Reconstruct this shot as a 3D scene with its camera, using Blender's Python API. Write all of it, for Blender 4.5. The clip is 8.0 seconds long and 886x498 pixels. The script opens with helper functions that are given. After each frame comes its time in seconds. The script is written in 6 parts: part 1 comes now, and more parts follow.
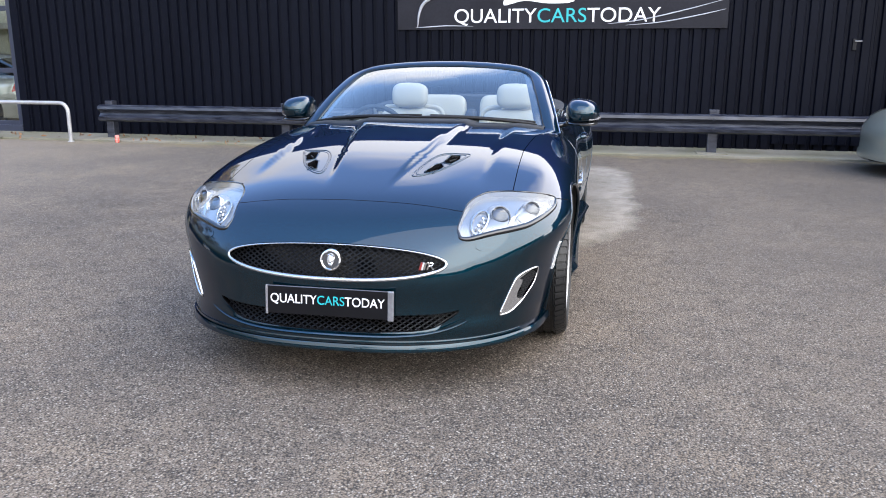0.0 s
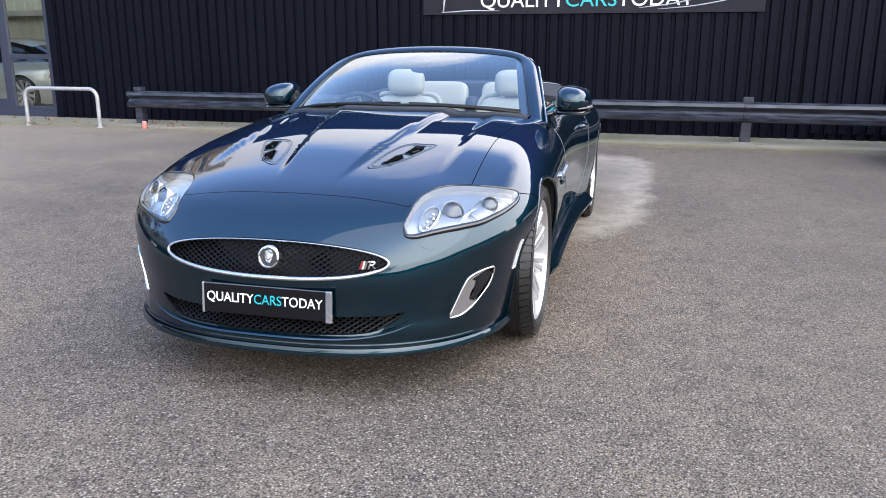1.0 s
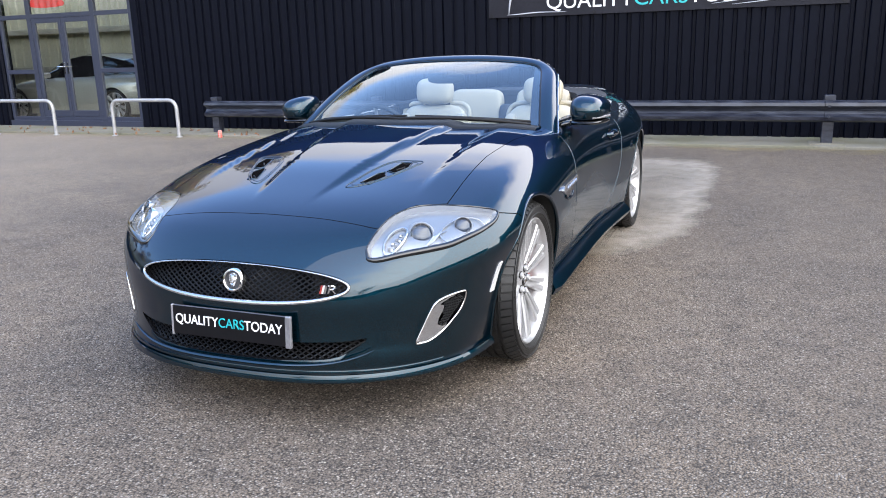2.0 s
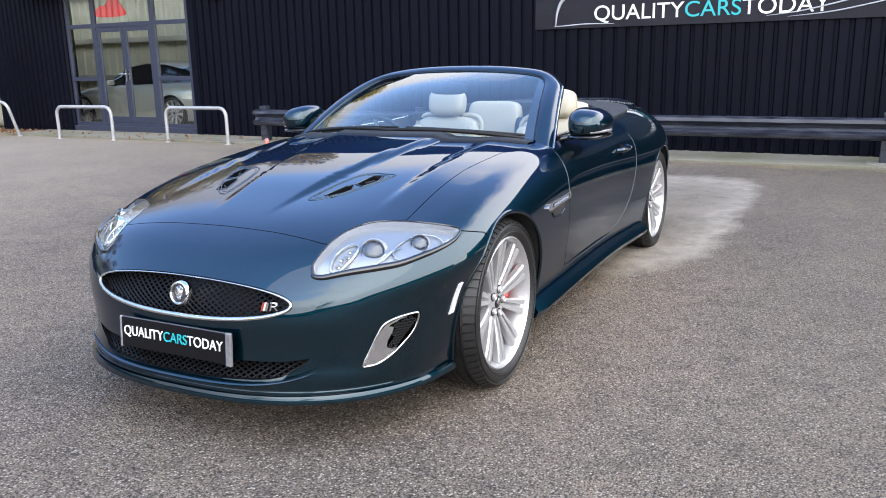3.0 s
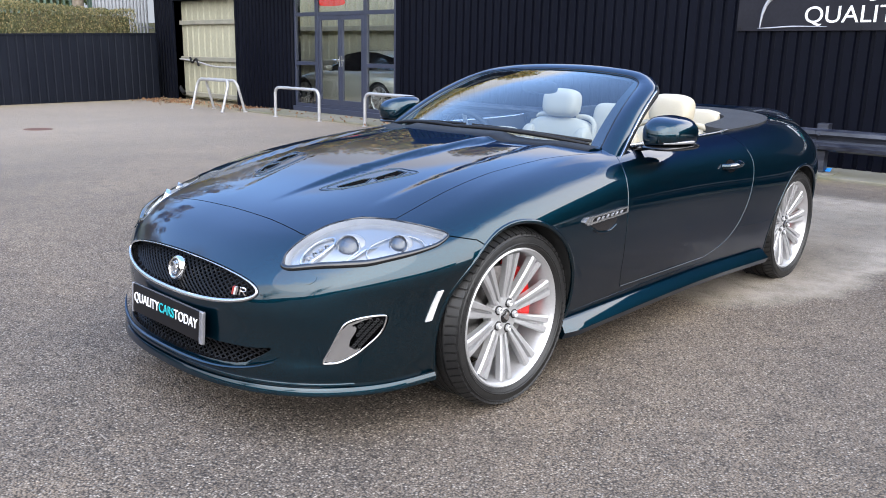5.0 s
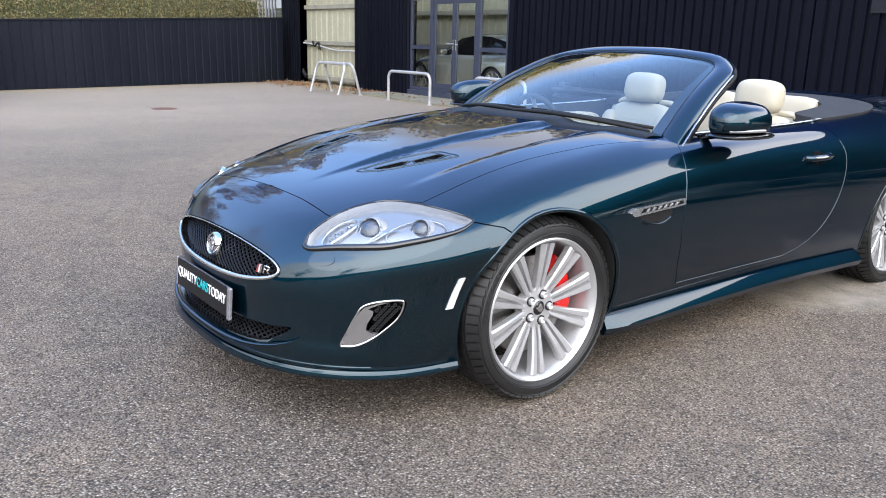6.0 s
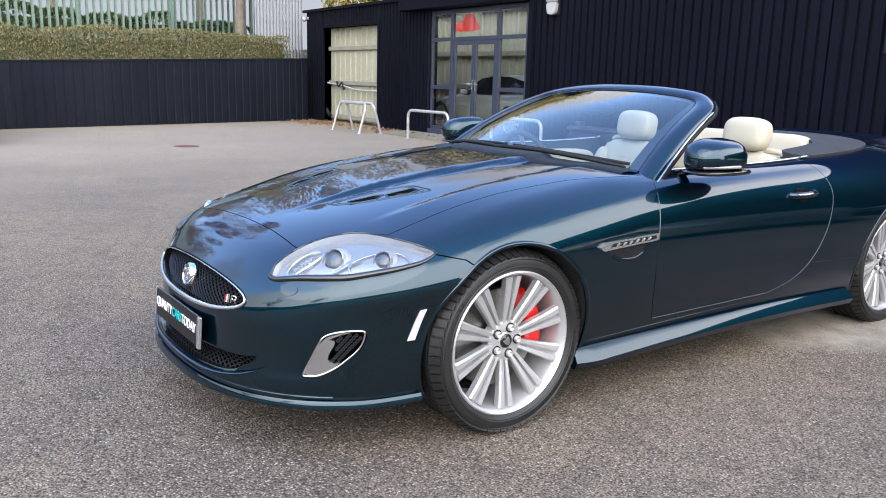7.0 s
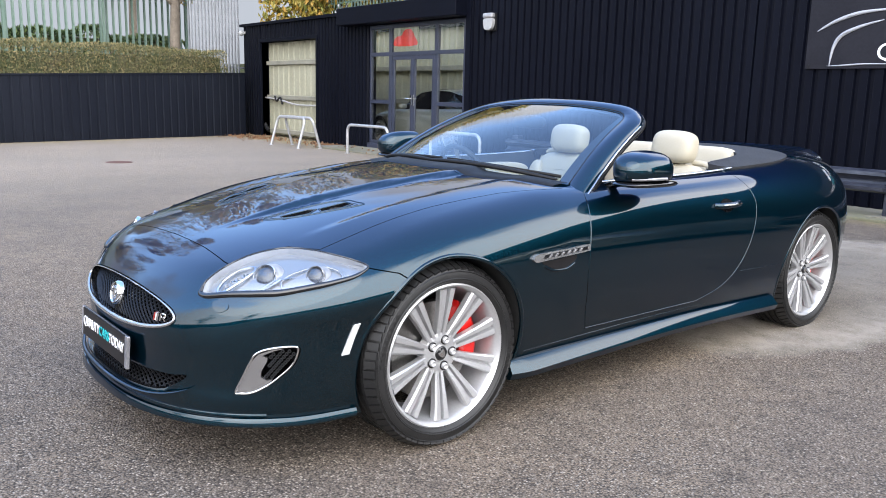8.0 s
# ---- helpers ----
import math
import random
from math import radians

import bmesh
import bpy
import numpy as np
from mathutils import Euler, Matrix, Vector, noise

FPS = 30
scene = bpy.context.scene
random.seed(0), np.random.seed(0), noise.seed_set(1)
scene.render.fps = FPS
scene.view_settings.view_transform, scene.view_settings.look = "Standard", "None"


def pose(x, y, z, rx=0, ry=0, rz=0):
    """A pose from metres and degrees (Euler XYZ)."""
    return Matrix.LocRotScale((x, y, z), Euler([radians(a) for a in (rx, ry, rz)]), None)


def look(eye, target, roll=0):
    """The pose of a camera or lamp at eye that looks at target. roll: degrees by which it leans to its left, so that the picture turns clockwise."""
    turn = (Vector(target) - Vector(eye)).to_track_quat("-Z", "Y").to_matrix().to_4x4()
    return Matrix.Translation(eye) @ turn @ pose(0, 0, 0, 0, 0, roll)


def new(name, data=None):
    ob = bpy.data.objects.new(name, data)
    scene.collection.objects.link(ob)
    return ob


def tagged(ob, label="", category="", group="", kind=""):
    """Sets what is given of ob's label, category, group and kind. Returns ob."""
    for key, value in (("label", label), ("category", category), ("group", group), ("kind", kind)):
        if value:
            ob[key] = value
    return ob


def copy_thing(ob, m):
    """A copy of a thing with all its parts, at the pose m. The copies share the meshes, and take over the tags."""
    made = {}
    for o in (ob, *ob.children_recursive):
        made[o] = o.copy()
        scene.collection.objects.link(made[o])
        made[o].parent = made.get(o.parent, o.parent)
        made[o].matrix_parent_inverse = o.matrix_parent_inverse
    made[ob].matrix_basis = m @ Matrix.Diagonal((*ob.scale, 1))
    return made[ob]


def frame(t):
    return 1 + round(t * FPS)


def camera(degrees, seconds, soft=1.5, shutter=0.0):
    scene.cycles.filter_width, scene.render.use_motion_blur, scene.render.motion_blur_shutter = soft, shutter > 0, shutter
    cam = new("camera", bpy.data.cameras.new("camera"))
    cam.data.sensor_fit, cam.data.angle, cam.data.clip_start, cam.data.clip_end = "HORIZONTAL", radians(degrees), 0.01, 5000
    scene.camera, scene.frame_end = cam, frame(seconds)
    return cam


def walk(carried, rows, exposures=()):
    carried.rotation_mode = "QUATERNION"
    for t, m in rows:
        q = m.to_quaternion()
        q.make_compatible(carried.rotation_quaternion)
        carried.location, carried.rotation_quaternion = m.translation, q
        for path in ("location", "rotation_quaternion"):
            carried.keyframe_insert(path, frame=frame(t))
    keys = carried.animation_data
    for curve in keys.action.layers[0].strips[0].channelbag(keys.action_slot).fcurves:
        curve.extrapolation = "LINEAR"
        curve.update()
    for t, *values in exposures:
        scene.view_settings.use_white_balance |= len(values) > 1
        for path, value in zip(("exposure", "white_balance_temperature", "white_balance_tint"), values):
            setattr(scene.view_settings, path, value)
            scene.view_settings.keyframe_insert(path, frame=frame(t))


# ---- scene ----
cam = camera(58.0, 8.0, soft=0.95)
PATH = [
    (0, (1.057, 0.968, 1.292), (0.634, 2.866, 0.827), 0.1),
    (0.5, (1.221, 1.109, 1.269), (0.729, 2.989, 0.795), -0.1),
    (1, (1.381, 1.266, 1.285), (0.841, 3.127, 0.788), 0.0),
    (1.5, (1.566, 1.415, 1.304), (0.953, 3.251, 0.798), -0.6),
    (2, (1.786, 1.552, 1.329), (1.017, 3.331, 0.837), -1.7),
    (2.2, (1.838, 1.615, 1.301), (1.043, 3.388, 0.824), -1.9),
    (3.3, (2.192, 1.964, 1.31), (1.192, 3.634, 0.853), -0.9),
    (3.5, (2.275, 2.031, 1.31), (1.212, 3.663, 0.855), -0.9),
    (4, (2.467, 2.163, 1.328), (1.279, 3.706, 0.876), -0.8),
    (4.5, (2.581, 2.301, 1.326), (1.309, 3.777, 0.873), -0.2),
    (4.7, (2.609, 2.372, 1.313), (1.304, 3.817, 0.857), 0.5),
    (6, (2.809, 2.778, 1.293), (1.257, 3.931, 0.781), 1.4),
    (6.5, (2.905, 2.876, 1.281), (1.292, 3.957, 0.8), 1.2),
    (7, (2.968, 2.936, 1.285), (1.355, 4.043, 0.865), 1.4),
    (7.5, (2.986, 2.958, 1.282), (1.41, 4.127, 0.893), 1.6),
    (8, (2.996, 2.957, 1.285), (1.462, 4.182, 0.903), 1.4),
]
walk(cam, [(t, look(eye, target, roll)) for t, eye, target, roll in PATH])


# ---- daylight: a bright, broken overcast ----
world = bpy.data.worlds.new("sky")
scene.world = world
world.use_nodes = True
wn, wl = world.node_tree.nodes, world.node_tree.links
wn.clear()
sky = wn.new("ShaderNodeTexSky")
sky.sky_type, sky.sun_disc = "NISHITA", False
sky.sun_elevation, sky.sun_rotation = radians(50), radians(153)
sky.air_density, sky.dust_density, sky.ozone_density = 1.0, 0.25, 3.5
w_co = wn.new("ShaderNodeTexCoord")
w_map = wn.new("ShaderNodeMapping")
w_map.inputs["Scale"].default_value, w_map.inputs["Location"].default_value = (1.0, 1.0, 2.2), (3.1, 1.7, 0.4)
w_noise = wn.new("ShaderNodeTexNoise")
w_noise.inputs["Scale"].default_value, w_noise.inputs["Detail"].default_value, w_noise.inputs["Roughness"].default_value = 1.5, 4.0, 0.5
w_ramp = wn.new("ShaderNodeValToRGB")
w_ramp.color_ramp.elements[0].position, w_ramp.color_ramp.elements[1].position = 0.46, 0.64
w_cloud = wn.new("ShaderNodeMix")
w_cloud.data_type = "RGBA"
w_near = wn.new("ShaderNodeMix")  # thin and dull at one end, thick and bright at the other
w_near.data_type = "RGBA"
w_near.inputs["A"].default_value, w_near.inputs["B"].default_value = (0.66, 0.71, 0.80, 1), (6.9, 6.95, 7.2, 1)
w_back = wn.new("ShaderNodeBackground")
w_back.inputs["Strength"].default_value = 0.15
w_out = wn.new("ShaderNodeOutputWorld")
wl.new(w_co.outputs["Generated"], w_map.inputs["Vector"])
wl.new(w_map.outputs["Vector"], w_noise.inputs["Vector"])
w_sep = wn.new("ShaderNodeSeparateXYZ")
w_low = wn.new("ShaderNodeMapRange")
w_low.inputs["From Min"].default_value, w_low.inputs["From Max"].default_value = 0.0, 0.90
w_low.inputs["To Min"].default_value, w_low.inputs["To Max"].default_value = 0.36, -0.70
w_add = wn.new("ShaderNodeMath")
wl.new(w_co.outputs["Generated"], w_sep.inputs["Vector"])
wl.new(w_sep.outputs["Z"], w_low.inputs["Value"])
wl.new(w_low.outputs["Result"], w_add.inputs[0])
w_bank = wn.new("ShaderNodeMapRange")  # the cloud bank lies over one half of the sky and thins out towards -x
w_bank.inputs["From Min"].default_value, w_bank.inputs["From Max"].default_value = -0.9, 0.5
w_lean = wn.new("ShaderNodeMath")
w_lean.operation = "MULTIPLY_ADD"
w_lean.inputs[1].default_value = 0.68
wl.new(w_bank.outputs["Result"], w_near.inputs["Factor"])
wl.new(w_sep.outputs["X"], w_bank.inputs["Value"])
wl.new(w_bank.outputs["Result"], w_lean.inputs[0])
wl.new(w_noise.outputs["Fac"], w_lean.inputs[2])
wl.new(w_lean.outputs["Value"], w_add.inputs[1])
wl.new(w_near.outputs["Result"], w_cloud.inputs["B"])
wl.new(w_add.outputs["Value"], w_ramp.inputs["Fac"])
wl.new(w_ramp.outputs["Color"], w_cloud.inputs["Factor"])
wl.new(sky.outputs["Color"], w_cloud.inputs["A"])
wl.new(w_cloud.outputs["Result"], w_back.inputs["Color"])
wl.new(w_back.outputs["Background"], w_out.inputs["Surface"])

sun_lamp = bpy.data.lights.new("sun", "SUN")
sun_lamp.energy, sun_lamp.angle, sun_lamp.color = 0.35, radians(75), (1.0, 0.93, 0.85)
sun_ob = new("sun", sun_lamp)
sun_ob.matrix_world = look((5, -7, 13.3), (0, 3, 0))
scene.view_settings.exposure = 2.50

# ---- materials ----
def material(name, colour, rough=0.5, metal=0.0, colour2=None, scale=6.0, fine=120.0, wear=0.25, bump=0.0, bump_scale=200.0, coat=0.0, sheen=0.0, spec=0.5, per_piece=0.0, stretch=(1, 1, 1), rough_var=0.08):
    """A surface with two scales of variation in colour and gloss, and fine relief."""
    m = bpy.data.materials.new(name)
    m.use_nodes = True
    n, l = m.node_tree.nodes, m.node_tree.links
    p = n["Principled BSDF"]
    co = n.new("ShaderNodeTexCoord")
    mp = n.new("ShaderNodeMapping")
    mp.inputs["Scale"].default_value = stretch
    l.new(co.outputs["Object"], mp.inputs["Vector"])
    big, small = n.new("ShaderNodeTexNoise"), n.new("ShaderNodeTexNoise")
    big.inputs["Scale"].default_value, big.inputs["Detail"].default_value = scale, 5.0
    small.inputs["Scale"].default_value, small.inputs["Detail"].default_value = fine, 3.0
    for t in (big, small):
        l.new(mp.outputs["Vector"], t.inputs["Vector"])
    c2 = colour2 or tuple(v * 0.6 for v in colour)
    mix1 = n.new("ShaderNodeMix")
    mix1.data_type = "RGBA"
    mix1.inputs["A"].default_value, mix1.inputs["B"].default_value = (*colour, 1), (*c2, 1)
    ramp = n.new("ShaderNodeMapRange")
    ramp.inputs["From Min"].default_value, ramp.inputs["From Max"].default_value = 0.35, 0.72
    ramp.inputs["To Max"].default_value = min(1.0, wear * 2)
    l.new(big.outputs["Fac"], ramp.inputs["Value"])
    l.new(ramp.outputs["Result"], mix1.inputs["Factor"])
    mix2 = n.new("ShaderNodeMix")
    mix2.data_type, mix2.blend_type = "RGBA", "OVERLAY"
    mix2.inputs["Factor"].default_value = wear
    l.new(mix1.outputs["Result"], mix2.inputs["A"])
    l.new(small.outputs["Fac"], mix2.inputs["B"])
    last = mix2.outputs["Result"]
    if per_piece:
        info = n.new("ShaderNodeObjectInfo")
        hsv = n.new("ShaderNodeHueSaturation")
        mr = n.new("ShaderNodeMapRange")
        mr.inputs["To Min"].default_value, mr.inputs["To Max"].default_value = 1 - per_piece, 1 + per_piece
        l.new(info.outputs["Random"], mr.inputs["Value"])
        l.new(mr.outputs["Result"], hsv.inputs["Value"])
        l.new(last, hsv.inputs["Color"])
        last = hsv.outputs["Color"]
    l.new(last, p.inputs["Base Color"])
    rr = n.new("ShaderNodeMapRange")
    rr.inputs["To Min"].default_value, rr.inputs["To Max"].default_value = max(0.0, rough - rough_var), min(1.0, rough + rough_var)
    l.new(big.outputs["Fac"], rr.inputs["Value"])
    l.new(rr.outputs["Result"], p.inputs["Roughness"])
    p.inputs["Metallic"].default_value = metal
    p.inputs["Specular IOR Level"].default_value = spec
    p.inputs["Coat Weight"].default_value, p.inputs["Coat Roughness"].default_value = coat, 0.02
    p.inputs["Sheen Weight"].default_value = sheen
    if bump:
        b = n.new("ShaderNodeBump")
        bn = n.new("ShaderNodeTexNoise")
        bn.inputs["Scale"].default_value, bn.inputs["Detail"].default_value = bump_scale, 4.0
        l.new(mp.outputs["Vector"], bn.inputs["Vector"])
        b.inputs["Strength"].default_value, b.inputs["Distance"].default_value = bump, 0.004
        l.new(bn.outputs["Fac"], b.inputs["Height"])
        l.new(b.outputs["Normal"], p.inputs["Normal"])
    return m


def clear_pane(name, tint=(0.8, 0.9, 0.9), gloss=1.0, face_on=0.045):
    """Thin glass: what lies behind shows through; the gloss grows towards grazing angles."""
    m = bpy.data.materials.new(name)
    m.use_nodes = True
    n, l = m.node_tree.nodes, m.node_tree.links
    n.clear()
    tr, gl, mx, lw, pw, mr, out = (n.new("ShaderNode" + k) for k in ("BsdfTransparent", "BsdfGlossy", "MixShader", "LayerWeight", "Math", "MapRange", "OutputMaterial"))
    tr.inputs["Color"].default_value = (*tint, 1)
    gl.inputs["Roughness"].default_value = 0.01
    gl.inputs["Color"].default_value = (gloss, gloss, gloss, 1)
    lw.inputs["Blend"].default_value = 0.5
    pw.operation = "POWER"
    pw.inputs[1].default_value = 5.0
    mr.inputs["To Min"].default_value = face_on
    l.new(lw.outputs["Facing"], pw.inputs[0])
    l.new(pw.outputs["Value"], mr.inputs["Value"])
    l.new(mr.outputs["Result"], mx.inputs["Fac"])
    l.new(tr.outputs["BSDF"], mx.inputs[1])
    l.new(gl.outputs["BSDF"], mx.inputs[2])
    l.new(mx.outputs["Shader"], out.inputs["Surface"])
    return m


def car_paint(name, colour, flake, metal=0.5):
    m = material(name, colour, 0.36, 0.8, colour2=tuple(v * 0.85 for v in colour), scale=3.0, fine=900.0, wear=0.12, coat=1.0, rough_var=0.03)
    n, l = m.node_tree.nodes, m.node_tree.links
    p = n["Principled BSDF"]
    vor = n.new("ShaderNodeTexVoronoi")
    vor.inputs["Scale"].default_value = 1400.0
    co = n.new("ShaderNodeTexCoord")
    l.new(co.outputs["Object"], vor.inputs["Vector"])
    mx = n.new("ShaderNodeMix")
    mx.data_type = "RGBA"
    mx.inputs["B"].default_value = (*flake, 1)
    mr = n.new("ShaderNodeMapRange")
    mr.inputs["From Min"].default_value, mr.inputs["From Max"].default_value, mr.inputs["To Max"].default_value = 0.7, 1.0, 0.35
    l.new(vor.outputs["Color"], mr.inputs["Value"])
    l.new(mr.outputs["Result"], mx.inputs["Factor"])
    old = p.inputs["Base Color"].links[0].from_socket
    l.new(old, mx.inputs["A"])
    l.new(mx.outputs["Result"], p.inputs["Base Color"])
    p.inputs["Coat IOR"].default_value = 1.55
    p.inputs["Metallic"].default_value = metal
    p.inputs["Specular Tint"].default_value = (*(min(1.0, v * 5) for v in flake), 1)
    p.inputs["Specular IOR Level"].default_value = 0.15
    return m


GREEN_PAINT = car_paint("deep_green_metallic_paint", (0.0009, 0.0170, 0.0285), (0.004, 0.080, 0.120), 0.90)
SILVER_PAINT = car_paint("silver_metallic_paint", (0.42, 0.42, 0.38), (0.6, 0.6, 0.58))
WHITE_PAINT = car_paint("white_paint", (0.55, 0.56, 0.57), (0.6, 0.6, 0.6))
GREY_PAINT = car_paint("pale_grey_green_paint", (0.30, 0.31, 0.26), (0.45, 0.46, 0.42))
DARK_TRIM = material("black_plastic", (0.008, 0.008, 0.009), 0.55, spec=0.22, wear=0.2, fine=300, bump=0.1)
GLOSS_BLACK = material("gloss_black", (0.006, 0.006, 0.007), 0.15, wear=0.1, fine=60, coat=0.5)
MESH_GREY = material("dark_grey_mesh", (0.035, 0.036, 0.040), 0.35, 0.3, wear=0.1)
MESH_BLACK = material("black_mesh", (0.0035, 0.0035, 0.0045), 0.4, wear=0.1, fine=60, spec=0.3)
WELL_BLACK = material("wheel_well_felt", (0.008, 0.008, 0.008), 0.9, wear=0.4, fine=80, bump=0.3)
CHROME = material("polished_chrome", (0.80, 0.80, 0.80), 0.07, 1.0, colour2=(0.7, 0.7, 0.7), wear=0.05, rough_var=0.03)
ALLOY = material("silver_alloy_paint", (0.47, 0.47, 0.48), 0.34, 0.6, colour2=(0.34, 0.34, 0.35), scale=9, wear=0.1, coat=0.4)
RUBBER = material("tyre_rubber", (0.009, 0.009, 0.0095), 0.45, spec=0.4, colour2=(0.016, 0.0155, 0.015), scale=14, fine=220, wear=0.3, bump=0.25, bump_scale=300)
BRAKE_RED = material("red_caliper_paint", (0.62, 0.012, 0.010), 0.3, wear=0.1, coat=0.6)
STEEL = material("brushed_disc_steel", (0.30, 0.29, 0.28), 0.35, 1.0, scale=18, wear=0.3)
CREAM = material("cream_leather", (0.41, 0.37, 0.285), 0.5, colour2=(0.36, 0.32, 0.24), scale=5, fine=260, wear=0.15, bump=0.35, bump_scale=420)
DARK_LEATHER = material("charcoal_leather", (0.022, 0.022, 0.024), 0.55, fine=260, wear=0.2, bump=0.35, bump_scale=420)
ROOF_CLOTH = material("grey_hood_cloth", (0.017, 0.018, 0.022), 0.85, fine=500, wear=0.3, bump=0.5, bump_scale=700)
SCREEN_GLASS = clear_pane("windscreen_glass", (0.64, 0.74, 0.79), 1.0, 0.13)
LENS_GLASS = clear_pane("lamp_lens", (0.93, 0.95, 0.96), 1.0, 0.04)
SHOP_GLASS = clear_pane("shop_window_glass", (0.90, 0.92, 0.91), 1.0, 0.05)
LAMP_SILVER = material("lamp_reflector", (0.33, 0.33, 0.335), 0.22, 0.65, wear=0.1)
LAMP_GREY = material("lamp_bezel_grey", (0.26, 0.26, 0.27), 0.35, 0.3, wear=0.1)
SATIN = material("bright_satin_trim", (0.52, 0.52, 0.53), 0.24, 0.9, wear=0.1, coat=0.6)
LAMP_DARK = material("lamp_dark_bowl", (0.022, 0.026, 0.036), 0.08, 0.1, wear=0.1, coat=1.0)
CLEAR_EDGE = material("clear_edge", (0.30, 0.30, 0.32), 0.2, 0.5, wear=0.3, fine=90)
WHITE_LENS = material("white_reflector", (0.50, 0.50, 0.50), 0.25, wear=0.05, coat=0.4)
RED_LENS = material("red_lens", (0.35, 0.01, 0.012), 0.15, wear=0.1, coat=0.6)
PLATE_BLACK = material("plate_black", (0.0045, 0.0045, 0.006), 0.3, wear=0.3, fine=60, spec=0.25)
PLATE_RIM = material("scuffed_clear_plastic", (0.10, 0.10, 0.11), 0.25, 0.4, fine=90, wear=0.4)
WHITE_PRINT = material("white_print", (0.82, 0.82, 0.82), 0.4, wear=0.05)
TEAL_PRINT = material("teal_print", (0.015, 0.36, 0.38), 0.4, wear=0.05)
RED_PRINT = material("red_enamel", (0.24, 0.03, 0.025), 0.3, wear=0.05)

CLADDING = material("black_wall_sheet", (0.0017, 0.0023, 0.0056), 0.50, colour2=(0.0032, 0.0041, 0.0086), spec=0.08, scale=0.9, fine=24, wear=0.35, stretch=(1, 1, 0.25), bump=0.08, bump_scale=30)
FENCE_BLACK = material("black_fence_sheet", (0.0050, 0.0066, 0.0120), 0.55, spec=0.12, colour2=(0.0085, 0.0105, 0.0170), scale=1.4, fine=30, wear=0.4, stretch=(1, 1, 0.2), bump=0.1, bump_scale=30)
FRAME_BLUE = material("slate_blue_frame_paint", (0.026, 0.031, 0.052), 0.4, scale=3, fine=60, wear=0.2)
BEIGE_SHEET = material("cream_sheet_metal", (0.30, 0.29, 0.21), 0.55, colour2=(0.22, 0.21, 0.15), scale=1.6, fine=40, wear=0.3, stretch=(1, 1, 0.3))
BEIGE_RAIL = material("dull_cream_rail", (0.23, 0.22, 0.175), 0.55, scale=2.5, fine=50, wear=0.35)
GALV = material("galvanised_tube", (0.36, 0.36, 0.365), 0.45, 0.35, colour2=(0.25, 0.25, 0.255), scale=9, fine=90, wear=0.35)
RAIL_BLACK = material("flaking_black_rail_paint", (0.006, 0.0075, 0.015), 0.36, colour2=(0.055, 0.060, 0.078), scale=9, fine=60, wear=0.38, stretch=(0.5, 2, 2), bump=0.3, bump_scale=60)
PALE_GREEN = material("faded_green_palisade", (0.075, 0.13, 0.10), 0.55, colour2=(0.15, 0.19, 0.165), scale=2, fine=50, wear=0.35)
PALE_GREY = material("galvanised_palisade", (0.24, 0.25, 0.27), 0.5, 0.3, scale=3, fine=60, wear=0.3)
CONCRETE = material("weathered_concrete", (0.17, 0.155, 0.125), 0.9, colour2=(0.095, 0.095, 0.042), scale=1.1, fine=60, wear=0.38, bump=0.5, bump_scale=90)
BARK = material("bark", (0.17, 0.14, 0.11), 0.9, scale=8, fine=60, wear=0.4, bump=0.8, bump_scale=40)
EARTH = material("earth_bank", (0.09, 0.08, 0.045), 0.95, colour2=(0.05, 0.07, 0.025), scale=1.5, fine=40, wear=0.45, bump=0.6, bump_scale=50)
BANNER_INK = material("banner_vinyl", (0.010, 0.010, 0.014), 0.5, colour2=(0.02, 0.02, 0.026), spec=0.15, scale=1.2, fine=30, wear=0.3)
BANNER_GREY = material("banner_grey_print", (0.36, 0.37, 0.40), 0.4, wear=0.15)
BLUE_WRAP = material("blue_wrapper", (0.02, 0.25, 0.75), 0.35, wear=0.2)
LAMP_WHITE = material("white_fitting", (0.33, 0.33, 0.33), 0.4, wear=0.2)
IRON = material("rusty_iron_cover", (0.095, 0.036, 0.022), 0.8, scale=12, fine=90, wear=0.4, bump=0.5)
CAN_RED = material("red_can", (0.55, 0.04, 0.02), 0.4, colour2=(0.6, 0.5, 0.45), scale=25, wear=0.45)


def leaf_material(name, a, b, c):
    m = bpy.data.materials.new(name)
    m.use_nodes = True
    n, l = m.node_tree.nodes, m.node_tree.links
    p = n["Principled BSDF"]
    geo, ramp = n.new("ShaderNodeNewGeometry"), n.new("ShaderNodeValToRGB")
    e = ramp.color_ramp.elements
    e[0].color, e[1].color = (*a, 1), (*c, 1)
    e.new(0.55).color = (*b, 1)
    l.new(geo.outputs["Random Per Island"], ramp.inputs["Fac"])
    l.new(ramp.outputs["Color"], p.inputs["Base Color"])
    p.inputs["Roughness"].default_value = 0.6
    return m


HEDGE_LEAF = leaf_material("hedge_leaves", (0.030, 0.042, 0.012), (0.115, 0.110, 0.038), (0.22, 0.165, 0.075))
IVY_LEAF = leaf_material("ivy_leaves", (0.02, 0.045, 0.012), (0.045, 0.08, 0.02), (0.09, 0.12, 0.03))
TREE_LEAF = leaf_material("autumn_leaves", (0.10, 0.12, 0.02), (0.26, 0.20, 0.03), (0.35, 0.19, 0.03))
DEAD_LEAF = leaf_material("fallen_leaves", (0.13, 0.060, 0.025), (0.20, 0.10, 0.045), (0.08, 0.045, 0.025))


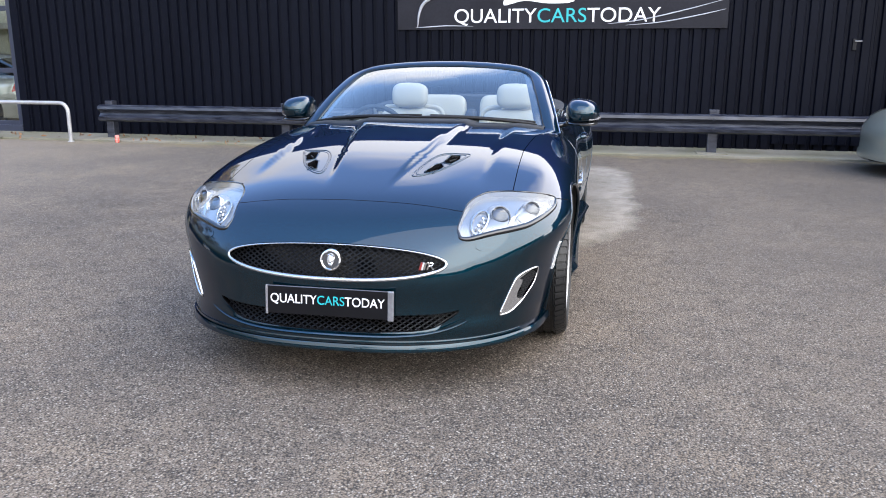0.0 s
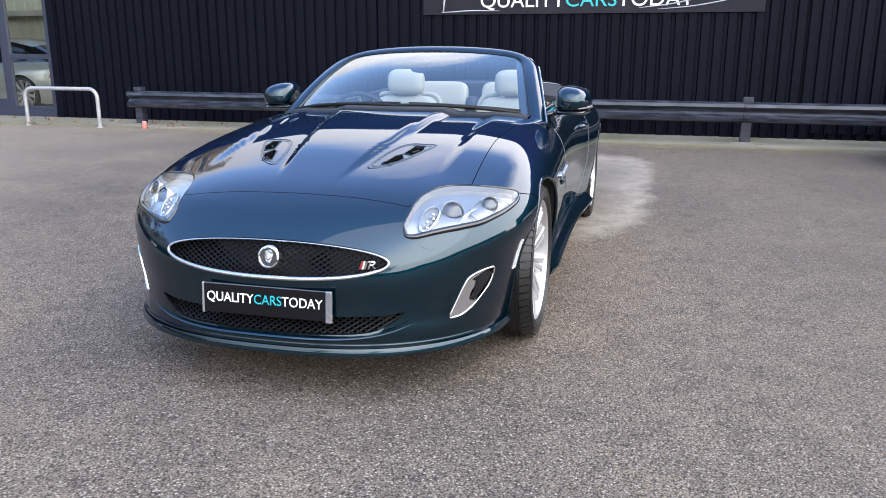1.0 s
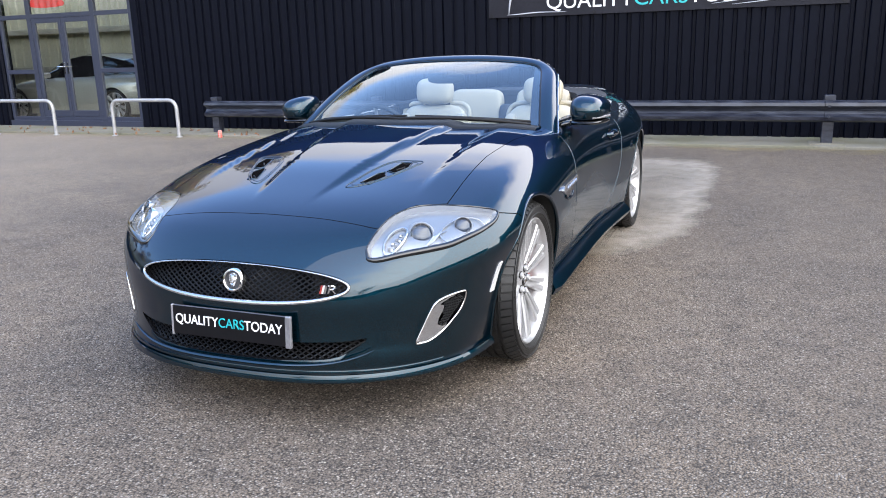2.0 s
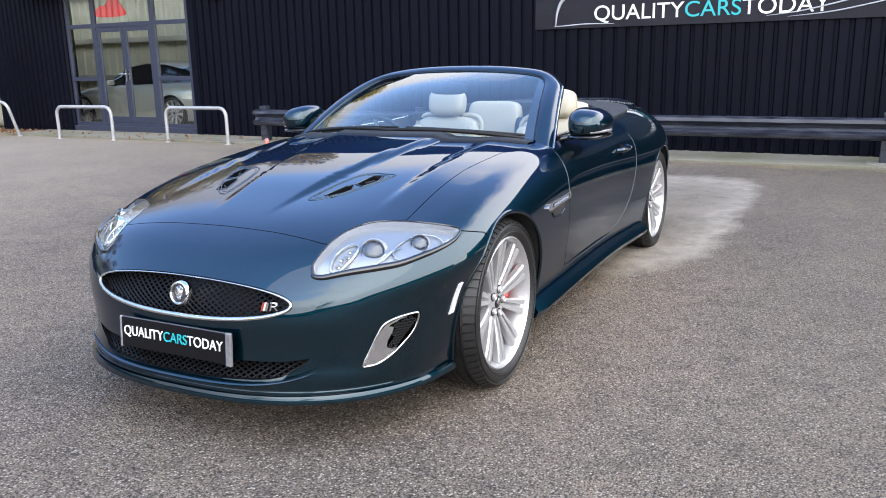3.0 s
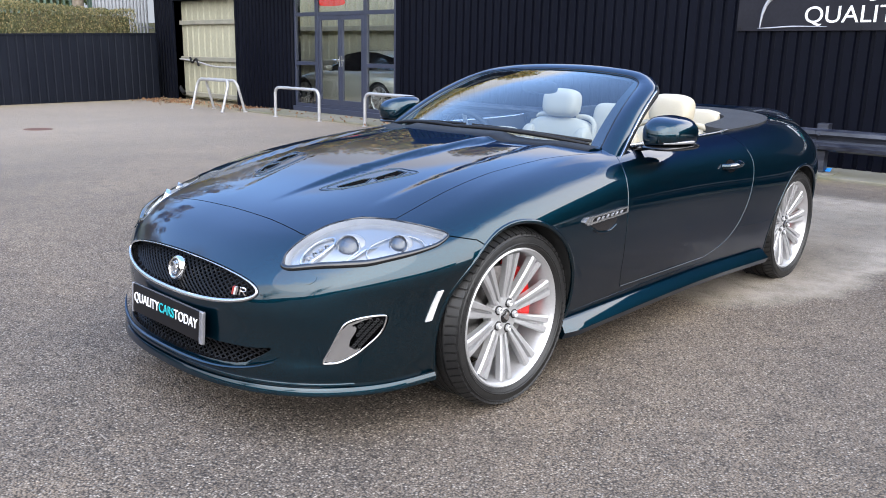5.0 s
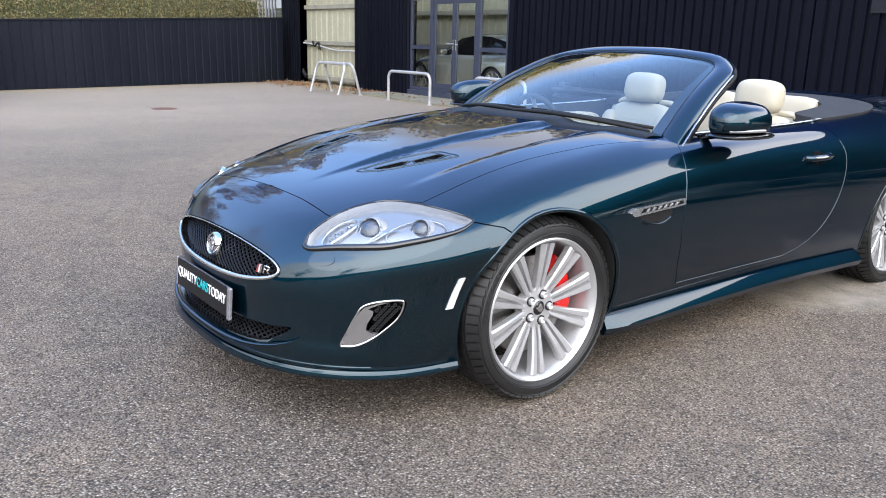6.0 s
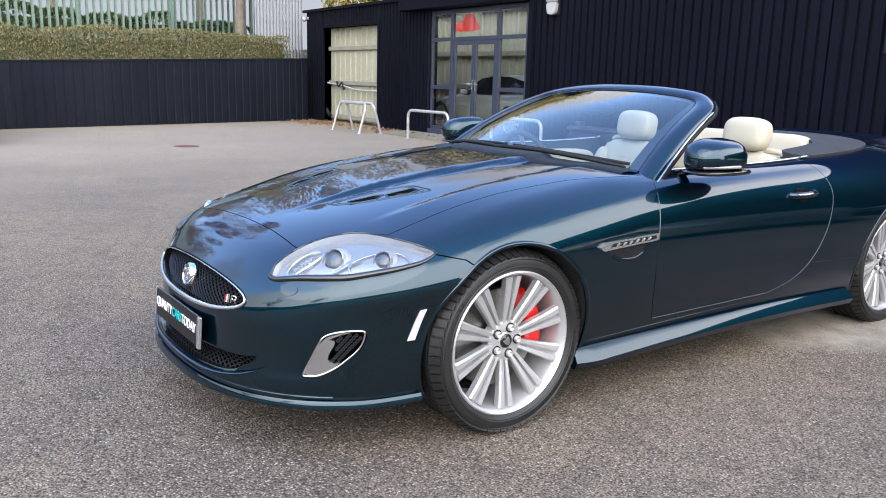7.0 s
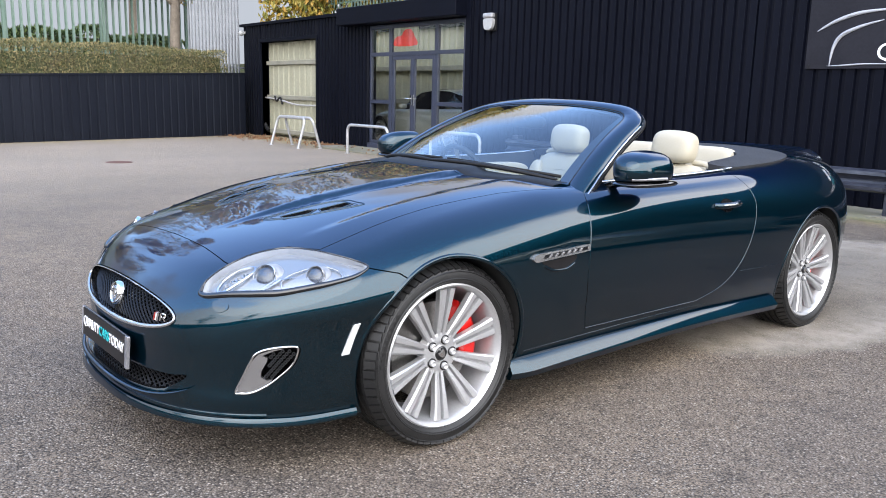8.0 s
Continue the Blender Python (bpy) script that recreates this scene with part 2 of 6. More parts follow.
def asphalt():
    m = bpy.data.materials.new("worn_asphalt")
    m.use_nodes = True
    n, l = m.node_tree.nodes, m.node_tree.links
    p = n["Principled BSDF"]
    co = n.new("ShaderNodeTexCoord")

    def noise_of(scale, detail=4.0, rough=0.55):
        t = n.new("ShaderNodeTexNoise")
        t.inputs["Scale"].default_value, t.inputs["Detail"].default_value, t.inputs["Roughness"].default_value = scale, detail, rough
        l.new(co.outputs["Object"], t.inputs["Vector"])
        return t.outputs["Fac"]

    def mix(a, b, fac, lo=0.0, hi=1.0, blend="MIX", to=1.0):
        r, x = n.new("ShaderNodeMapRange"), n.new("ShaderNodeMix")
        r.inputs["From Min"].default_value, r.inputs["From Max"].default_value, r.inputs["To Max"].default_value = lo, hi, to
        x.data_type, x.blend_type = "RGBA", blend
        l.new(fac, r.inputs["Value"])
        l.new(r.outputs["Result"], x.inputs["Factor"])
        for key, v in (("A", a), ("B", b)):
            if isinstance(v, tuple):
                x.inputs[key].default_value = (*v, 1)
            else:
                l.new(v, x.inputs[key])
        return x.outputs["Result"]
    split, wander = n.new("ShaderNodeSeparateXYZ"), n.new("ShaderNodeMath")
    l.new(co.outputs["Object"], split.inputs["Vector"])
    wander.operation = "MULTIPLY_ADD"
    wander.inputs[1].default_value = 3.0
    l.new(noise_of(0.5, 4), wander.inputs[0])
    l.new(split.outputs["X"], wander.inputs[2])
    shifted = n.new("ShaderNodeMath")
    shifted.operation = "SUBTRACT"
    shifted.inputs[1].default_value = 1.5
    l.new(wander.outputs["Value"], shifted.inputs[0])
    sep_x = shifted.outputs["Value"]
    grit = n.new("ShaderNodeTexVoronoi")
    grit.inputs["Scale"].default_value = 130.0
    l.new(co.outputs["Object"], grit.inputs["Vector"])
    tone = mix((0.190, 0.152, 0.117), (0.116, 0.097, 0.081), noise_of(0.35, 5), 0.40, 0.62)
    tone = mix(tone, (0.245, 0.190, 0.138), noise_of(0.9, 6, 0.65), 0.48, 0.70, to=0.65)
    tone = mix(tone, (0.060, 0.053, 0.048), noise_of(7.0, 4), 0.48, 0.76, to=0.55)
    tone = mix(tone, (0.42, 0.37, 0.31), grit.outputs["Color"], 0.66, 1.0, to=0.95)
    tone = mix(tone, (0.014, 0.013, 0.013), grit.outputs["Distance"], 0.33, 0.80, to=0.80)
    tone = mix(tone, (0.32, 0.29, 0.26), noise_of(260.0, 2), 0.60, 0.82, to=0.5)
    # tone drifts paler towards -x and darker towards +x, along a wandering line
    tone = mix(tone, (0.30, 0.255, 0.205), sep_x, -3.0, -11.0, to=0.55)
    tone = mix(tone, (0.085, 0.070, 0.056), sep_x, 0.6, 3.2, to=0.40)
    # a long pale dried spill behind the parking bay, with a ragged edge
    sep, warp = n.new("ShaderNodeSeparateXYZ"), noise_of(1.3, 5, 0.6)
    l.new(co.outputs["Object"], sep.inputs["Vector"])

    def calc(op, a, b=0.0, c=0.0):
        k = n.new("ShaderNodeMath")
        k.operation = op
        for i, v in enumerate((a, b, c)):
            if isinstance(v, (int, float)):
                k.inputs[i].default_value = v
            else:
                l.new(v, k.inputs[i])
        return k.outputs["Value"]
    across = calc("DIVIDE", calc("ADD", calc("SUBTRACT", sep.outputs["X"], 0.25), calc("MULTIPLY", calc("SUBTRACT", warp, 0.5), 0.55)), 0.92)
    along = calc("DIVIDE", calc("ADD", calc("SUBTRACT", sep.outputs["Y"], 8.75), calc("MULTIPLY", calc("SUBTRACT", noise_of(1.7, 5, 0.6), 0.5), 0.8)), 2.15)
    far_off = calc("POWER", calc("ADD", calc("POWER", calc("ABSOLUTE", across), 4.0), calc("POWER", calc("ABSOLUTE", along), 4.0)), 0.25)
    stained = mix(tone, (0.22, 0.195, 0.16), noise_of(2.2, 6, 0.7), 0.25, 0.60, to=0.7)
    rim_tone = mix(stained, (0.31, 0.275, 0.23), noise_of(6.0, 6, 0.7), 0.30, 0.60, to=0.75)
    stained = mix(stained, rim_tone, far_off, 0.55, 0.92)
    tone = mix(stained, tone, far_off, 0.94, 1.08)
    # moss and blown soil along the foot of the fence and of the wall
    by_fence = calc("ADD", calc("ADD", sep.outputs["X"], 18.3 - 0.264 * 12.75), calc("MULTIPLY", sep.outputs["Y"], 0.264))
    by_wall = calc("SUBTRACT", 12.5, sep.outputs["Y"])
    edge = calc("ADD", calc("MINIMUM", by_fence, by_wall), calc("MULTIPLY", calc("SUBTRACT", warp, 0.5), 1.8))
    tone = mix(mix(tone, (0.24, 0.19, 0.085), noise_of(5.0, 5, 0.7), 0.30, 0.60, to=0.8), tone, edge, 0.05, 0.75)
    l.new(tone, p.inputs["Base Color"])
    p.inputs["Roughness"].default_value = 0.88
    p.inputs["Specular IOR Level"].default_value = 0.12
    b1, b2 = n.new("ShaderNodeBump"), n.new("ShaderNodeBump")
    b1.inputs["Strength"].default_value, b1.inputs["Distance"].default_value = 0.9, 0.006
    b1.invert = True
    l.new(grit.outputs["Distance"], b1.inputs["Height"])
    b2.inputs["Strength"].default_value, b2.inputs["Distance"].default_value = 0.35, 0.02
    l.new(noise_of(3.0, 5), b2.inputs["Height"])
    l.new(b1.outputs["Normal"], b2.inputs["Normal"])
    l.new(b2.outputs["Normal"], p.inputs["Normal"])
    return m


ASPHALT = asphalt()

# ---- mesh tools ----
def part(name, bm, mat, parent=None, label="", smooth=None, at=None):
    """Links a bmesh as one mesh object; smooth: the angle in degrees over which edges stay sharp."""
    me = bpy.data.meshes.new(name)
    bm.to_mesh(me)
    bm.free()
    for m in mat if isinstance(mat, (list, tuple)) else [mat]:
        me.materials.append(m)
    if smooth is not None:
        me.shade_smooth()
        me.set_sharp_from_angle(angle=radians(smooth))
    ob = new(name, me)
    if at is not None:
        ob.matrix_basis = at
    if parent is not None:
        ob.parent = parent
    if label:
        tagged(ob, label)
    return ob


def thing(name, at=None):
    ob = new(name)
    ob.empty_display_size = 0.1
    if at is not None:
        ob.matrix_basis = at
    return ob


def box(bm, x0, x1, y0, y1, z0, z1, bevel=0.0):
    made = bmesh.ops.create_cube(bm, size=1.0, matrix=Matrix.LocRotScale(((x0 + x1) / 2, (y0 + y1) / 2, (z0 + z1) / 2), None, (abs(x1 - x0), abs(y1 - y0), abs(z1 - z0))))["verts"]
    if bevel:
        edges = list({e for v in made for e in v.link_edges})
        bmesh.ops.bevel(bm, geom=edges, offset=bevel, segments=2, affect="EDGES", profile=0.5)
    return bm


def a_box(*args, **kw):
    return box(bmesh.new(), *args, **kw)


def tube(bm, path, radius, sides=10, closed=False, flat=1.0, caps=True):
    """A round bar along points; radius: one number or one a point; flat: how far the section is squashed along the second axis."""
    path = [Vector(p) for p in path]
    n = len(path)
    rad = radius if isinstance(radius, (list, tuple)) else [radius] * n
    rings, up = [], None
    for i, p in enumerate(path):
        a, b = path[(i - 1) % n if closed else max(i - 1, 0)], path[(i + 1) % n if closed else min(i + 1, n - 1)]
        d = (b - a).normalized()
        if up is None:
            up = Vector((0, 0, 1)) if abs(d.z) < 0.9 else Vector((1, 0, 0))
        side = d.cross(up).normalized()
        up = side.cross(d).normalized()
        rings.append([bm.verts.new(p + float(rad[i]) * (math.cos(t) * side + flat * math.sin(t) * up)) for t in (2 * math.pi * k / sides for k in range(sides))])
    for i in range(n if closed else n - 1):
        r0, r1 = rings[i], rings[(i + 1) % n]
        for k in range(sides):
            bm.faces.new((r0[k], r0[(k + 1) % sides], r1[(k + 1) % sides], r1[k]))
    if caps and not closed:
        bm.faces.new(list(reversed(rings[0])))
        bm.faces.new(rings[-1])
    bmesh.ops.recalc_face_normals(bm, faces=bm.faces)
    return bm


def lathe(bm, profile, m=None, turns=48, close=False):
    """Turns (radius, along) pairs round the x axis; along runs to +x."""
    m = m or Matrix()
    rings = [[bm.verts.new(m @ Vector((h, r * math.cos(t), r * math.sin(t)))) for t in (2 * math.pi * k / turns for k in range(turns))] for r, h in profile]
    for i in range(len(rings) if close else len(rings) - 1):
        r0, r1 = rings[i], rings[(i + 1) % len(rings)]
        for k in range(turns):
            bm.faces.new((r0[k], r1[k], r1[(k + 1) % turns], r0[(k + 1) % turns]))
    if not close:
        for ring, rev in ((rings[0], False), (rings[-1], True)):
            bm.faces.new(list(reversed(ring)) if rev else ring)
    bmesh.ops.recalc_face_normals(bm, faces=bm.faces)
    return bm


def prism(bm, outline, axis, a, b):
    """A flat outline pushed along an axis from a to b. The outline's pairs are the two other axes in the order x, y, z."""
    i = "xyz".index(axis)

    def full(u, v, w):
        q = [u, v]
        q.insert(i, w)
        return q
    lo = [bm.verts.new(full(u, v, a)) for u, v in outline]
    hi = [bm.verts.new(full(u, v, b)) for u, v in outline]
    n = len(outline)
    bm.faces.new(lo)
    bm.faces.new(hi)
    for k in range(n):
        bm.faces.new((lo[k], lo[(k + 1) % n], hi[(k + 1) % n], hi[k]))
    bmesh.ops.recalc_face_normals(bm, faces=bm.faces)
    return bm


def rounded(points, closed=True, steps=6):
    """A Catmull-Rom curve through points of any dimension."""
    pts = [np.array(p, float) for p in points]
    n, out = len(pts), []
    for i in range(n if closed else n - 1):
        p0, p1, p2, p3 = (pts[k % n] if closed else pts[min(max(k, 0), n - 1)] for k in (i - 1, i, i + 1, i + 2))
        for s in range(steps):
            t = s / steps
            out.append(tuple(float(v) for v in 0.5 * (2 * p1 + (p2 - p0) * t + (2 * p0 - 5 * p1 + 4 * p2 - p3) * t * t + (3 * p1 - p0 - 3 * p2 + p3) * t**3)))
    if not closed:
        out.append(tuple(float(v) for v in pts[-1]))
    return out


def ribbed(bm, x0, x1, z0, z1, pitch, depth, flat=0.62):
    """Profiled sheet in the xz plane, ribs upright and proud towards -y."""
    xs, x = [], x0
    slope = pitch * 0.07
    while x < x1 - 1e-4:
        w = min(pitch, x1 - x)
        rise = pitch * (1 - flat) - slope
        steps = [(0, 0.0), (rise - slope, 0.0), (rise, -depth), (pitch - slope, -depth)]
        if depth > 0.015:
            steps[2:] = [(rise, -depth - 0.003), (rise + 0.005, -depth - 0.004), (rise + 0.009, -depth), (pitch - slope - 0.009, -depth), (pitch - slope - 0.005, -depth - 0.004), (pitch - slope, -depth - 0.003)]
        for dx, y in steps:
            if dx < w:
                xs.append((x + dx, y))
        x += pitch
    xs.append((x1, 0.0))
    lo = [bm.verts.new((x, y, z0)) for x, y in xs]
    hi = [bm.verts.new((x, y, z1)) for x, y in xs]
    for k in range(len(xs) - 1):
        bm.faces.new((lo[k], lo[k + 1], hi[k + 1], hi[k]))
    return bm


def writing(text, size, mat, name="lettering", extrude=0.002):
    cu = bpy.data.curves.new(name, "FONT")
    cu.body, cu.size, cu.extrude, cu.align_x, cu.align_y = text, size, extrude, "LEFT", "CENTER"
    tmp = bpy.data.objects.new(name, cu)
    scene.collection.objects.link(tmp)
    me = bpy.data.meshes.new_from_object(tmp.evaluated_get(bpy.context.evaluated_depsgraph_get()))
    bpy.data.objects.remove(tmp)
    bpy.data.curves.remove(cu)
    me.materials.clear()
    me.materials.append(mat)
    return me


def text_row(pieces, width, height, m, parent, bold=0.0):
    """Words side by side in one line, fitted to a width and a height, upright in the xz plane of m, centred."""
    row = []
    for text, mat in pieces:
        me = writing(text, 1.0, mat)
        xs = [v.co.x for v in me.vertices]
        row.append((me, min(xs), max(xs), min(v.co.y for v in me.vertices), max(v.co.y for v in me.vertices)))
    gap = 0.05
    total = sum(r[2] - r[1] for r in row) + gap * (len(row) - 1)
    tall = max(r[4] for r in row) - min(r[3] for r in row)
    sx, sz, x = width / total, height / tall, -total / 2
    mid = (max(r[4] for r in row) + min(r[3] for r in row)) / 2
    obs = []
    for me, lo, hi, _, _ in row:
        for v in me.vertices:
            c = v.co.copy()
            v.co = ((c.x - lo + x) * sx, -c.z, (c.y - mid) * sz)
        ob = new("lettering", me)
        ob.matrix_basis = m
        ob.parent = parent
        obs.append(ob)
        x += hi - lo + gap
    return obs

# ---- the sports car's outer form, as one smooth solid: x to its left, y backwards from the front axle, z up ----
def smooth_curve(xs, ys):
    """A natural cubic spline through a few knots, held straight beyond its ends."""
    xs, ys = np.array(xs, float), np.array(ys, float)
    n, h = len(xs), np.diff(xs)
    a, b = np.eye(n), np.zeros(n)
    for i in range(1, n - 1):
        a[i, i - 1:i + 2] = h[i - 1], 2 * (h[i - 1] + h[i]), h[i]
        b[i] = 6 * ((ys[i + 1] - ys[i]) / h[i] - (ys[i] - ys[i - 1]) / h[i - 1])
    m = np.linalg.solve(a, b)

    def at(x):
        x = np.clip(x, xs[0], xs[-1])
        i = np.clip(np.searchsorted(xs, x) - 1, 0, n - 2)
        u, v = x - xs[i], xs[i + 1] - x
        return (m[i] * v**3 + m[i + 1] * u**3) / (6 * h[i]) + (ys[i] / h[i] - m[i] * h[i] / 6) * v + (ys[i + 1] / h[i] - m[i + 1] * h[i] / 6) * u
    return at


NOSE_Y, TAIL_Y = -0.15, 2.7
half_width = smooth_curve([-0.95, -0.4, -0.15, 0.1, 0.5, 1.2, 1.8, 2.3, 2.7, 3.1, 3.6], [0.902, 0.902, 0.905, 0.911, 0.905, 0.889, 0.896, 0.928, 0.938, 0.912, 0.86])
barrel = smooth_curve([0.10, 0.25, 0.35, 0.47, 0.60, 0.70, 0.80, 0.90, 1.0], [0.90, 0.945, 0.968, 0.99, 1.0, 0.994, 0.972, 0.93, 0.88])
nose_reach = smooth_curve([0.10, 0.17, 0.25, 0.36, 0.46, 0.53, 0.60, 0.68, 0.76, 0.9], [0.75, 0.775, 0.780, 0.772, 0.772, 0.752, 0.715, 0.67, 0.60, 0.45])
tail_reach = smooth_curve([0.10, 0.25, 0.45, 0.60, 0.75, 0.90, 1.0], [0.96, 1.07, 1.13, 1.12, 1.08, 1.04, 0.98])
top_middle = smooth_curve([-1.0, -0.88, -0.72, -0.37, 0.0, 0.4, 0.75, 1.2, 1.9, 2.4, 2.9, 3.4, 3.75, 3.95],
                          [0.53, 0.595, 0.687, 0.796, 0.870, 0.924, 0.950, 0.950, 0.955, 0.985, 1.0, 0.985, 0.945, 0.90])
top_edge = smooth_curve([-1.0, -0.75, -0.33, 0.0, 0.4, 0.9, 1.3, 1.9, 2.3, 2.75, 3.2, 3.6, 3.95],
                        [0.47, 0.585, 0.725, 0.800, 0.852, 0.893, 0.903, 0.918, 0.938, 0.945, 0.915, 0.86, 0.79])
shoulder = smooth_curve([-0.9, -0.4, 0.1, 0.9, 1.6, 2.1, 2.5, 2.9, 3.8], [0.10, 0.12, 0.14, 0.12, 0.12, 0.15, 0.20, 0.19, 0.14])
bulge_half = smooth_curve([-0.7, -0.2, 0.3, 0.8], [0.10, 0.17, 0.25, 0.33])


def ease(v):
    v = np.clip(v, 0, 1)
    return v * v * v * (v * (6 * v - 15) + 10)


def form(p):
    """Below zero inside the body, near a distance close to it."""
    x, y, z = np.abs(p[..., 0]), p[..., 1], p[..., 2]
    a = (half_width(y) - 0.036 * ease((0.15 - y) / 0.5) * ease((0.66 - z) / 0.22)) * barrel(z)
    n = 2.5
    ledge = 1 + 0.020 * (1 - ease((z - 0.256) / 0.026)) * (1 - ease((y + 0.62) / 0.3))
    a = a * ledge
    ahead, behind = np.maximum(NOSE_Y - y, 0) / (nose_reach(z) * ledge), np.maximum(y - TAIL_Y, 0) / tail_reach(z)
    side = (((x / a)**n + ahead**n + behind**n)**(1 / n) - 1) * a * 0.9
    mid, edge = top_middle(y), top_edge(y)
    height = mid - (mid - edge) * (np.maximum(x, 1e-6) / 0.8)**3.0
    lift = 0.019 * ease((y + 0.62) / 0.5) * (1 - ease((y - 0.7) / 0.3))
    height = height + lift * (1 - ease((x - bulge_half(y) + 0.012) / 0.045))
    lift = 0.011 * ease((y + 0.50) / 0.5) * (1 - ease((y - 0.5) / 0.45))
    height = height + lift * ease((x - 0.485) / 0.06)
    top = (z - height) * 0.95
    k = shoulder(y)
    h = np.clip(0.5 + 0.5 * (top - side) / k, 0, 1)
    f = side * (1 - h) + top * h + k * h * (1 - h)
    return np.maximum(f, 0.165 - z)


def form_normal(p):
    e = 0.0015
    g = np.stack([form(p + d) - form(p - d) for d in np.eye(3) * e], -1)
    return g / np.maximum(np.linalg.norm(g, axis=-1, keepdims=True), 1e-9)


def onto_form(start, way, reach=2.0, steps=44):
    """Where rays from inside the body leave it."""
    lo, hi = np.zeros(start.shape[:-1]), np.full(start.shape[:-1], reach)
    for _ in range(steps):
        mid = (lo + hi) / 2
        inside = form(start + way * mid[..., None]) < 0
        lo, hi = np.where(inside, mid, lo), np.where(inside, hi, mid)
    return start + way * lo[..., None]

# ---- ground ----
WALL_Y = 13.1
bm = bmesh.new()
bmesh.ops.create_grid(bm, x_segments=8, y_segments=8, size=600.0)
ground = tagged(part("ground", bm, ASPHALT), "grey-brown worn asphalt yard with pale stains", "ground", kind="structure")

kerb_strip = tagged(part("pavement", a_box(-13.4, 14.0, 12.12, WALL_Y + 0.06, -0.05, 0.035, bevel=0.012), CONCRETE), "mossy low concrete strip along the wall foot", "pavement", kind="structure")

# ---- black sheet-clad building: main hall ----
HALL_LEFT, HALL_RIGHT, HALL_TOP = -9.1, 15.0, 4.4
bm = ribbed(bmesh.new(), HALL_LEFT, HALL_RIGHT, 0.0, HALL_TOP, 0.172, 0.032)
box(bm, HALL_LEFT, HALL_RIGHT, 0.012, 0.2, 0.0, HALL_TOP)
wall_main = tagged(part("wall_main", bm, CLADDING, at=pose(0, WALL_Y, 0)), "black profiled sheet wall with upright ribs", "wall", kind="structure")
bm = a_box(HALL_LEFT - 0.1, HALL_RIGHT, WALL_Y - 0.12, WALL_Y + 12, HALL_TOP, HALL_TOP + 0.15)
tagged(part("roof", bm, CLADDING), "flat dark roof of the hall", "roof", kind="structure")
bm = a_box(HALL_RIGHT - 0.2, HALL_RIGHT, WALL_Y + 0.2, WALL_Y + 12, 0, HALL_TOP)
tagged(part("wall_side", bm, CLADDING), "black side wall of the hall", "wall", kind="structure")
for x, w in ((-2.99, 0.13), (3.02, 0.10), (HALL_LEFT + 0.06, 0.14)):
    tagged(part("trim", a_box(x - w / 2, x + w / 2, WALL_Y - 0.055, WALL_Y - 0.034, 0.02, HALL_TOP, bevel=0.006), CLADDING), "black upright cover strip on the cladding", "trim", kind="structure")

# ---- low annexe with a glazed shopfront and an open bay ----
LOW_TOP = 3.0
BAY = (-17.95, -14.88, 2.54)
SHOP = (-12.55, -9.2, 2.72)
for x0, x1, z0 in ((-19.05, BAY[0], 0.0), (BAY[0], BAY[1], BAY[2]), (BAY[1], SHOP[0], 0.0), (SHOP[0], SHOP[1] + 0.1, SHOP[2])):
    bm = bmesh.new()
    ribbed(bm, x0, x1, z0, LOW_TOP, 0.15, 0.03)
    box(bm, x0, x1, 0.012, 0.2, z0, LOW_TOP)
    tagged(part("wall_annexe", bm, CLADDING, at=pose(0, WALL_Y, 0)), "black profiled sheet wall of the low annexe", "wall", kind="structure")
# unseen gap left between the roof strips to let daylight onto the inner wall
for y0, y1 in ((WALL_Y - 0.1, WALL_Y + 1.7), (WALL_Y + 3.2, WALL_Y + 4.5)):
    tagged(part("roof", a_box(-19.15, HALL_LEFT, y0, y1, LOW_TOP, LOW_TOP + 0.07), CLADDING), "flat black roof of the annexe, with an added gap to light the inside", "roof", kind="structure")
bm = a_box(-13.4, HALL_LEFT + 0.02, WALL_Y - 0.34, WALL_Y - 0.033, 2.74, 3.12, bevel=0.015)
tagged(part("fascia", bm, CLADDING), "black boxed fascia over the shopfront", "fascia", kind="structure")
for x0, x1, z0, z1 in ((BAY[0] - 0.09, BAY[0], 0, BAY[2] + 0.09), (BAY[1], BAY[1] + 0.09, 0, BAY[2] + 0.09), (BAY[0], BAY[1], BAY[2], BAY[2] + 0.09)):
    tagged(part("trim", a_box(x0, x1, WALL_Y - 0.05, WALL_Y + 0.22, z0, z1, bevel=0.006), CLADDING), "black sheet edging round the bay opening", "trim", kind="structure")

# cream sheeting inside the annexe, seen through bay and glass
bm = ribbed(bmesh.new(), -19.0, HALL_LEFT + 0.2, 0.0, LOW_TOP, 0.3, 0.02, flat=0.8)
tagged(part("wall_inner", bm, BEIGE_SHEET, at=pose(0, WALL_Y + 3.4, 0)), "cream sheet-metal inner wall of the annexe", "wall", kind="structure")
for z in (1.05, 1.95):
    tagged(part("trim", a_box(-18.9, HALL_LEFT + 0.1, WALL_Y + 3.27, WALL_Y + 3.375, z - 0.07, z + 0.06, bevel=0.008), BEIGE_RAIL), "dull cream sheeting rail on the inner wall", "rail", kind="structure")
tagged(part("wall_end", a_box(-19.05, -18.9, WALL_Y + 0.2, WALL_Y + 4.5, 0, LOW_TOP), CLADDING), "black end wall of the annexe", "wall", kind="structure")


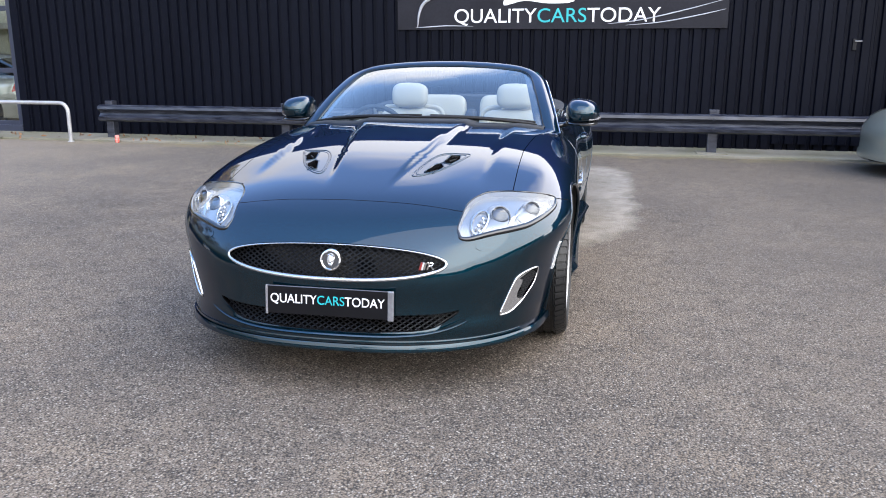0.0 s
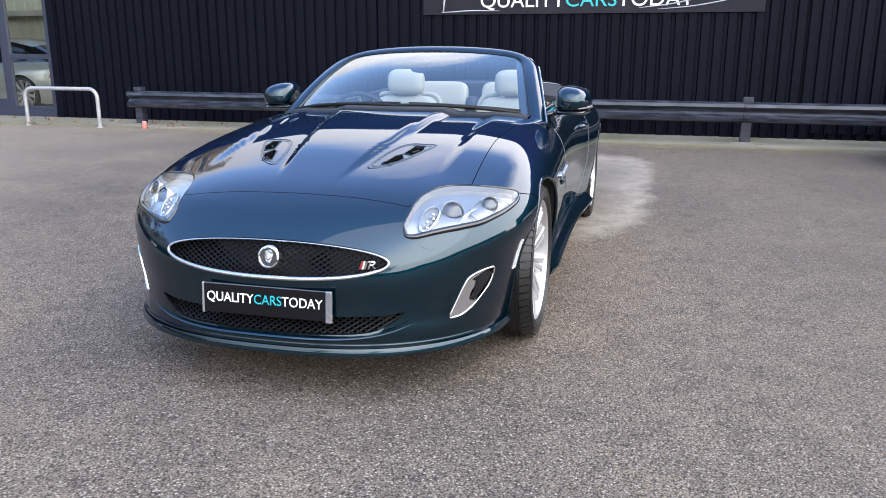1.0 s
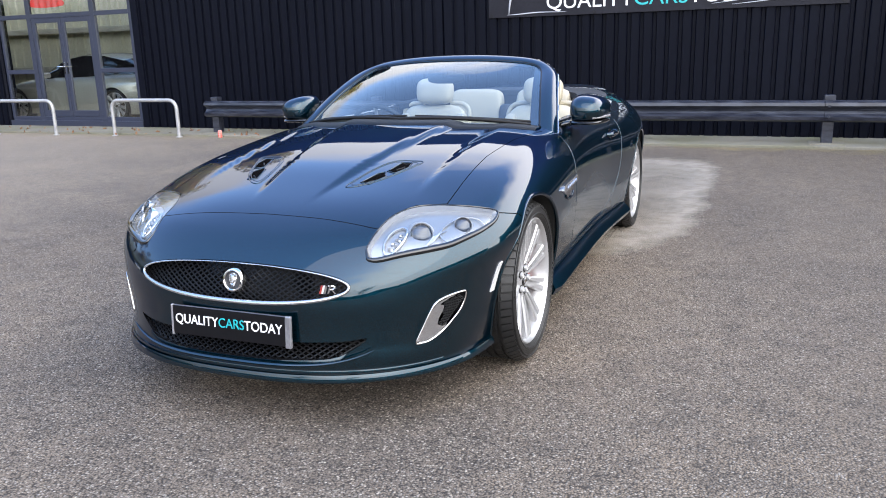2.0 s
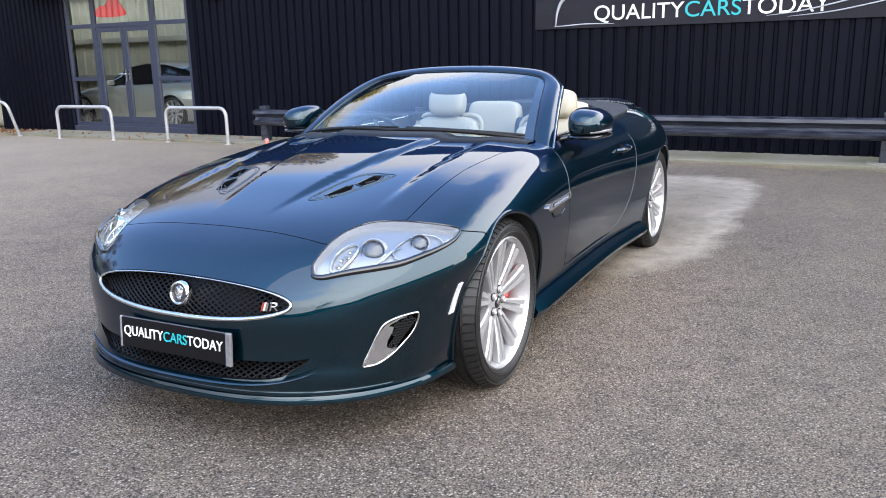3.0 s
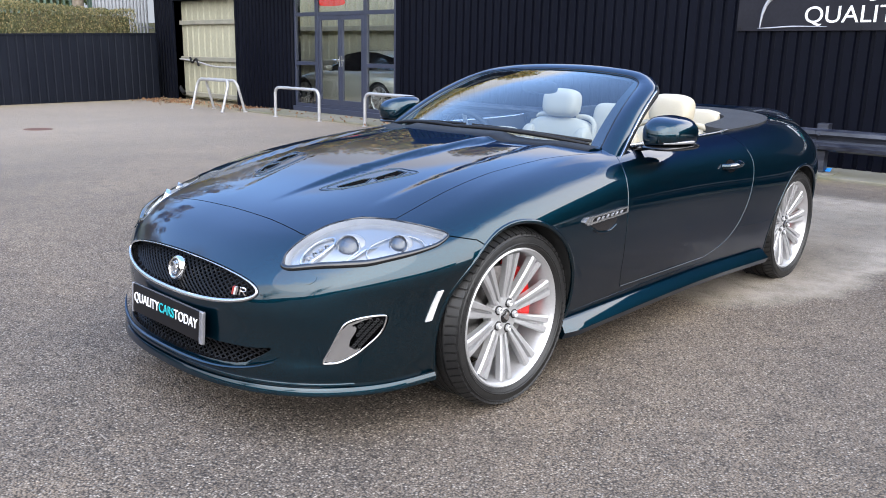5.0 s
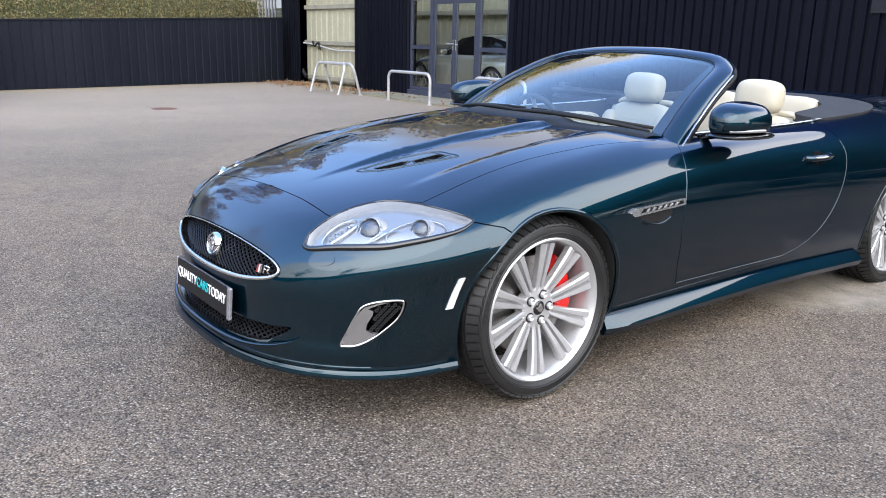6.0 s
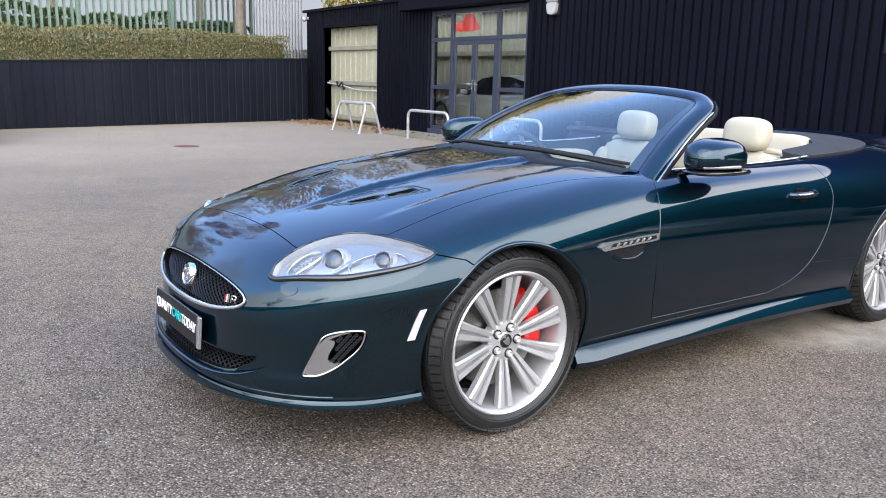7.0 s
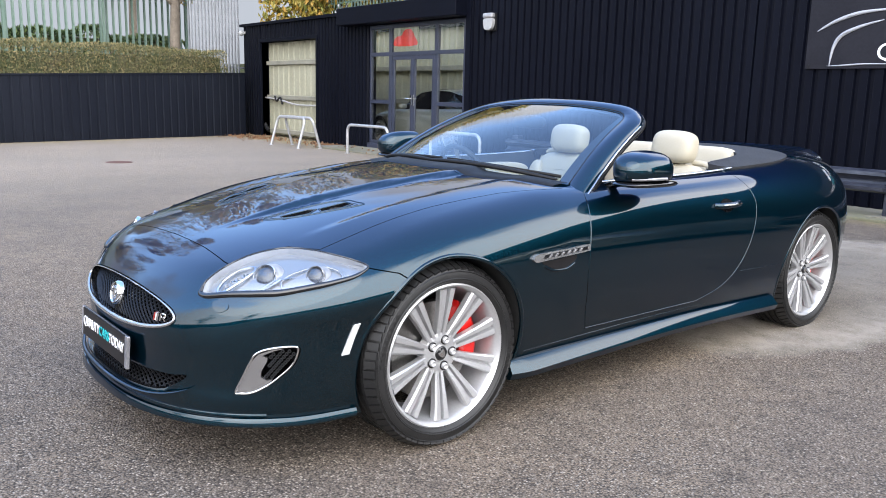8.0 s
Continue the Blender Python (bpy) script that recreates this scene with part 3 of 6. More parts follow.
def bay_gate():
    g = thing("bay_gate", pose((BAY[0] + BAY[1]) / 2, WALL_Y + 0.24, 0))
    half = (BAY[1] - BAY[0]) / 2 + 0.35
    bm = ribbed(bmesh.new(), -half, half, 0.06, 2.62, 0.3, 0.02, flat=0.8)
    box(bm, -half, half, 0.006, 0.03, 0.06, 2.62)
    part("sheet", bm, BEIGE_SHEET, g)
    for z in (0.16, 1.08, 2.0):
        part("cross_rail", a_box(-half, half, -0.10, -0.022, z - 0.06, z + 0.05, bevel=0.008), BEIGE_RAIL, g)
    part("notice", a_box(half - 0.48, half - 0.20, -0.032, -0.022, 1.36, 1.74), LAMP_WHITE, g, "small pale notice sheet")
    bm = tube(bmesh.new(), rounded([(-half + 0.3, -0.13, 1.06), (-0.6, -0.15, 1.0), (0.3, -0.14, 0.90), (half - 0.1, -0.13, 0.91)], closed=False), 0.022, 8)
    part("strap", bm, LAMP_WHITE, g, "white strap slung across", smooth=60)
    bm = tube(bmesh.new(), rounded([(-0.95, -0.15, 1.10), (-0.8, -0.17, 0.98), (-0.62, -0.16, 1.07), (-0.48, -0.17, 0.90)], closed=False), 0.03, 8)
    part("knot", bm, DARK_TRIM, g, "black knotted rag", smooth=60)
    bm = tube(bmesh.new(), rounded([(-half + 0.12, -0.14, 0.60), (-half + 0.25, -0.15, 0.42), (-half + 0.36, -0.15, 0.26), (-half + 0.52, -0.14, 0.14)], closed=False), [0.05, 0.06] * 9 + [0.03], 8)
    part("rag", bm, DARK_TRIM, g, "dark hanging cloth", smooth=60)
    return tagged(g, "cream ribbed sheet gate with cross rails in the open bay", "gate")


bay_gate()


def shopfront():
    g = thing("window_1", pose(0, WALL_Y, 0))
    x0, x1, top = SHOP
    y0, y1 = 0.03, 0.10
    posts = (x0, -11.74, -10.12, x1)
    for x in posts:
        part("mullion", a_box(x - 0.055, x + 0.055, y0, y1, 0.14, top, bevel=0.005), FRAME_BLUE, g)
    for a, b in zip(posts, posts[1:]):
        for z in ((0.17, 2.10, top - 0.04) if a == posts[1] else (0.17, 1.07, 2.10, top - 0.04)):
            part("transom", a_box(a + 0.055, b - 0.055, y0 + 0.002, y1 - 0.002, z - 0.04, z + 0.04, bevel=0.004), FRAME_BLUE, g)
        rows = ((2.14, top - 0.08),) if a == posts[1] else ((0.21, 1.03), (1.11, 2.06), (2.14, top - 0.08))
        for z0, z1 in rows:
            p = part("pane", a_box(a + 0.055, b - 0.055, 0.062, 0.070, z0, z1), SHOP_GLASS, g)
            p.visible_shadow = False
    part("sill", a_box(x0 - 0.05, x1 + 0.05, -0.02, 0.14, 0.0, 0.138, bevel=0.006), FRAME_BLUE, g)
    tagged(g, "slate-blue framed shop window with sidelights", "window", kind="structure")
    mid = (posts[1] + posts[2]) / 2
    for k, (a, b) in enumerate(((posts[1] + 0.06, mid - 0.004), (mid + 0.004, posts[2] - 0.06))):
        d = thing("door_%d" % (k + 1), pose(0, WALL_Y, 0))
        for xa, xb, za, zb in ((a, a + 0.075, 0.212, 2.058), (b - 0.075, b, 0.212, 2.058), (a + 0.075, b - 0.075, 0.212, 0.33), (a + 0.075, b - 0.075, 1.97, 2.058)):
            part("door_rail", a_box(xa, xb, 0.04, 0.09, za, zb, bevel=0.005), FRAME_BLUE, d)
        p = part("pane", a_box(a + 0.075, b - 0.075, 0.062, 0.070, 0.33, 1.97), SHOP_GLASS, d)
        p.visible_shadow = False
        hx = b - 0.04 if k == 0 else a + 0.04
        h = part("door_handle", a_box(hx - 0.02, hx + 0.02, 0.028, 0.041, 1.02, 1.24, bevel=0.004), CHROME, d)
        sgn = -1 if k == 0 else 1
        part("lever", tube(bmesh.new(), [(hx, 0.03, 1.16), (hx, -0.02, 1.16), (hx + sgn * 0.14, -0.02, 1.16)], 0.010, 8), CHROME, h, smooth=50)
        tagged(d, "slate-blue framed glass shop door, closed", "door", kind="structure")


shopfront()


def poster():
    p = thing("picture", pose(-11.15, WALL_Y + 0.080, 2.42))
    part("board", a_box(-0.56, 0.35, 0, 0.012, -0.30, 0.27), BEIGE_SHEET, p)
    bm = prism(bmesh.new(), rounded([(-0.5, -0.15), (-0.46, 0.02), (-0.25, 0.06), (-0.12, 0.17), (0.1, 0.17), (0.22, 0.03), (0.3, -0.15)], steps=4), "y", -0.006, -0.001)
    part("print", bm, BRAKE_RED, p, "red rounded print")
    return tagged(p, "small hanging sign with a red print behind glass", "sign")


poster()
bm = bmesh.new()
ribbed(bm, 3.06, 4.25, 0.12, 2.35, 0.172, 0.030)
for v in bm.verts:
    v.co.y -= 0.040
box(bm, 3.06, 4.25, -0.0385, -0.036, 0.12, 2.35)
side_door = tagged(part("door_3", bm, CLADDING, at=pose(0, WALL_Y, 0)), "flush black sheet-metal service door, closed", "door", kind="structure")
h = part("door_handle", a_box(4.02, 4.07, -0.095, -0.060, 1.40, 1.55, bevel=0.006), DARK_TRIM, side_door)
part("lever", tube(bmesh.new(), [(4.045, -0.08, 1.52), (4.045, -0.115, 1.52), (4.13, -0.115, 1.52)], 0.007, 8), GALV, h, smooth=50)


def bulkhead_light():
    g = thing("wall_light", pose(-8.37, WALL_Y - 0.03, 2.58))
    part("back_plate", a_box(-0.13, 0.13, -0.05, 0.0, -0.15, 0.17, bevel=0.015), DARK_TRIM, g)
    part("hood", a_box(-0.13, 0.13, -0.15, -0.05, 0.075, 0.165, bevel=0.03), GALV, g)
    bm = prism(bmesh.new(), rounded([(-0.115, 0.07), (-0.115, -0.07), (-0.07, -0.13), (0.07, -0.13), (0.115, -0.07), (0.115, 0.07)], steps=3), "y", -0.13, -0.052)
    bmesh.ops.bevel(bm, geom=[e for e in bm.edges], offset=0.01, segments=2, affect="EDGES")
    part("diffuser", bm, LAMP_WHITE, g, "cloudy white diffuser", smooth=50)
    return tagged(g, "white bulkhead lamp, unlit, on the black wall", "lamp")


bulkhead_light()


def dome_camera():
    g = thing("security_camera", pose(-18.92, WALL_Y - 0.03, 2.82))
    part("bracket", a_box(-0.05, 0.05, -0.06, 0.0, -0.02, 0.06, bevel=0.01), LAMP_WHITE, g)
    bm = bmesh.new()
    bmesh.ops.create_uvsphere(bm, u_segments=20, v_segments=12, radius=0.075, matrix=pose(0.0, -0.12, 0))
    part("dome", bm, LAMP_WHITE, g, smooth=60)
    return tagged(g, "small white dome camera at the building corner", "camera")


dome_camera()

# ---- banner ----
def banner():
    g = thing("banner", pose(0.02, WALL_Y - 0.045, 0))
    w0, w1, z0, z1 = -2.36, 2.38, 1.70, 2.75
    part("sheet", a_box(w0, w1, -0.012, 0.0, z0, z1, bevel=0.003), BANNER_INK, g)
    text_row([("QUALITY", WHITE_PRINT), ("CARS", TEAL_PRINT), ("TODAY", WHITE_PRINT)], 2.96, 0.235, pose(-0.005, -0.015, 1.875), g)
    # sweeping arcs like a car's outline
    arcs = [[(-2.05, 1.74), (-2.02, 1.95), (-1.93, 2.10), (-1.70, 2.20), (-1.45, 2.26)],
            [(-2.24, 2.16), (-2.0, 2.28), (-1.7, 2.36), (-1.3, 2.38)],
            [(-2.08, 1.735), (-1.9, 1.74), (-1.6, 1.755), (-1.2, 1.748)],
            [(0.75, 1.77), (1.2, 1.82), (1.8, 1.95), (2.3, 2.08)],
            [(1.0, 1.75), (1.5, 1.79), (2.0, 1.88), (2.35, 1.96)]]
    for k, a in enumerate(arcs):
        pts = rounded([(x, -0.014, z) for x, z in a], closed=False, steps=8)
        n = len(pts)
        part("swoosh", tube(bmesh.new(), pts, [(0.020 if k < 2 else 0.008) * (0.25 + math.sin(math.pi * i / (n - 1))) for i in range(n)], 6, flat=1.0), BANNER_GREY, g, "pale grey printed arc", smooth=60)
    bm = prism(bmesh.new(), rounded([(-0.75, 2.04), (-0.45, 2.10), (-0.1, 2.06), (0.25, 2.08), (0.2, 2.22), (-0.6, 2.22)], steps=4), "y", -0.016, -0.0125)
    part("emblem", bm, WHITE_PRINT, g, "white rounded emblem")
    for x in (w0 + 0.05, -0.8, 0.8, w1 - 0.05):
        part("eyelet", lathe(bmesh.new(), [(0.012, -0.003), (0.022, -0.003), (0.022, 0), (0.012, 0)], Matrix.Translation((x, -0.013, z0 + 0.03)) @ Matrix.Rotation(radians(90), 4, "Z"), 16, close=True), DARK_TRIM, g)
    return tagged(g, "dark vinyl banner with white and teal lettering", "banner")


banner()


# ---- crash barrier along the wall ----
def crash_rail():
    g = thing("crash_barrier", pose(0, 12.40, 0))
    prof = [(-0.02, 0.30), (-0.075, 0.325), (-0.085, 0.365), (-0.03, 0.40), (-0.012, 0.43), (-0.03, 0.46), (-0.085, 0.495), (-0.075, 0.535), (-0.02, 0.56)]
    prof = prof + [(y + 0.012, z) for y, z in reversed(prof)]
    for a, b in ((-7.1, -4.05), (-4.045, -0.9), (-0.895, 2.2), (2.205, 5.3), (5.305, 8.6)):
        part("beam", prism(bmesh.new(), prof, "x", a, b), RAIL_BLACK, g)
    for x in (-6.95, -3.95, -0.85, 2.25, 5.35, 8.3):
        post = part("post", a_box(x - 0.065, x + 0.065, 0.0, 0.13, 0.0, 0.62, bevel=0.008), RAIL_BLACK, g)
        part("base_plate", a_box(x - 0.2, x + 0.2, -0.15, 0.2, 0.03, 0.045, bevel=0.003), CONCRETE, post)
        for z in (0.365, 0.495):
            bm = lathe(bmesh.new(), [(0.0, 0.012), (0.016, 0.010), (0.018, 0.0)], Matrix.Translation((x, -0.088, z)) @ Matrix.Rotation(radians(-90), 4, "Z"), 10)
            part("bolt", bm, RAIL_BLACK, post, smooth=50)
    return tagged(g, "flaking black crash barrier on posts along the wall", "barrier")


crash_rail()


# ---- cycle stands ----
def cycle_stand():
    g = thing("cycle_stand")
    w, h, r = 0.69, 0.60, 0.14
    pts = [(-w, 0, 0), (-w, 0, 0.2), (-w, 0, h - r)]
    pts += [(-w + r - r * math.cos(a), 0, h - r + r * math.sin(a)) for a in (0.3, 0.6, 0.9, 1.2, 1.5708)]
    pts += [(-x, y, z) for x, y, z in reversed(pts)]
    part("hoop", tube(bmesh.new(), pts, 0.03, 14), GALV, g, smooth=60)
    for x in (-w, w):
        part("collar", lathe(bmesh.new(), [(0.05, 0.0), (0.05, 0.012), (0.031, 0.016)], Matrix.Translation((x, 0, 0)) @ Matrix.Rotation(radians(-90), 4, "Y"), 16), GALV, g)
    return tagged(g, "galvanised tubular cycle stand bolted to the ground", "cycle stand", "cycle stands")


stand = cycle_stand()
stand.matrix_basis = pose(-8.08, 12.0, 0.0)
copy_thing(stand, pose(-10.76, 11.9, 0, 0, 0, 3))
for x, y, tilt in ((-13.62, 11.52, -16), (-13.52, 12.02, 16)):
    tagged(copy_thing(stand, pose(x, y, 0, tilt, 0, 0) @ Matrix.Diagonal((0.95, 1, 1.16, 1))), "galvanised tubular cycle stand leaning against its neighbour", "cycle stand", "cycle stands")

# ---- boundary: black sheet fence, bank, hedge, palisades ----
FX0, FY0, FSLOPE = -18.3, 12.75, -0.264
FANG = math.degrees(math.atan2(1, FSLOPE)) + 180
flen = 27.0
fence_m = pose(FX0, FY0, 0, 0, 0, FANG)
# along local x the fence runs from the building towards the front of the yard
FALL = 0.0364  # the fence drops a little along its length


def drop(bm, full=1.0, z0=1.68, tall=1.68):
    for v in bm.verts:
        v.co.z -= FALL * v.co.x * min(1.0, max(0.0, full + (v.co.z - z0) / tall))
    return bm


bm = ribbed(bmesh.new(), 0.0, flen, 0.0, 1.68, 0.22, 0.015, flat=0.7)
for v in bm.verts:
    v.co.y = -v.co.y
box(bm, 0.0, flen, -0.06, -0.012, 0.0, 1.68)
fence = tagged(part("fence", drop(bm), FENCE_BLACK, at=fence_m), "black sheet-clad boundary fence", "fence", kind="structure")
part("capping", drop(a_box(0, flen, -0.07, 0.032, 1.68, 1.72, bevel=0.005)), FENCE_BLACK, fence)
for x in (1.9, 5.1, 9.0, 13.0):
    part("joint_strip", drop(a_box(x, x + 0.05, 0.019, 0.026, 0.01, 1.66)), FENCE_BLACK, fence)
bm = a_box(0.3, flen, -30.0, -0.075, 0.02, 1.66)
tagged(part("bank", drop(bm), EARTH, at=fence_m), "raised earth bank behind the fence", "bank", kind="structure")


def leaves(bm, rng, count, place, size, flat=0.5):
    """Scatters small folded leaves; place gives a random centre."""
    for _ in range(count):
        c = Vector(place())
        r = size * rng.uniform(0.6, 1.4)
        m = Matrix.Translation(c) @ Euler([rng.uniform(0, 6.28) for _ in range(3)]).to_matrix().to_4x4()
        a, b, d, e = (bm.verts.new(m @ Vector(p)) for p in ((-r, 0, 0), (0, -r * flat, r * 0.2), (r, 0, 0), (0, r * flat, r * 0.2)))
        bm.faces.new((a, b, d))
        bm.faces.new((a, d, e))


rng = random.Random(4)


def hedge(name, x0, x1, y0, y1, z0, z1, count, size, mat, label, m, bumpy=0.12):
    ob = thing(name, m)

    def spot():
        x = rng.uniform(x0, x1)
        top = z1 + bumpy * noise.noise((x * 0.9, 3.1, z1)) + 0.5 * bumpy * noise.noise((x * 3.1, 1.1, z1))
        f = rng.random()
        if f < 0.55:
            return x, y1 + 0.10 * noise.noise((x * 2, z1, 9)) - abs(rng.gauss(0, 0.07)), rng.uniform(z0, top)
        return x, rng.uniform(y0, y1), top - abs(rng.gauss(0, 0.08))
    bm = bmesh.new()
    leaves(bm, rng, count, spot, size)
    part("foliage", drop(bm, 1.0, 1.68, -1.2), mat, ob)
    bm = bmesh.new()
    for i in range(int((x1 - x0) / 0.35)):
        x = x0 + i * 0.35 + rng.uniform(-0.1, 0.1)
        tube(bm, [(x, (y0 + y1) / 2, z0 - 0.1), (x + rng.uniform(-0.1, 0.1), (y0 + y1) / 2 + 0.1, z0 + 0.4), (x + rng.uniform(-0.2, 0.2), y1 - 0.1, z1 - 0.1)], [0.02, 0.014, 0.006], 5)
    part("stems", drop(bm, 1.0, 1.68, -1.2), BARK, ob)
    bm = a_box(x0 + 0.1, x1 - 0.1, y0 + 0.12, y1 - 0.18, z0, z1 - 0.2)
    part("core", drop(bm, 1.0, 1.68, -1.2), EARTH, ob)
    return tagged(ob, label, "hedge", kind="stuff")


hedge("hedge", 0.4, 22.0, -1.5, -0.25, 1.66, 2.32, 52000, 0.024, HEDGE_LEAF, "clipped brown-green hedge along the fence top", fence_m)
hedge("ivy", -1.5, 24.0, -5.4, -4.7, 1.4, 2.85, 26000, 0.055, IVY_LEAF, "dark green ivy growth behind the palisade", fence_m, 0.3)


def palisade(length, m, mat, label, z0=1.6, tall=2.6, pitch=0.20):
    g = thing("palisade_fence", m)
    pale = bmesh.new()
    w = 0.042
    sect = [(-w, 0.0), (-w * 0.4, -0.018), (w * 0.4, -0.018), (w, 0.0), (w * 0.4, -0.012), (-w * 0.4, -0.012)]
    prism(pale, sect, "z", 0, tall)
    tip = [v for v in pale.verts if v.co.z > tall - 0.01]
    for v in tip:
        v.co.z = tall + 0.10 - abs(v.co.x) * 3.0
    first = part("pale", pale, mat, g, at=pose(0.0, 0, z0))
    n = int(length / pitch)
    for i in range(1, n):
        o = new("pale", first.data)
        o.parent = g
        o.matrix_basis = pose(i * pitch, 0, z0)
    for z in (z0 + 0.3, z0 + tall - 0.4):
        part("cross_rail", a_box(0, length, 0.002, 0.05, z - 0.03, z + 0.03), mat, g)
    for i in range(int(length / 2.75) + 1):
        part("post", a_box(i * 2.75 - 0.03, i * 2.75 + 0.03, 0.052, 0.12, 0.5, z0 + tall - 0.2), mat, g)
    return tagged(g, label, "fence", kind="structure")


palisade(23.0, fence_m @ pose(-0.7, -3.6, 0), PALE_GREEN, "faded green steel palisade fence on the bank", 1.6, 2.7)
palisade(1.9, pose(-19.83, 11.86, 0, 0, 0, 106), PALE_GREY, "galvanised steel palisade fence by the building corner", 1.6, 2.9, 0.12)
palisade(16.0, pose(-24.5, 18.6, 0, 0, 0, 0), PALE_GREEN, "faded green steel palisade fence behind the annexe", 2.2, 2.6)
tagged(part("bank", a_box(-45, HALL_LEFT - 0.5, WALL_Y + 4.6, 60, 0.02, 2.3), EARTH), "raised earth bank behind the annexe", "bank", kind="structure")


def tree(x, y, z, tall, spread, count, seed, label, lean=0.0, bare=0.45):
    r = random.Random(seed)
    g = thing("tree", pose(x, y, z))
    fork = tall * bare
    part("trunk", tube(bmesh.new(), rounded([(0, 0, -0.3), (0.05, 0, fork * 0.4), (lean * 0.5, 0.05, fork), (lean, 0.0, tall * 0.85)], closed=False, steps=4), [0.22, 0.19, 0.17, 0.16, 0.15, 0.145, 0.14, 0.13, 0.11, 0.09, 0.07, 0.05, 0.03], 10), BARK, g, smooth=60)
    tips = []
    for i in range(9):
        a, s = i * 2.4 + r.uniform(-0.4, 0.4), r.uniform(0.5, 1.0) * spread
        z0 = fork * r.uniform(0.75, 1.3)
        end = (lean * 0.6 + s * math.cos(a), s * math.sin(a), z0 + r.uniform(0.25, 0.5) * tall)
        mid = (lean * 0.5 + 0.45 * s * math.cos(a), 0.45 * s * math.sin(a), z0 + 0.12 * tall)
        part("limb", tube(bmesh.new(), rounded([(lean * 0.4, 0, z0), mid, end], closed=False, steps=4), [0.07, 0.065, 0.06, 0.055, 0.05, 0.04, 0.03, 0.02, 0.012], 7), BARK, g, smooth=60)
        tips += [end, mid]
    clumps = [(Vector(r.choice(tips)) + Vector([r.gauss(0, spread * 0.28) for _ in range(3)]), r.uniform(0.18, 0.5) * spread) for _ in range(26)]

    def spot():
        c, s = r.choice(clumps)
        d = Vector([r.gauss(0, 1) for _ in range(3)]).normalized()
        return c + d * s * r.uniform(0.5, 1.0)
    bm = bmesh.new()
    leaves(bm, r, count, spot, 0.085 if spread < 4 else 0.12)
    part("crown", bm, TREE_LEAF, g)
    return tagged(g, label, "tree")


tree(-20.6, 11.65, 1.6, 5.5, 1.9, 5000, 11, "slim tree with thin yellowing leaves behind the hedge", 0.1)
tree(-26.0, 7.5, 1.8, 8.5, 3.2, 14000, 5, "bare-limbed autumn tree beyond the palisade")
tree(-27.5, 1.6, 1.6, 10.5, 3.8, 14000, 31, "tall autumn tree beyond the palisade")
tree(-28.5, 13.0, 1.6, 10.0, 3.6, 14000, 32, "tall autumn tree beyond the palisade")
tree(-23.5, 20.5, 1.6, 10.0, 4.2, 30000, 8, "yellow autumn tree behind the annexe", 0.0, 0.2)
tree(-16.3, 21.6, 1.4, 9.5, 4.2, 30000, 9, "yellow-green autumn tree behind the annexe", 0.0, 0.2)

# ---- small things on the ground ----
bm = lathe(bmesh.new(), [(0.0, 0.006), (0.19, 0.006), (0.21, 0.004), (0.22, 0.0)], Matrix.Translation((-11.14, 7.13, 0)) @ Matrix.Rotation(radians(-90), 4, "Y"), 32)
tagged(part("manhole_cover", bm, IRON), "rust-brown round manhole cover in the asphalt", "manhole cover")
bm = lathe(bmesh.new(), [(0.0, 0.0), (0.03, 0.0), (0.034, 0.01), (0.034, 0.10), (0.027, 0.115), (0.0, 0.112)], Matrix.Translation((-6.62, 12.07, 0)) @ Matrix.Rotation(radians(-90), 4, "Y"), 20)
tagged(part("drink_can", bm, CAN_RED, smooth=40), "crumpled red drink can by the barrier post", "can")
bm = bmesh.new()


def litter():
    k = rng.random()
    if k < 0.5:
        return -17.2 + rng.gauss(0, 0.9), 12.5 + rng.gauss(0, 0.35), 0.010 + abs(rng.gauss(0, 0.008))
    if k < 0.85:
        return -13.6 + rng.gauss(0, 0.7), 12.75 + rng.gauss(0, 0.15), 0.012 + abs(rng.gauss(0, 0.008))
    return rng.uniform(-18, -3), rng.uniform(11.9, 12.9), 0.045


leaves(bm, rng, 800, litter, 0.034)
tagged(part("fallen_leaves", bm, DEAD_LEAF), "drift of brown fallen leaves at the wall foot", "leaves", kind="stuff")

bm = bmesh.new()
prism(bm, [(-0.07, -0.045), (0.06, -0.05), (0.075, 0.02), (0.02, 0.055), (-0.06, 0.04)], "z", 0.0, 0.006)
for v in bm.verts:
    v.co.z += 0.05 * abs(v.co.x) / 0.07 * (1 if v.co.y > 0 else 0.4)
tagged(part("litter", bm, BLUE_WRAP, at=pose(-0.80, 12.52, 0.037, 0, 0, 15)), "crumpled bright blue wrapper at the wall foot", "litter")

# ---- what closes the yard behind the camera, seen only in paint and glass ----
tagged(part("wall_yard", a_box(-22, 30, -21.0, -20.5, 0, 2.4), FENCE_BLACK), "dark boundary wall across the yard", "wall", kind="structure")
tagged(part("wall_yard_side", a_box(24.0, 24.5, -20.5, 13.0, 0, 2.6), FENCE_BLACK), "dark shed wall along the side of the yard", "wall", kind="structure")
tree(12.0, -25.0, 0.0, 10.0, 3.2, 5000, 21, "tall autumn tree beyond the boundary wall")
tree(-4.0, -26.0, 0.0, 9.0, 3.0, 5000, 22, "tall autumn tree beyond the boundary wall")

# ---- the sports car ----
CAR_AT = pose(-0.043, 4.7, 0, -0.3, 0, 1.3)


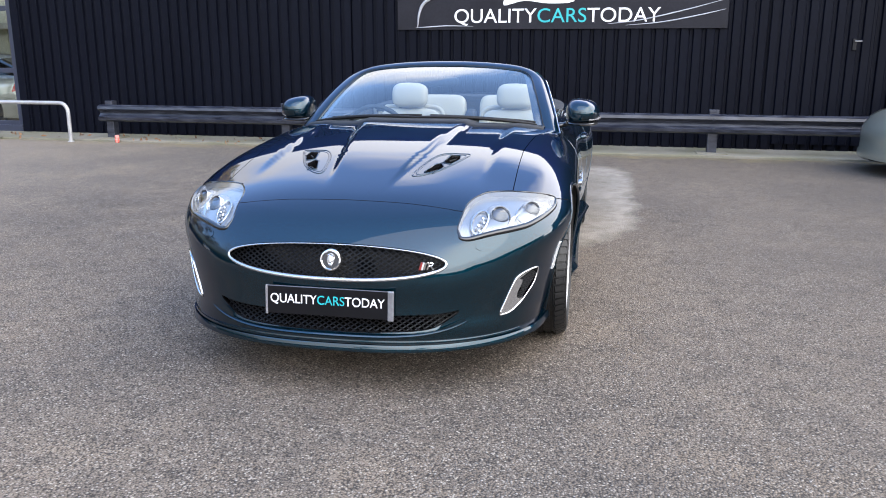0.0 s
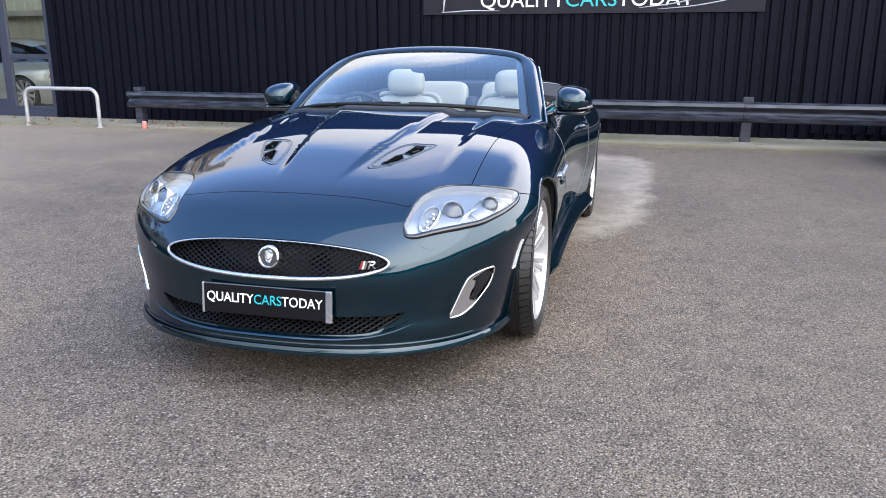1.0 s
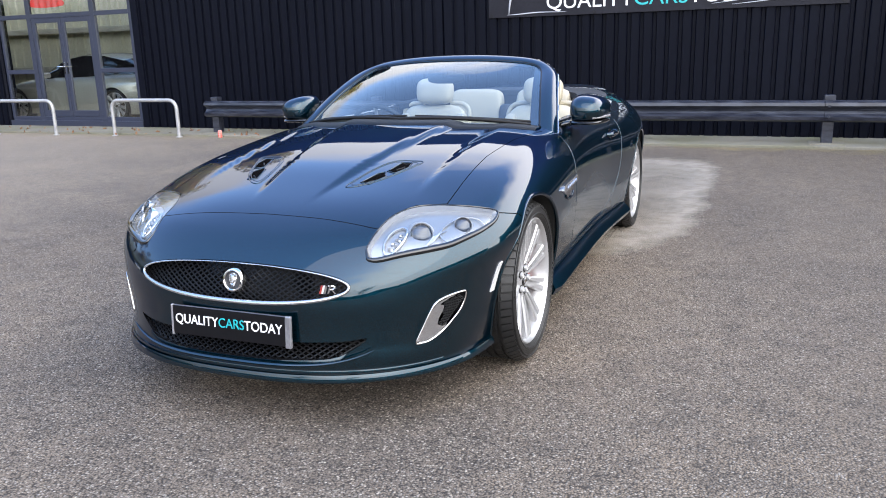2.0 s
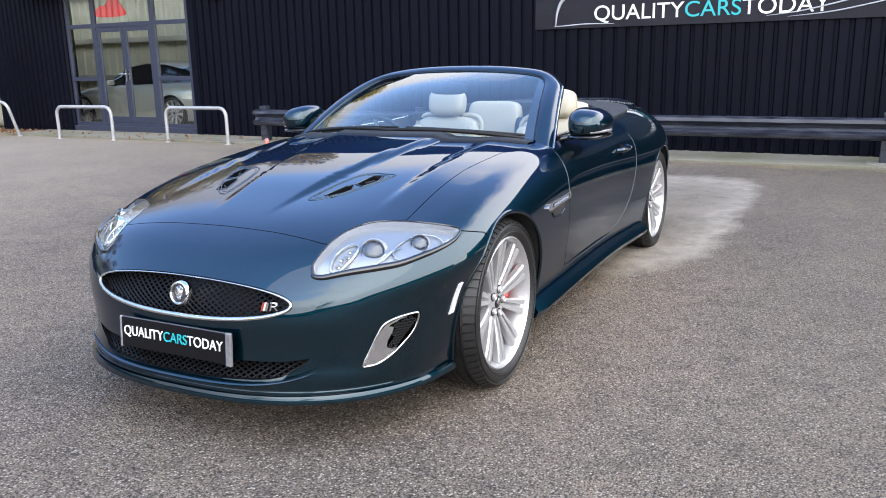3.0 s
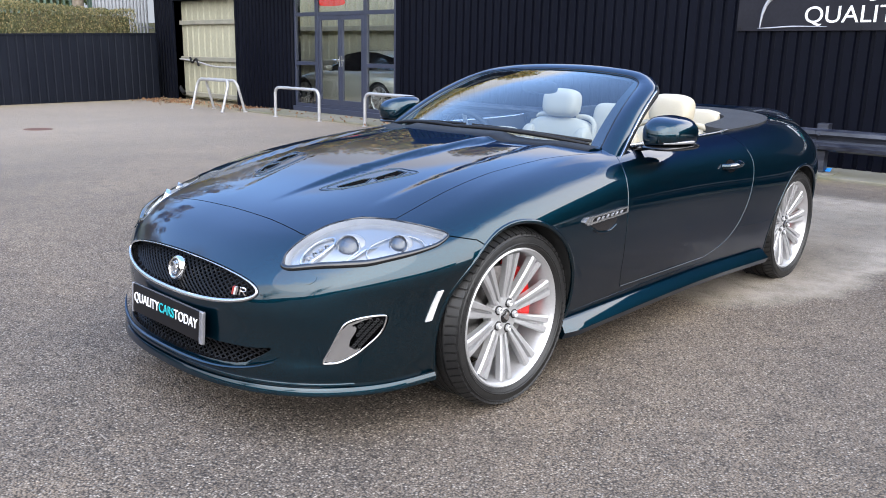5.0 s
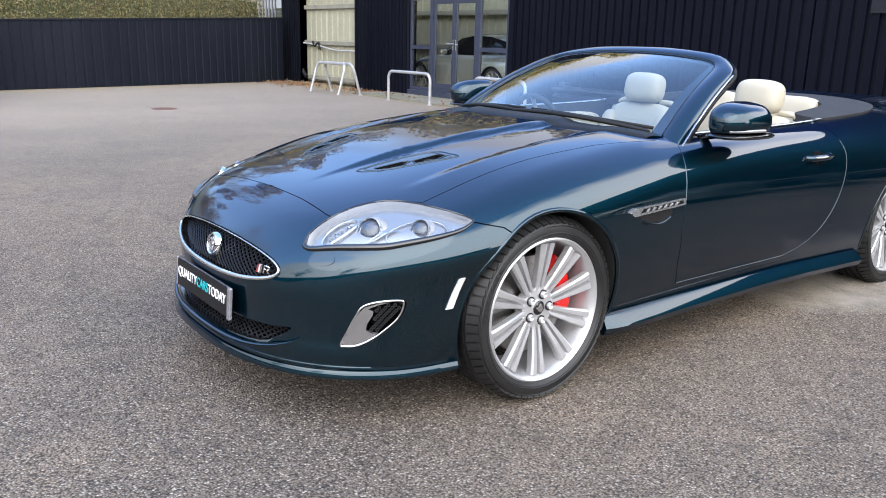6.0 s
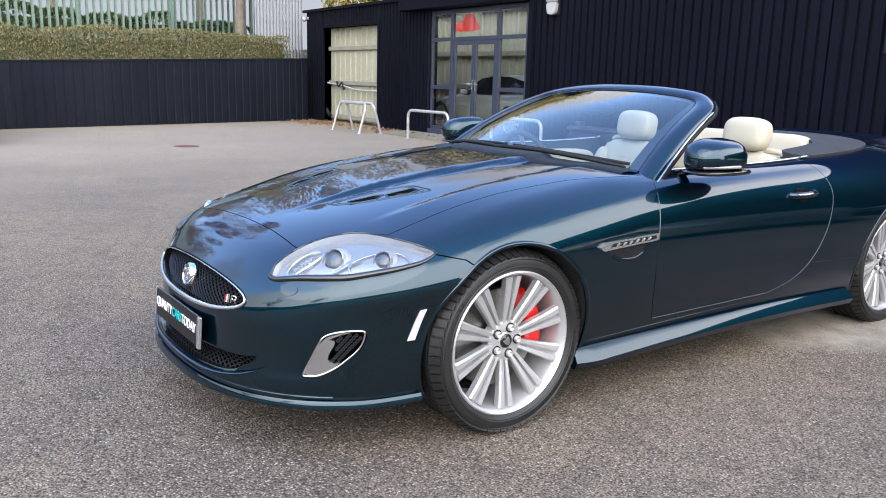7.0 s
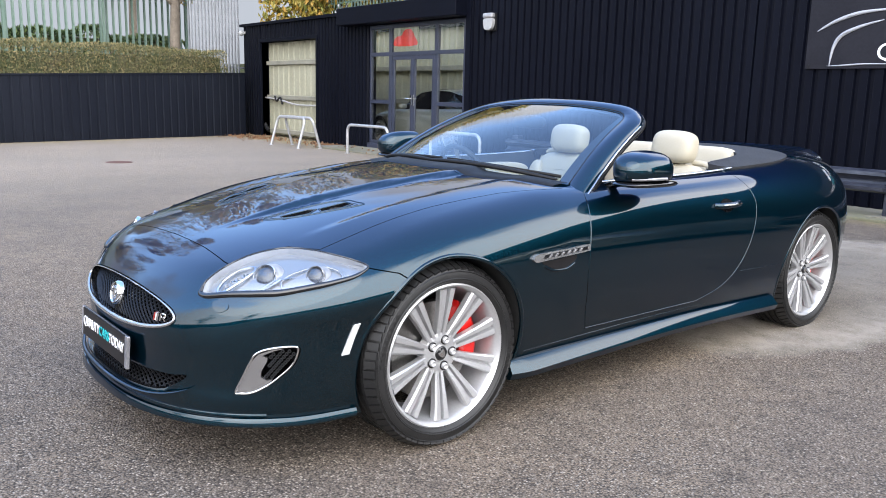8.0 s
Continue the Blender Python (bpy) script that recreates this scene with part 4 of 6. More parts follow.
def solid_form(step=0.03):
    """The closed solid inside the car's form."""
    axis_z, reach, up, down = 0.42, 0.86, 0.50, 0.28
    box_line = [(v, -down) for v in np.arange(0, reach, step)] + [(reach, v) for v in np.arange(-down, up, step)] + [(v, up) for v in np.arange(reach, 0, -step)] + [(0.0, up)]
    ya, yb = -0.05, 3.0
    ribs = [(ya, a) for a in np.linspace(90, 2, 54)] + [(y, 0.0) for y in np.arange(ya, yb, step)] + [(yb, -a) for a in np.linspace(0, 90, 54)]
    start = np.array([[(0, y, axis_z)] * len(box_line) for y, _ in ribs])
    way = np.array([[(h * math.cos(radians(a)), -h * math.sin(radians(a)), v) for h, v in box_line] for _, a in ribs])
    way /= np.linalg.norm(way, axis=-1, keepdims=True)
    grid = onto_form(start, way)
    bm = bmesh.new()
    for s in (1, -1):
        vs = [[bm.verts.new((s * p[0] if abs(p[0]) > 1e-4 else 0.0, p[1], p[2])) for p in row] for row in grid]
        for i in range(len(vs) - 1):
            for j in range(len(box_line) - 1):
                q = (vs[i][j], vs[i][j + 1], vs[i + 1][j + 1], vs[i + 1][j])
                bm.faces.new(q if s > 0 else q[::-1])
    bmesh.ops.remove_doubles(bm, verts=bm.verts, dist=2e-4)
    bmesh.ops.dissolve_degenerate(bm, edges=bm.edges, dist=1e-4)
    bmesh.ops.recalc_face_normals(bm, faces=bm.faces)
    return bm


def mesh_of(bm, mats):
    me = bpy.data.meshes.new("shape")
    bm.to_mesh(me)
    bm.free()
    for m in mats:
        me.materials.append(m)
    return me


def volume(me):
    bm = bmesh.new()
    bm.from_mesh(me)
    v = bm.calc_volume(signed=True)
    bm.free()
    return v


def carved(me, bm, how="DIFFERENCE", lining=None):
    """A mesh with a tool taken from it (or kept), the cut faces lined with another material. A cut that comes out wrong is tried again a hair away."""
    tool_v, whole_v = abs(bm.calc_volume(signed=True)), volume(me)
    a, b = new("a", me), new("b", mesh_of(bm, [lining or me.materials[0]]))
    mod = a.modifiers.new("cut", "BOOLEAN")
    mod.operation, mod.solver, mod.object = how, "EXACT", b
    mod.material_mode = "TRANSFER"
    for nudge in (0.0, 0.0004, -0.0006, 0.0009, -0.0013, 0.0017):
        b.location = (nudge, nudge * 0.7, nudge * 1.3)
        mod.use_self = abs(nudge) > 0.0008
        out = bpy.data.meshes.new_from_object(a.evaluated_get(bpy.context.evaluated_depsgraph_get()))
        v = volume(out)
        low, high = (whole_v - tool_v - 0.002, whole_v + 0.0005) if how == "DIFFERENCE" else (1e-6, min(whole_v, tool_v) + 0.001)
        if len(out.polygons) and low <= v <= high:
            break
    else:
        print("CUT FAILED", how, v, low, high)
    for o in (a, b):
        bpy.data.objects.remove(o)
    return out


def true_normals(me):
    """Smooth shading by the form itself, so that cuts leave no dents in the reflections."""
    co = np.zeros(len(me.vertices) * 3)
    me.vertices.foreach_get("co", co)
    co = co.reshape(-1, 3)
    on = np.abs(form(co)) < 0.0015
    nor = form_normal(co)
    me.shade_smooth()
    me.set_sharp_from_angle(angle=radians(35))
    face_n = np.zeros(len(me.polygons) * 3)
    me.polygons.foreach_get("normal", face_n)
    face_n = face_n.reshape(-1, 3)
    corner = np.array([tuple(c.vector) for c in me.corner_normals])
    verts = np.zeros(len(me.loops), dtype=int)
    me.loops.foreach_get("vertex_index", verts)
    loop_face = np.repeat(np.arange(len(me.polygons)), [p.loop_total for p in me.polygons])
    use = on[verts] & ((face_n[loop_face] * nor[verts]).sum(1) > 0.8)
    corner[use] = nor[verts][use]
    me.normals_split_custom_set([tuple(c) for c in corner])


def grown(outline, d):
    """A closed outline pushed outwards by d (inwards below zero)."""
    p = np.array(outline, float)
    t = np.roll(p, -1, 0) - np.roll(p, 1, 0)
    n = np.stack([t[:, 1], -t[:, 0]], 1) / np.maximum(np.linalg.norm(t, axis=1, keepdims=True), 1e-9)
    area = (p[:, 0] * np.roll(p[:, 1], -1) - np.roll(p[:, 0], -1) * p[:, 1]).sum()
    out = p + n * d * (1 if area > 0 else -1)
    a, ab = p[None], (np.roll(p, -1, 0) - p)[None]
    t = np.clip(((out[:, None] - a) * ab).sum(-1) / np.maximum((ab**2).sum(-1), 1e-12), 0, 1)
    near = np.linalg.norm(out[:, None] - (a + ab * t[..., None]), axis=-1).min(1)
    return [tuple(q) for q, far in zip(out, near) if far > abs(d) * 0.85]


def shrunk(outline, f):
    """A closed outline drawn in towards its middle."""
    c = np.mean(np.array(outline), 0)
    return [tuple(c + (np.array(q) - c) * f) for q in outline]


def flip(outline, s):
    return [(s * u, v) for u, v in outline]


WHOLE = mesh_of(solid_form(), [GREEN_PAINT])


def skin(outline, axis, a, b, offset, mat, name, parent, label="", thick=0.0):
    """A sheet that follows the car's form within an outline, lifted off it by offset and given a thickness inwards."""
    me = carved(WHOLE.copy(), prism(bmesh.new(), outline, axis, a, b), "INTERSECT")
    bm = bmesh.new()
    bm.from_mesh(me)
    if not bm.verts:
        raise ValueError("no skin for " + name)
    co = np.array([tuple(v.co) for v in bm.verts])
    on = np.abs(form(co)) < 0.0025
    bm.verts.index_update()
    bmesh.ops.delete(bm, geom=[f for f in bm.faces if not all(on[v.index] for v in f.verts)], context="FACES")
    bmesh.ops.delete(bm, geom=[v for v in bm.verts if not v.link_faces], context="VERTS")
    co = np.array([tuple(v.co) for v in bm.verts])
    if not len(co):
        raise ValueError("no skin for " + name)
    nor = form_normal(co)
    for v, c, n in zip(bm.verts, co, nor):
        v.co = c + n * offset
    if thick:
        rim = [e for e in bm.edges if e.is_boundary]
        made = bmesh.ops.extrude_edge_only(bm, edges=rim)
        new_v = [g for g in made["geom"] if isinstance(g, bmesh.types.BMVert)]
        cs = np.array([tuple(v.co) for v in new_v])
        for v, c, n in zip(new_v, cs, form_normal(cs)):
            v.co = c - n * thick
    bmesh.ops.recalc_face_normals(bm, faces=bm.faces)
    mids = form_normal(np.array([tuple(f.calc_center_median()) for f in bm.faces]))
    total = sum(f.normal.dot(Vector(n)) for f, n in zip(bm.faces, mids))
    if total < 0:
        bmesh.ops.reverse_faces(bm, faces=bm.faces)
    me2 = mesh_of(bm, [mat])
    me2.shade_smooth()
    me2.set_sharp_from_angle(angle=radians(40))
    ob = new(name, me2)
    ob.parent = parent
    if label:
        tagged(ob, label)
    return ob


def panel(me, name, parent, label=""):
    true_normals(me)
    ob = new(name, me)
    ob.parent = parent
    if label:
        tagged(ob, label)
    return ob


def cylinder_x(x0, x1, y, z, r, turns=72):
    return lathe(bmesh.new(), [(r, x0), (r, x1)], Matrix.Translation((0, y, z)), turns)


def table(us, vs, start, way, pick):
    """A quick look-up of where the form's skin lies, over a grid of two coordinates."""
    g = np.array([[start(u, v) for v in vs] for u in us], float)
    got = onto_form(g, np.broadcast_to(np.array(way, float), g.shape), steps=30)[..., pick]

    def at(u, v):
        i, j = (np.clip((w - ws[0]) / (ws[1] - ws[0]), 0, len(ws) - 1.001) for w, ws in ((u, us), (v, vs)))
        i0, j0 = int(i), int(j)
        a, b = i - i0, j - j0
        return float((1 - a) * ((1 - b) * got[i0, j0] + b * got[i0, j0 + 1]) + a * ((1 - b) * got[i0 + 1, j0] + b * got[i0 + 1, j0 + 1]))
    return at


nose_at = table(np.arange(-0.9, 0.91, 0.02), np.arange(0.17, 0.72, 0.02), lambda x, z: (x, 0.2, z), (0, -1, 0), 1)
side_at = table(np.arange(-0.9, 3.8, 0.03), np.arange(0.17, 0.90, 0.02), lambda y, z: (0.0, y, z), (1, 0, 0), 0)
top_at = table(np.arange(-0.9, 0.91, 0.02), np.arange(-0.9, 3.8, 0.02), lambda x, y: (x, y, 0.4), (0, 0, 1), 2)


def on_top(pairs, side, lift):
    """Points of the skin above (x, y) pairs on one flank, moved off it along the skin's own normal."""
    start = np.array([(side * x, y, 0.4) for x, y in pairs])
    q = onto_form(start, np.broadcast_to(np.array((0.0, 0.0, 1.0)), start.shape), steps=26)
    return [tuple(v) for v in q + form_normal(q) * lift]


def pillow(bm, c, half, e=0.45, m=None, nu=28, nv=16):
    """A soft block: a sphere squared off by the power e."""
    def pw(v):
        return math.copysign(abs(v)**e, v)
    m = m or Matrix()
    rows = []
    for i in range(nv + 1):
        b = -math.pi / 2 + math.pi * i / nv
        rows.append([bm.verts.new(m @ Vector((c[0] + half[0] * pw(math.cos(b)) * pw(math.cos(a)), c[1] + half[1] * pw(math.cos(b)) * pw(math.sin(a)), c[2] + half[2] * pw(math.sin(b)))))
                     for a in (2 * math.pi * k / nu for k in range(nu))])
    for i in range(nv):
        for k in range(nu):
            bm.faces.new((rows[i][k], rows[i][(k + 1) % nu], rows[i + 1][(k + 1) % nu], rows[i + 1][k]))
    bmesh.ops.remove_doubles(bm, verts=bm.verts, dist=1e-5)
    return bm


car = tagged(thing("convertible_car", CAR_AT), "dark green metallic two-door convertible, roof down", "car")

# outlines: (x, y) from above, (x, z) from ahead, (y, z) from the side
LAMP = rounded([(0.482, -0.768), (0.471, -0.742), (0.480, -0.668), (0.495, -0.575), (0.545, -0.482), (0.625, -0.424), (0.715, -0.380), (0.775, -0.348), (0.823, -0.318), (0.833, -0.345), (0.826, -0.400), (0.794, -0.490), (0.740, -0.588), (0.682, -0.652), (0.618, -0.704), (0.534, -0.760), (0.494, -0.775)], steps=4)
BONNET_SIDE = [(0.499, -0.572), (0.551, -0.474), (0.652, -0.407), (0.648, -0.22), (0.645, 0.095), (0.668, 0.426), (0.712, 0.637), (0.722, 0.74)]
BONNET = [(0.0, -0.650), (0.25, -0.656), (0.45, -0.668), (0.488, -0.665)] + BONNET_SIDE + [(0.60, 0.63), (0.42, 0.545), (0.2, 0.50), (0.0, 0.485)]
BONNET = BONNET + [(-x, y) for x, y in reversed(BONNET[1:-1])]
GRILLE = [(0.452 * math.copysign(abs(math.cos(a))**0.92, math.cos(a)), 0.517 + 0.066 * math.copysign(abs(math.sin(a))**0.92, math.sin(a))) for a in np.linspace(0, 2 * math.pi, 64, endpoint=False)]
INTAKE = rounded([(-0.50, 0.332), (-0.45, 0.290), (-0.38, 0.262), (-0.2, 0.254), (0.0, 0.252), (0.2, 0.254), (0.38, 0.262), (0.45, 0.290), (0.50, 0.332), (0.42, 0.322), (0.2, 0.318), (0.0, 0.318), (-0.2, 0.318), (-0.42, 0.322)], steps=3)
def fog_face(pairs):
    """From the surround's own square to the nose."""
    return [(0.640 + 0.140 * u, 0.286 + 0.172 * v) for u, v in pairs]


FOG = rounded(fog_face([(0.0, 0.04), (0.15, 0.36), (0.33, 0.71), (0.46, 0.89), (0.70, 0.99), (0.97, 1.01), (1.0, 0.90), (0.90, 0.62), (0.72, 0.38), (0.53, 0.18), (0.30, 0.03), (0.10, 0.0)]), steps=4)
FOG_MESH = fog_face([(0.54, 0.80), (0.72, 0.91), (0.93, 0.95), (0.91, 0.82), (0.83, 0.64), (0.68, 0.44), (0.52, 0.33), (0.47, 0.37), (0.50, 0.50), (0.60, 0.68), (0.62, 0.76)])
SCOOP = rounded([(0.205, -0.385), (0.215, -0.29), (0.235, -0.19), (0.265, -0.105), (0.305, -0.066), (0.36, -0.060), (0.408, -0.058), (0.392, -0.125), (0.358, -0.215), (0.318, -0.300), (0.270, -0.362), (0.232, -0.392)], steps=3)
SLITS = [[(0.252, -0.335), (0.278, -0.235), (0.300, -0.215), (0.322, -0.262), (0.290, -0.345)], [(0.308, -0.200), (0.325, -0.095), (0.366, -0.090), (0.372, -0.145), (0.345, -0.212)]]
DOOR = rounded([(0.733, 0.55), (0.736, 0.65), (0.755, 0.78), (0.80, 0.865), (0.845, 0.905)], closed=False, steps=4) + [(0.87, 1.05), (2.0, 1.05)] + \
    rounded([(2.005, 0.93), (2.045, 0.82), (2.035, 0.70), (1.985, 0.555), (1.903, 0.431), (1.79, 0.357), (1.62, 0.312)], closed=False, steps=4) + [(0.775, 0.315), (0.75, 0.40)]
BUMPER_SEAM = [(-1.3, 0.02), (-0.12, 0.02), (-0.12, 0.60), (-0.232, 0.680), (-0.345, 0.704), (-0.42, 0.735), (-0.42, 1.0), (-1.3, 1.0)]
COCKPIT = [(0.0, 0.575), (0.28, 0.60), (0.50, 0.675), (0.63, 0.78), (0.665, 0.95), (0.675, 1.4), (0.67, 1.95), (0.645, 2.25), (0.56, 2.48), (0.35, 2.60), (0.0, 2.63)]
COCKPIT = rounded(COCKPIT + [(-x, y) for x, y in reversed(COCKPIT[1:-1])], steps=3)

def tools(s):
    """What is cut away on one flank, with its lining."""
    return [(cylinder_x(0.52 * s, 1.2 * s, 0.0, 0.347, 0.366), WELL_BLACK), (prism(bmesh.new(), flip(LAMP, s), "z", 0.50, 1.2), LAMP_GREY), (prism(bmesh.new(), flip(FOG, s), "y", -1.3, -0.55), GLOSS_BLACK)]


bonnet_tool = prism(bmesh.new(), BONNET, "z", 0.58, 1.4)
cabin_tool = prism(bmesh.new(), COCKPIT, "z", 0.36, 1.4)

bumper_me = carved(WHOLE.copy(), prism(bmesh.new(), BUMPER_SEAM, "x", -1.3, 1.3), "INTERSECT", lining=GLOSS_BLACK)
bumper_me = carved(bumper_me, bonnet_tool.copy(), lining=GLOSS_BLACK)
for s in (1, -1):
    for tool, lining in tools(s):
        bumper_me = carved(bumper_me, tool, lining=lining)
bumper_me = carved(bumper_me, prism(bmesh.new(), GRILLE, "y", -1.3, -0.66), lining=GLOSS_BLACK)
bumper_me = carved(bumper_me, prism(bmesh.new(), INTAKE, "y", -1.3, -0.70), lining=GLOSS_BLACK)

# wings: one each side, from the bumper seam to the door
for s in (1, -1):
    wing_me = carved(WHOLE.copy(), a_box(0.0002 * s, 1.3 * s, -1.4, 1.0, 0.05, 1.3), "INTERSECT", lining=GLOSS_BLACK)
    wing_me = carved(wing_me, prism(bmesh.new(), [(y + 0.004, z + 0.003) for y, z in BUMPER_SEAM], "x", -1.3, 1.3), lining=GLOSS_BLACK)
    wing_me = carved(wing_me, bonnet_tool.copy(), lining=GLOSS_BLACK)
    wing_me = carved(wing_me, cabin_tool.copy(), lining=DARK_LEATHER)
    for tool, lining in tools(s)[:2]:
        wing_me = carved(wing_me, tool, lining=lining)
    wing_me = carved(wing_me, prism(bmesh.new(), DOOR, "x", 0.60 * s, 1.3 * s), lining=GLOSS_BLACK)
    panel(wing_me, "front_wing", car, "dark green front wing")
shell = carved(WHOLE.copy(), a_box(-1.3, 1.3, 1.0002, 4.2, 0.05, 1.3), "INTERSECT", lining=GLOSS_BLACK)
shell = carved(shell, cabin_tool, lining=DARK_LEATHER)
for s in (1, -1):
    shell = carved(shell, cylinder_x(0.52 * s, 1.2 * s, 2.715, 0.347, 0.372), lining=WELL_BLACK)

bonnet_me = carved(WHOLE.copy(), prism(bmesh.new(), shrunk(BONNET, 0.9945), "z", 0.58, 1.4), "INTERSECT", lining=GLOSS_BLACK)
for s in (1, -1):
    for slit in SLITS:
        bonnet_me = carved(bonnet_me, prism(bmesh.new(), flip(slit, s), "z", 0.60, 1.2), lining=GLOSS_BLACK)
    bonnet_me = carved(bonnet_me, prism(bmesh.new(), flip(LAMP, s), "z", 0.50, 1.2), lining=LAMP_GREY)
panel(bonnet_me, "bonnet", car, "dark green bonnet with a raised middle and two vents")

for s in (1, -1):
    door_me = carved(WHOLE.copy(), prism(bmesh.new(), shrunk(DOOR, 0.9945), "x", 0.60 * s, 1.3 * s), "INTERSECT", lining=GLOSS_BLACK)
    door_me = carved(door_me, prism(bmesh.new(), COCKPIT, "z", 0.36, 1.4), lining=DARK_LEATHER)
    shell = carved(shell, prism(bmesh.new(), DOOR, "x", 0.60 * s, 1.3 * s), lining=GLOSS_BLACK)
    d = panel(door_me, "door", car, "dark green car door, closed")
    # rolled edges of the door skin
    for a, b in ((0, 13), (len(DOOR) - 27, len(DOOR))):
        line = [(s * (side_at(y, z) - 0.0012), y, z) for y, z in shrunk(DOOR, 0.9945)[a:b] if 0.29 < z < 0.86]
        part("door_edge", tube(bmesh.new(), line, 0.0026, 6), GREEN_PAINT, d, smooth=60)
    # handle: a bar over a scooped cup
    y0, y1, z = 1.70, 1.885, 0.785
    mid = (y0 + y1) / 2
    cup = rounded([(mid + 0.055 * math.cos(a), z - 0.003 + 0.033 * math.sin(a)) for a in np.linspace(0, 2 * math.pi, 10, endpoint=False)], steps=2)
    skin(cup, "x", 0.5 * s, 1.3 * s, 0.0015, GLOSS_BLACK, "handle_cup", d)
    pts = [(s * (side_at(y, z) + h), y, z + 0.006 * (y - y0) / 0.2) for y, h in ((y0, -0.004), (y0 + 0.02, 0.020), (mid, 0.032), (y1 - 0.025, 0.026), (y1, -0.002))]
    part("door_handle", tube(bmesh.new(), rounded(pts, closed=False, steps=5), 0.012, 10, flat=1.25), GREEN_PAINT, d, smooth=60)
    pts = [(p[0] + s * 0.011, p[1], p[2] + 0.004) for p in pts[1:4]]
    part("handle_strip", tube(bmesh.new(), rounded(pts, closed=False, steps=5), 0.0045, 8), CHROME, d, "thin chrome strip", smooth=60)
    # bright strip along the top of the door
    pts = [(s * 0.705, y, top_at(0.705, y) + 0.006) for y in np.linspace(0.95, 1.995, 14)]
    part("waist_strip", tube(bmesh.new(), pts, 0.010, 8, flat=0.6), SATIN, d, "bright strip along the door top", smooth=60)
    pts = [(s * (0.705 - 0.10 * ((y - 2.02) / 0.75)**2), y, top_at(0.705 - 0.10 * ((y - 2.02) / 0.75)**2, y) + 0.008) for y in np.linspace(2.02, 2.77, 14)]
    part("waist_strip", tube(bmesh.new(), pts, [0.010 - 0.0005 * k for k in range(14)], 8, flat=0.6), SATIN, car, "bright strip round the hood cover", smooth=60)
    bm = pillow(bmesh.new(), (s * 0.655, 1.42, 0.74), (0.035, 0.52, 0.14), 0.35)
    part("door_trim", bm, CREAM, d, "cream leather inner trim", smooth=60)

bumper = panel(bumper_me, "front_bumper", car, "dark green front bumper and nose")
body = panel(shell, "rear_body", car, "dark green rear body")


# ---- front: grille, intake, lip, plate, badges ----
def lattice(inside, half_x, z0, z1, pitch, r, y_in, slope=0.62):
    """Crossing slanted bars clipped to an outline, following the face of the car."""
    bm = bmesh.new()
    tall = z1 - z0
    for sign in (1, -1):
        x = -half_x - tall / slope
        while x < half_x + tall / slope:
            run = []
            for k in range(25):
                z = z0 + tall * k / 24
                xx = x + sign * (z - (z0 + z1) / 2) / slope
                if inside(xx, z):
                    run.append((xx, nose_at(xx, z) + y_in + (0.003 if sign > 0 else 0.0), z))
                elif len(run) > 1:
                    tube(bm, run, r, 5)
                    run = []
                else:
                    run = []
            if len(run) > 1:
                tube(bm, run, r, 5)
            x += pitch
    return bm


def within(outline):
    p = np.array(outline)

    def test(x, z):
        a, b = p, np.roll(p, -1, 0)
        cross = ((a[:, 1] > z) != (b[:, 1] > z)) & (x < (b[:, 0] - a[:, 0]) * (z - a[:, 1]) / np.where(b[:, 1] == a[:, 1], 1e-9, b[:, 1] - a[:, 1]) + a[:, 0])
        return bool(cross.sum() % 2)
    return test


grille = part("grille", lattice(within(grown(GRILLE, 0.004)), 0.46, 0.44, 0.60, 0.029, 0.0032, 0.030), MESH_BLACK, car, "gloss black diamond mesh grille", smooth=30)
tagged(grille, "gloss black diamond mesh grille", kind="stuff")
ring = [(x, nose_at(x, z) - 0.003, z) for x, z in grown(GRILLE, -0.004)]
part("surround", tube(bmesh.new(), ring, [0.0050 - 0.0034 * (z - 0.517) / 0.066 for x, z in grown(GRILLE, -0.004)], 10, closed=True, flat=1.1), SATIN, grille, "chrome oval surround", smooth=60)
intake = part("lower_intake", lattice(within(grown(INTAKE, 0.004)), 0.51, 0.235, 0.345, 0.029, 0.0030, 0.022), MESH_BLACK, car, "black mesh lower intake", smooth=30)
tagged(intake, "black mesh lower intake", kind="stuff")
blade = [(x, nose_at(x, 0.24) - 0.012, 0.243 + 0.062 * (abs(x) / 0.55)**5) for x in np.linspace(-0.53, 0.53, 41)]
part("intake_blade", tube(bmesh.new(), blade, [0.001 + 0.009 * math.sin(math.pi * k / 40) ** 0.5 for k in range(41)], 8, flat=0.7), GREEN_PAINT, intake, smooth=60)


def lip_sweep(z, out, tall, mat, name, reach=84):
    """A thin blade round the foot of the nose."""
    bm = bmesh.new()
    rows = []
    for a in np.linspace(-reach, reach, 121):
        d = np.array([[math.sin(radians(a)), -math.cos(radians(a)), 0.0]])
        p = onto_form(np.array([[0.0, NOSE_Y + 0.1, z]]), d)[0]
        n = form_normal(p[None])[0] * np.array([1, 1, 0])
        n /= np.linalg.norm(n)
        rows.append([bm.verts.new(Vector(p + n * o) + Vector((0, 0, h))) for o, h in ((-0.03, tall), (out * 0.75, tall), (out, tall * 0.55), (out, 0.1 * tall), (out * 0.7, 0), (-0.03, 0))])
    for r0, r1 in zip(rows, rows[1:]):
        for k in range(6):
            bm.faces.new((r0[k], r0[(k + 1) % 6], r1[(k + 1) % 6], r1[k]))
    bm.faces.new(rows[0])
    bm.faces.new(rows[-1])
    bmesh.ops.recalc_face_normals(bm, faces=bm.faces)
    return part(name, bm, mat, bumper, smooth=50)


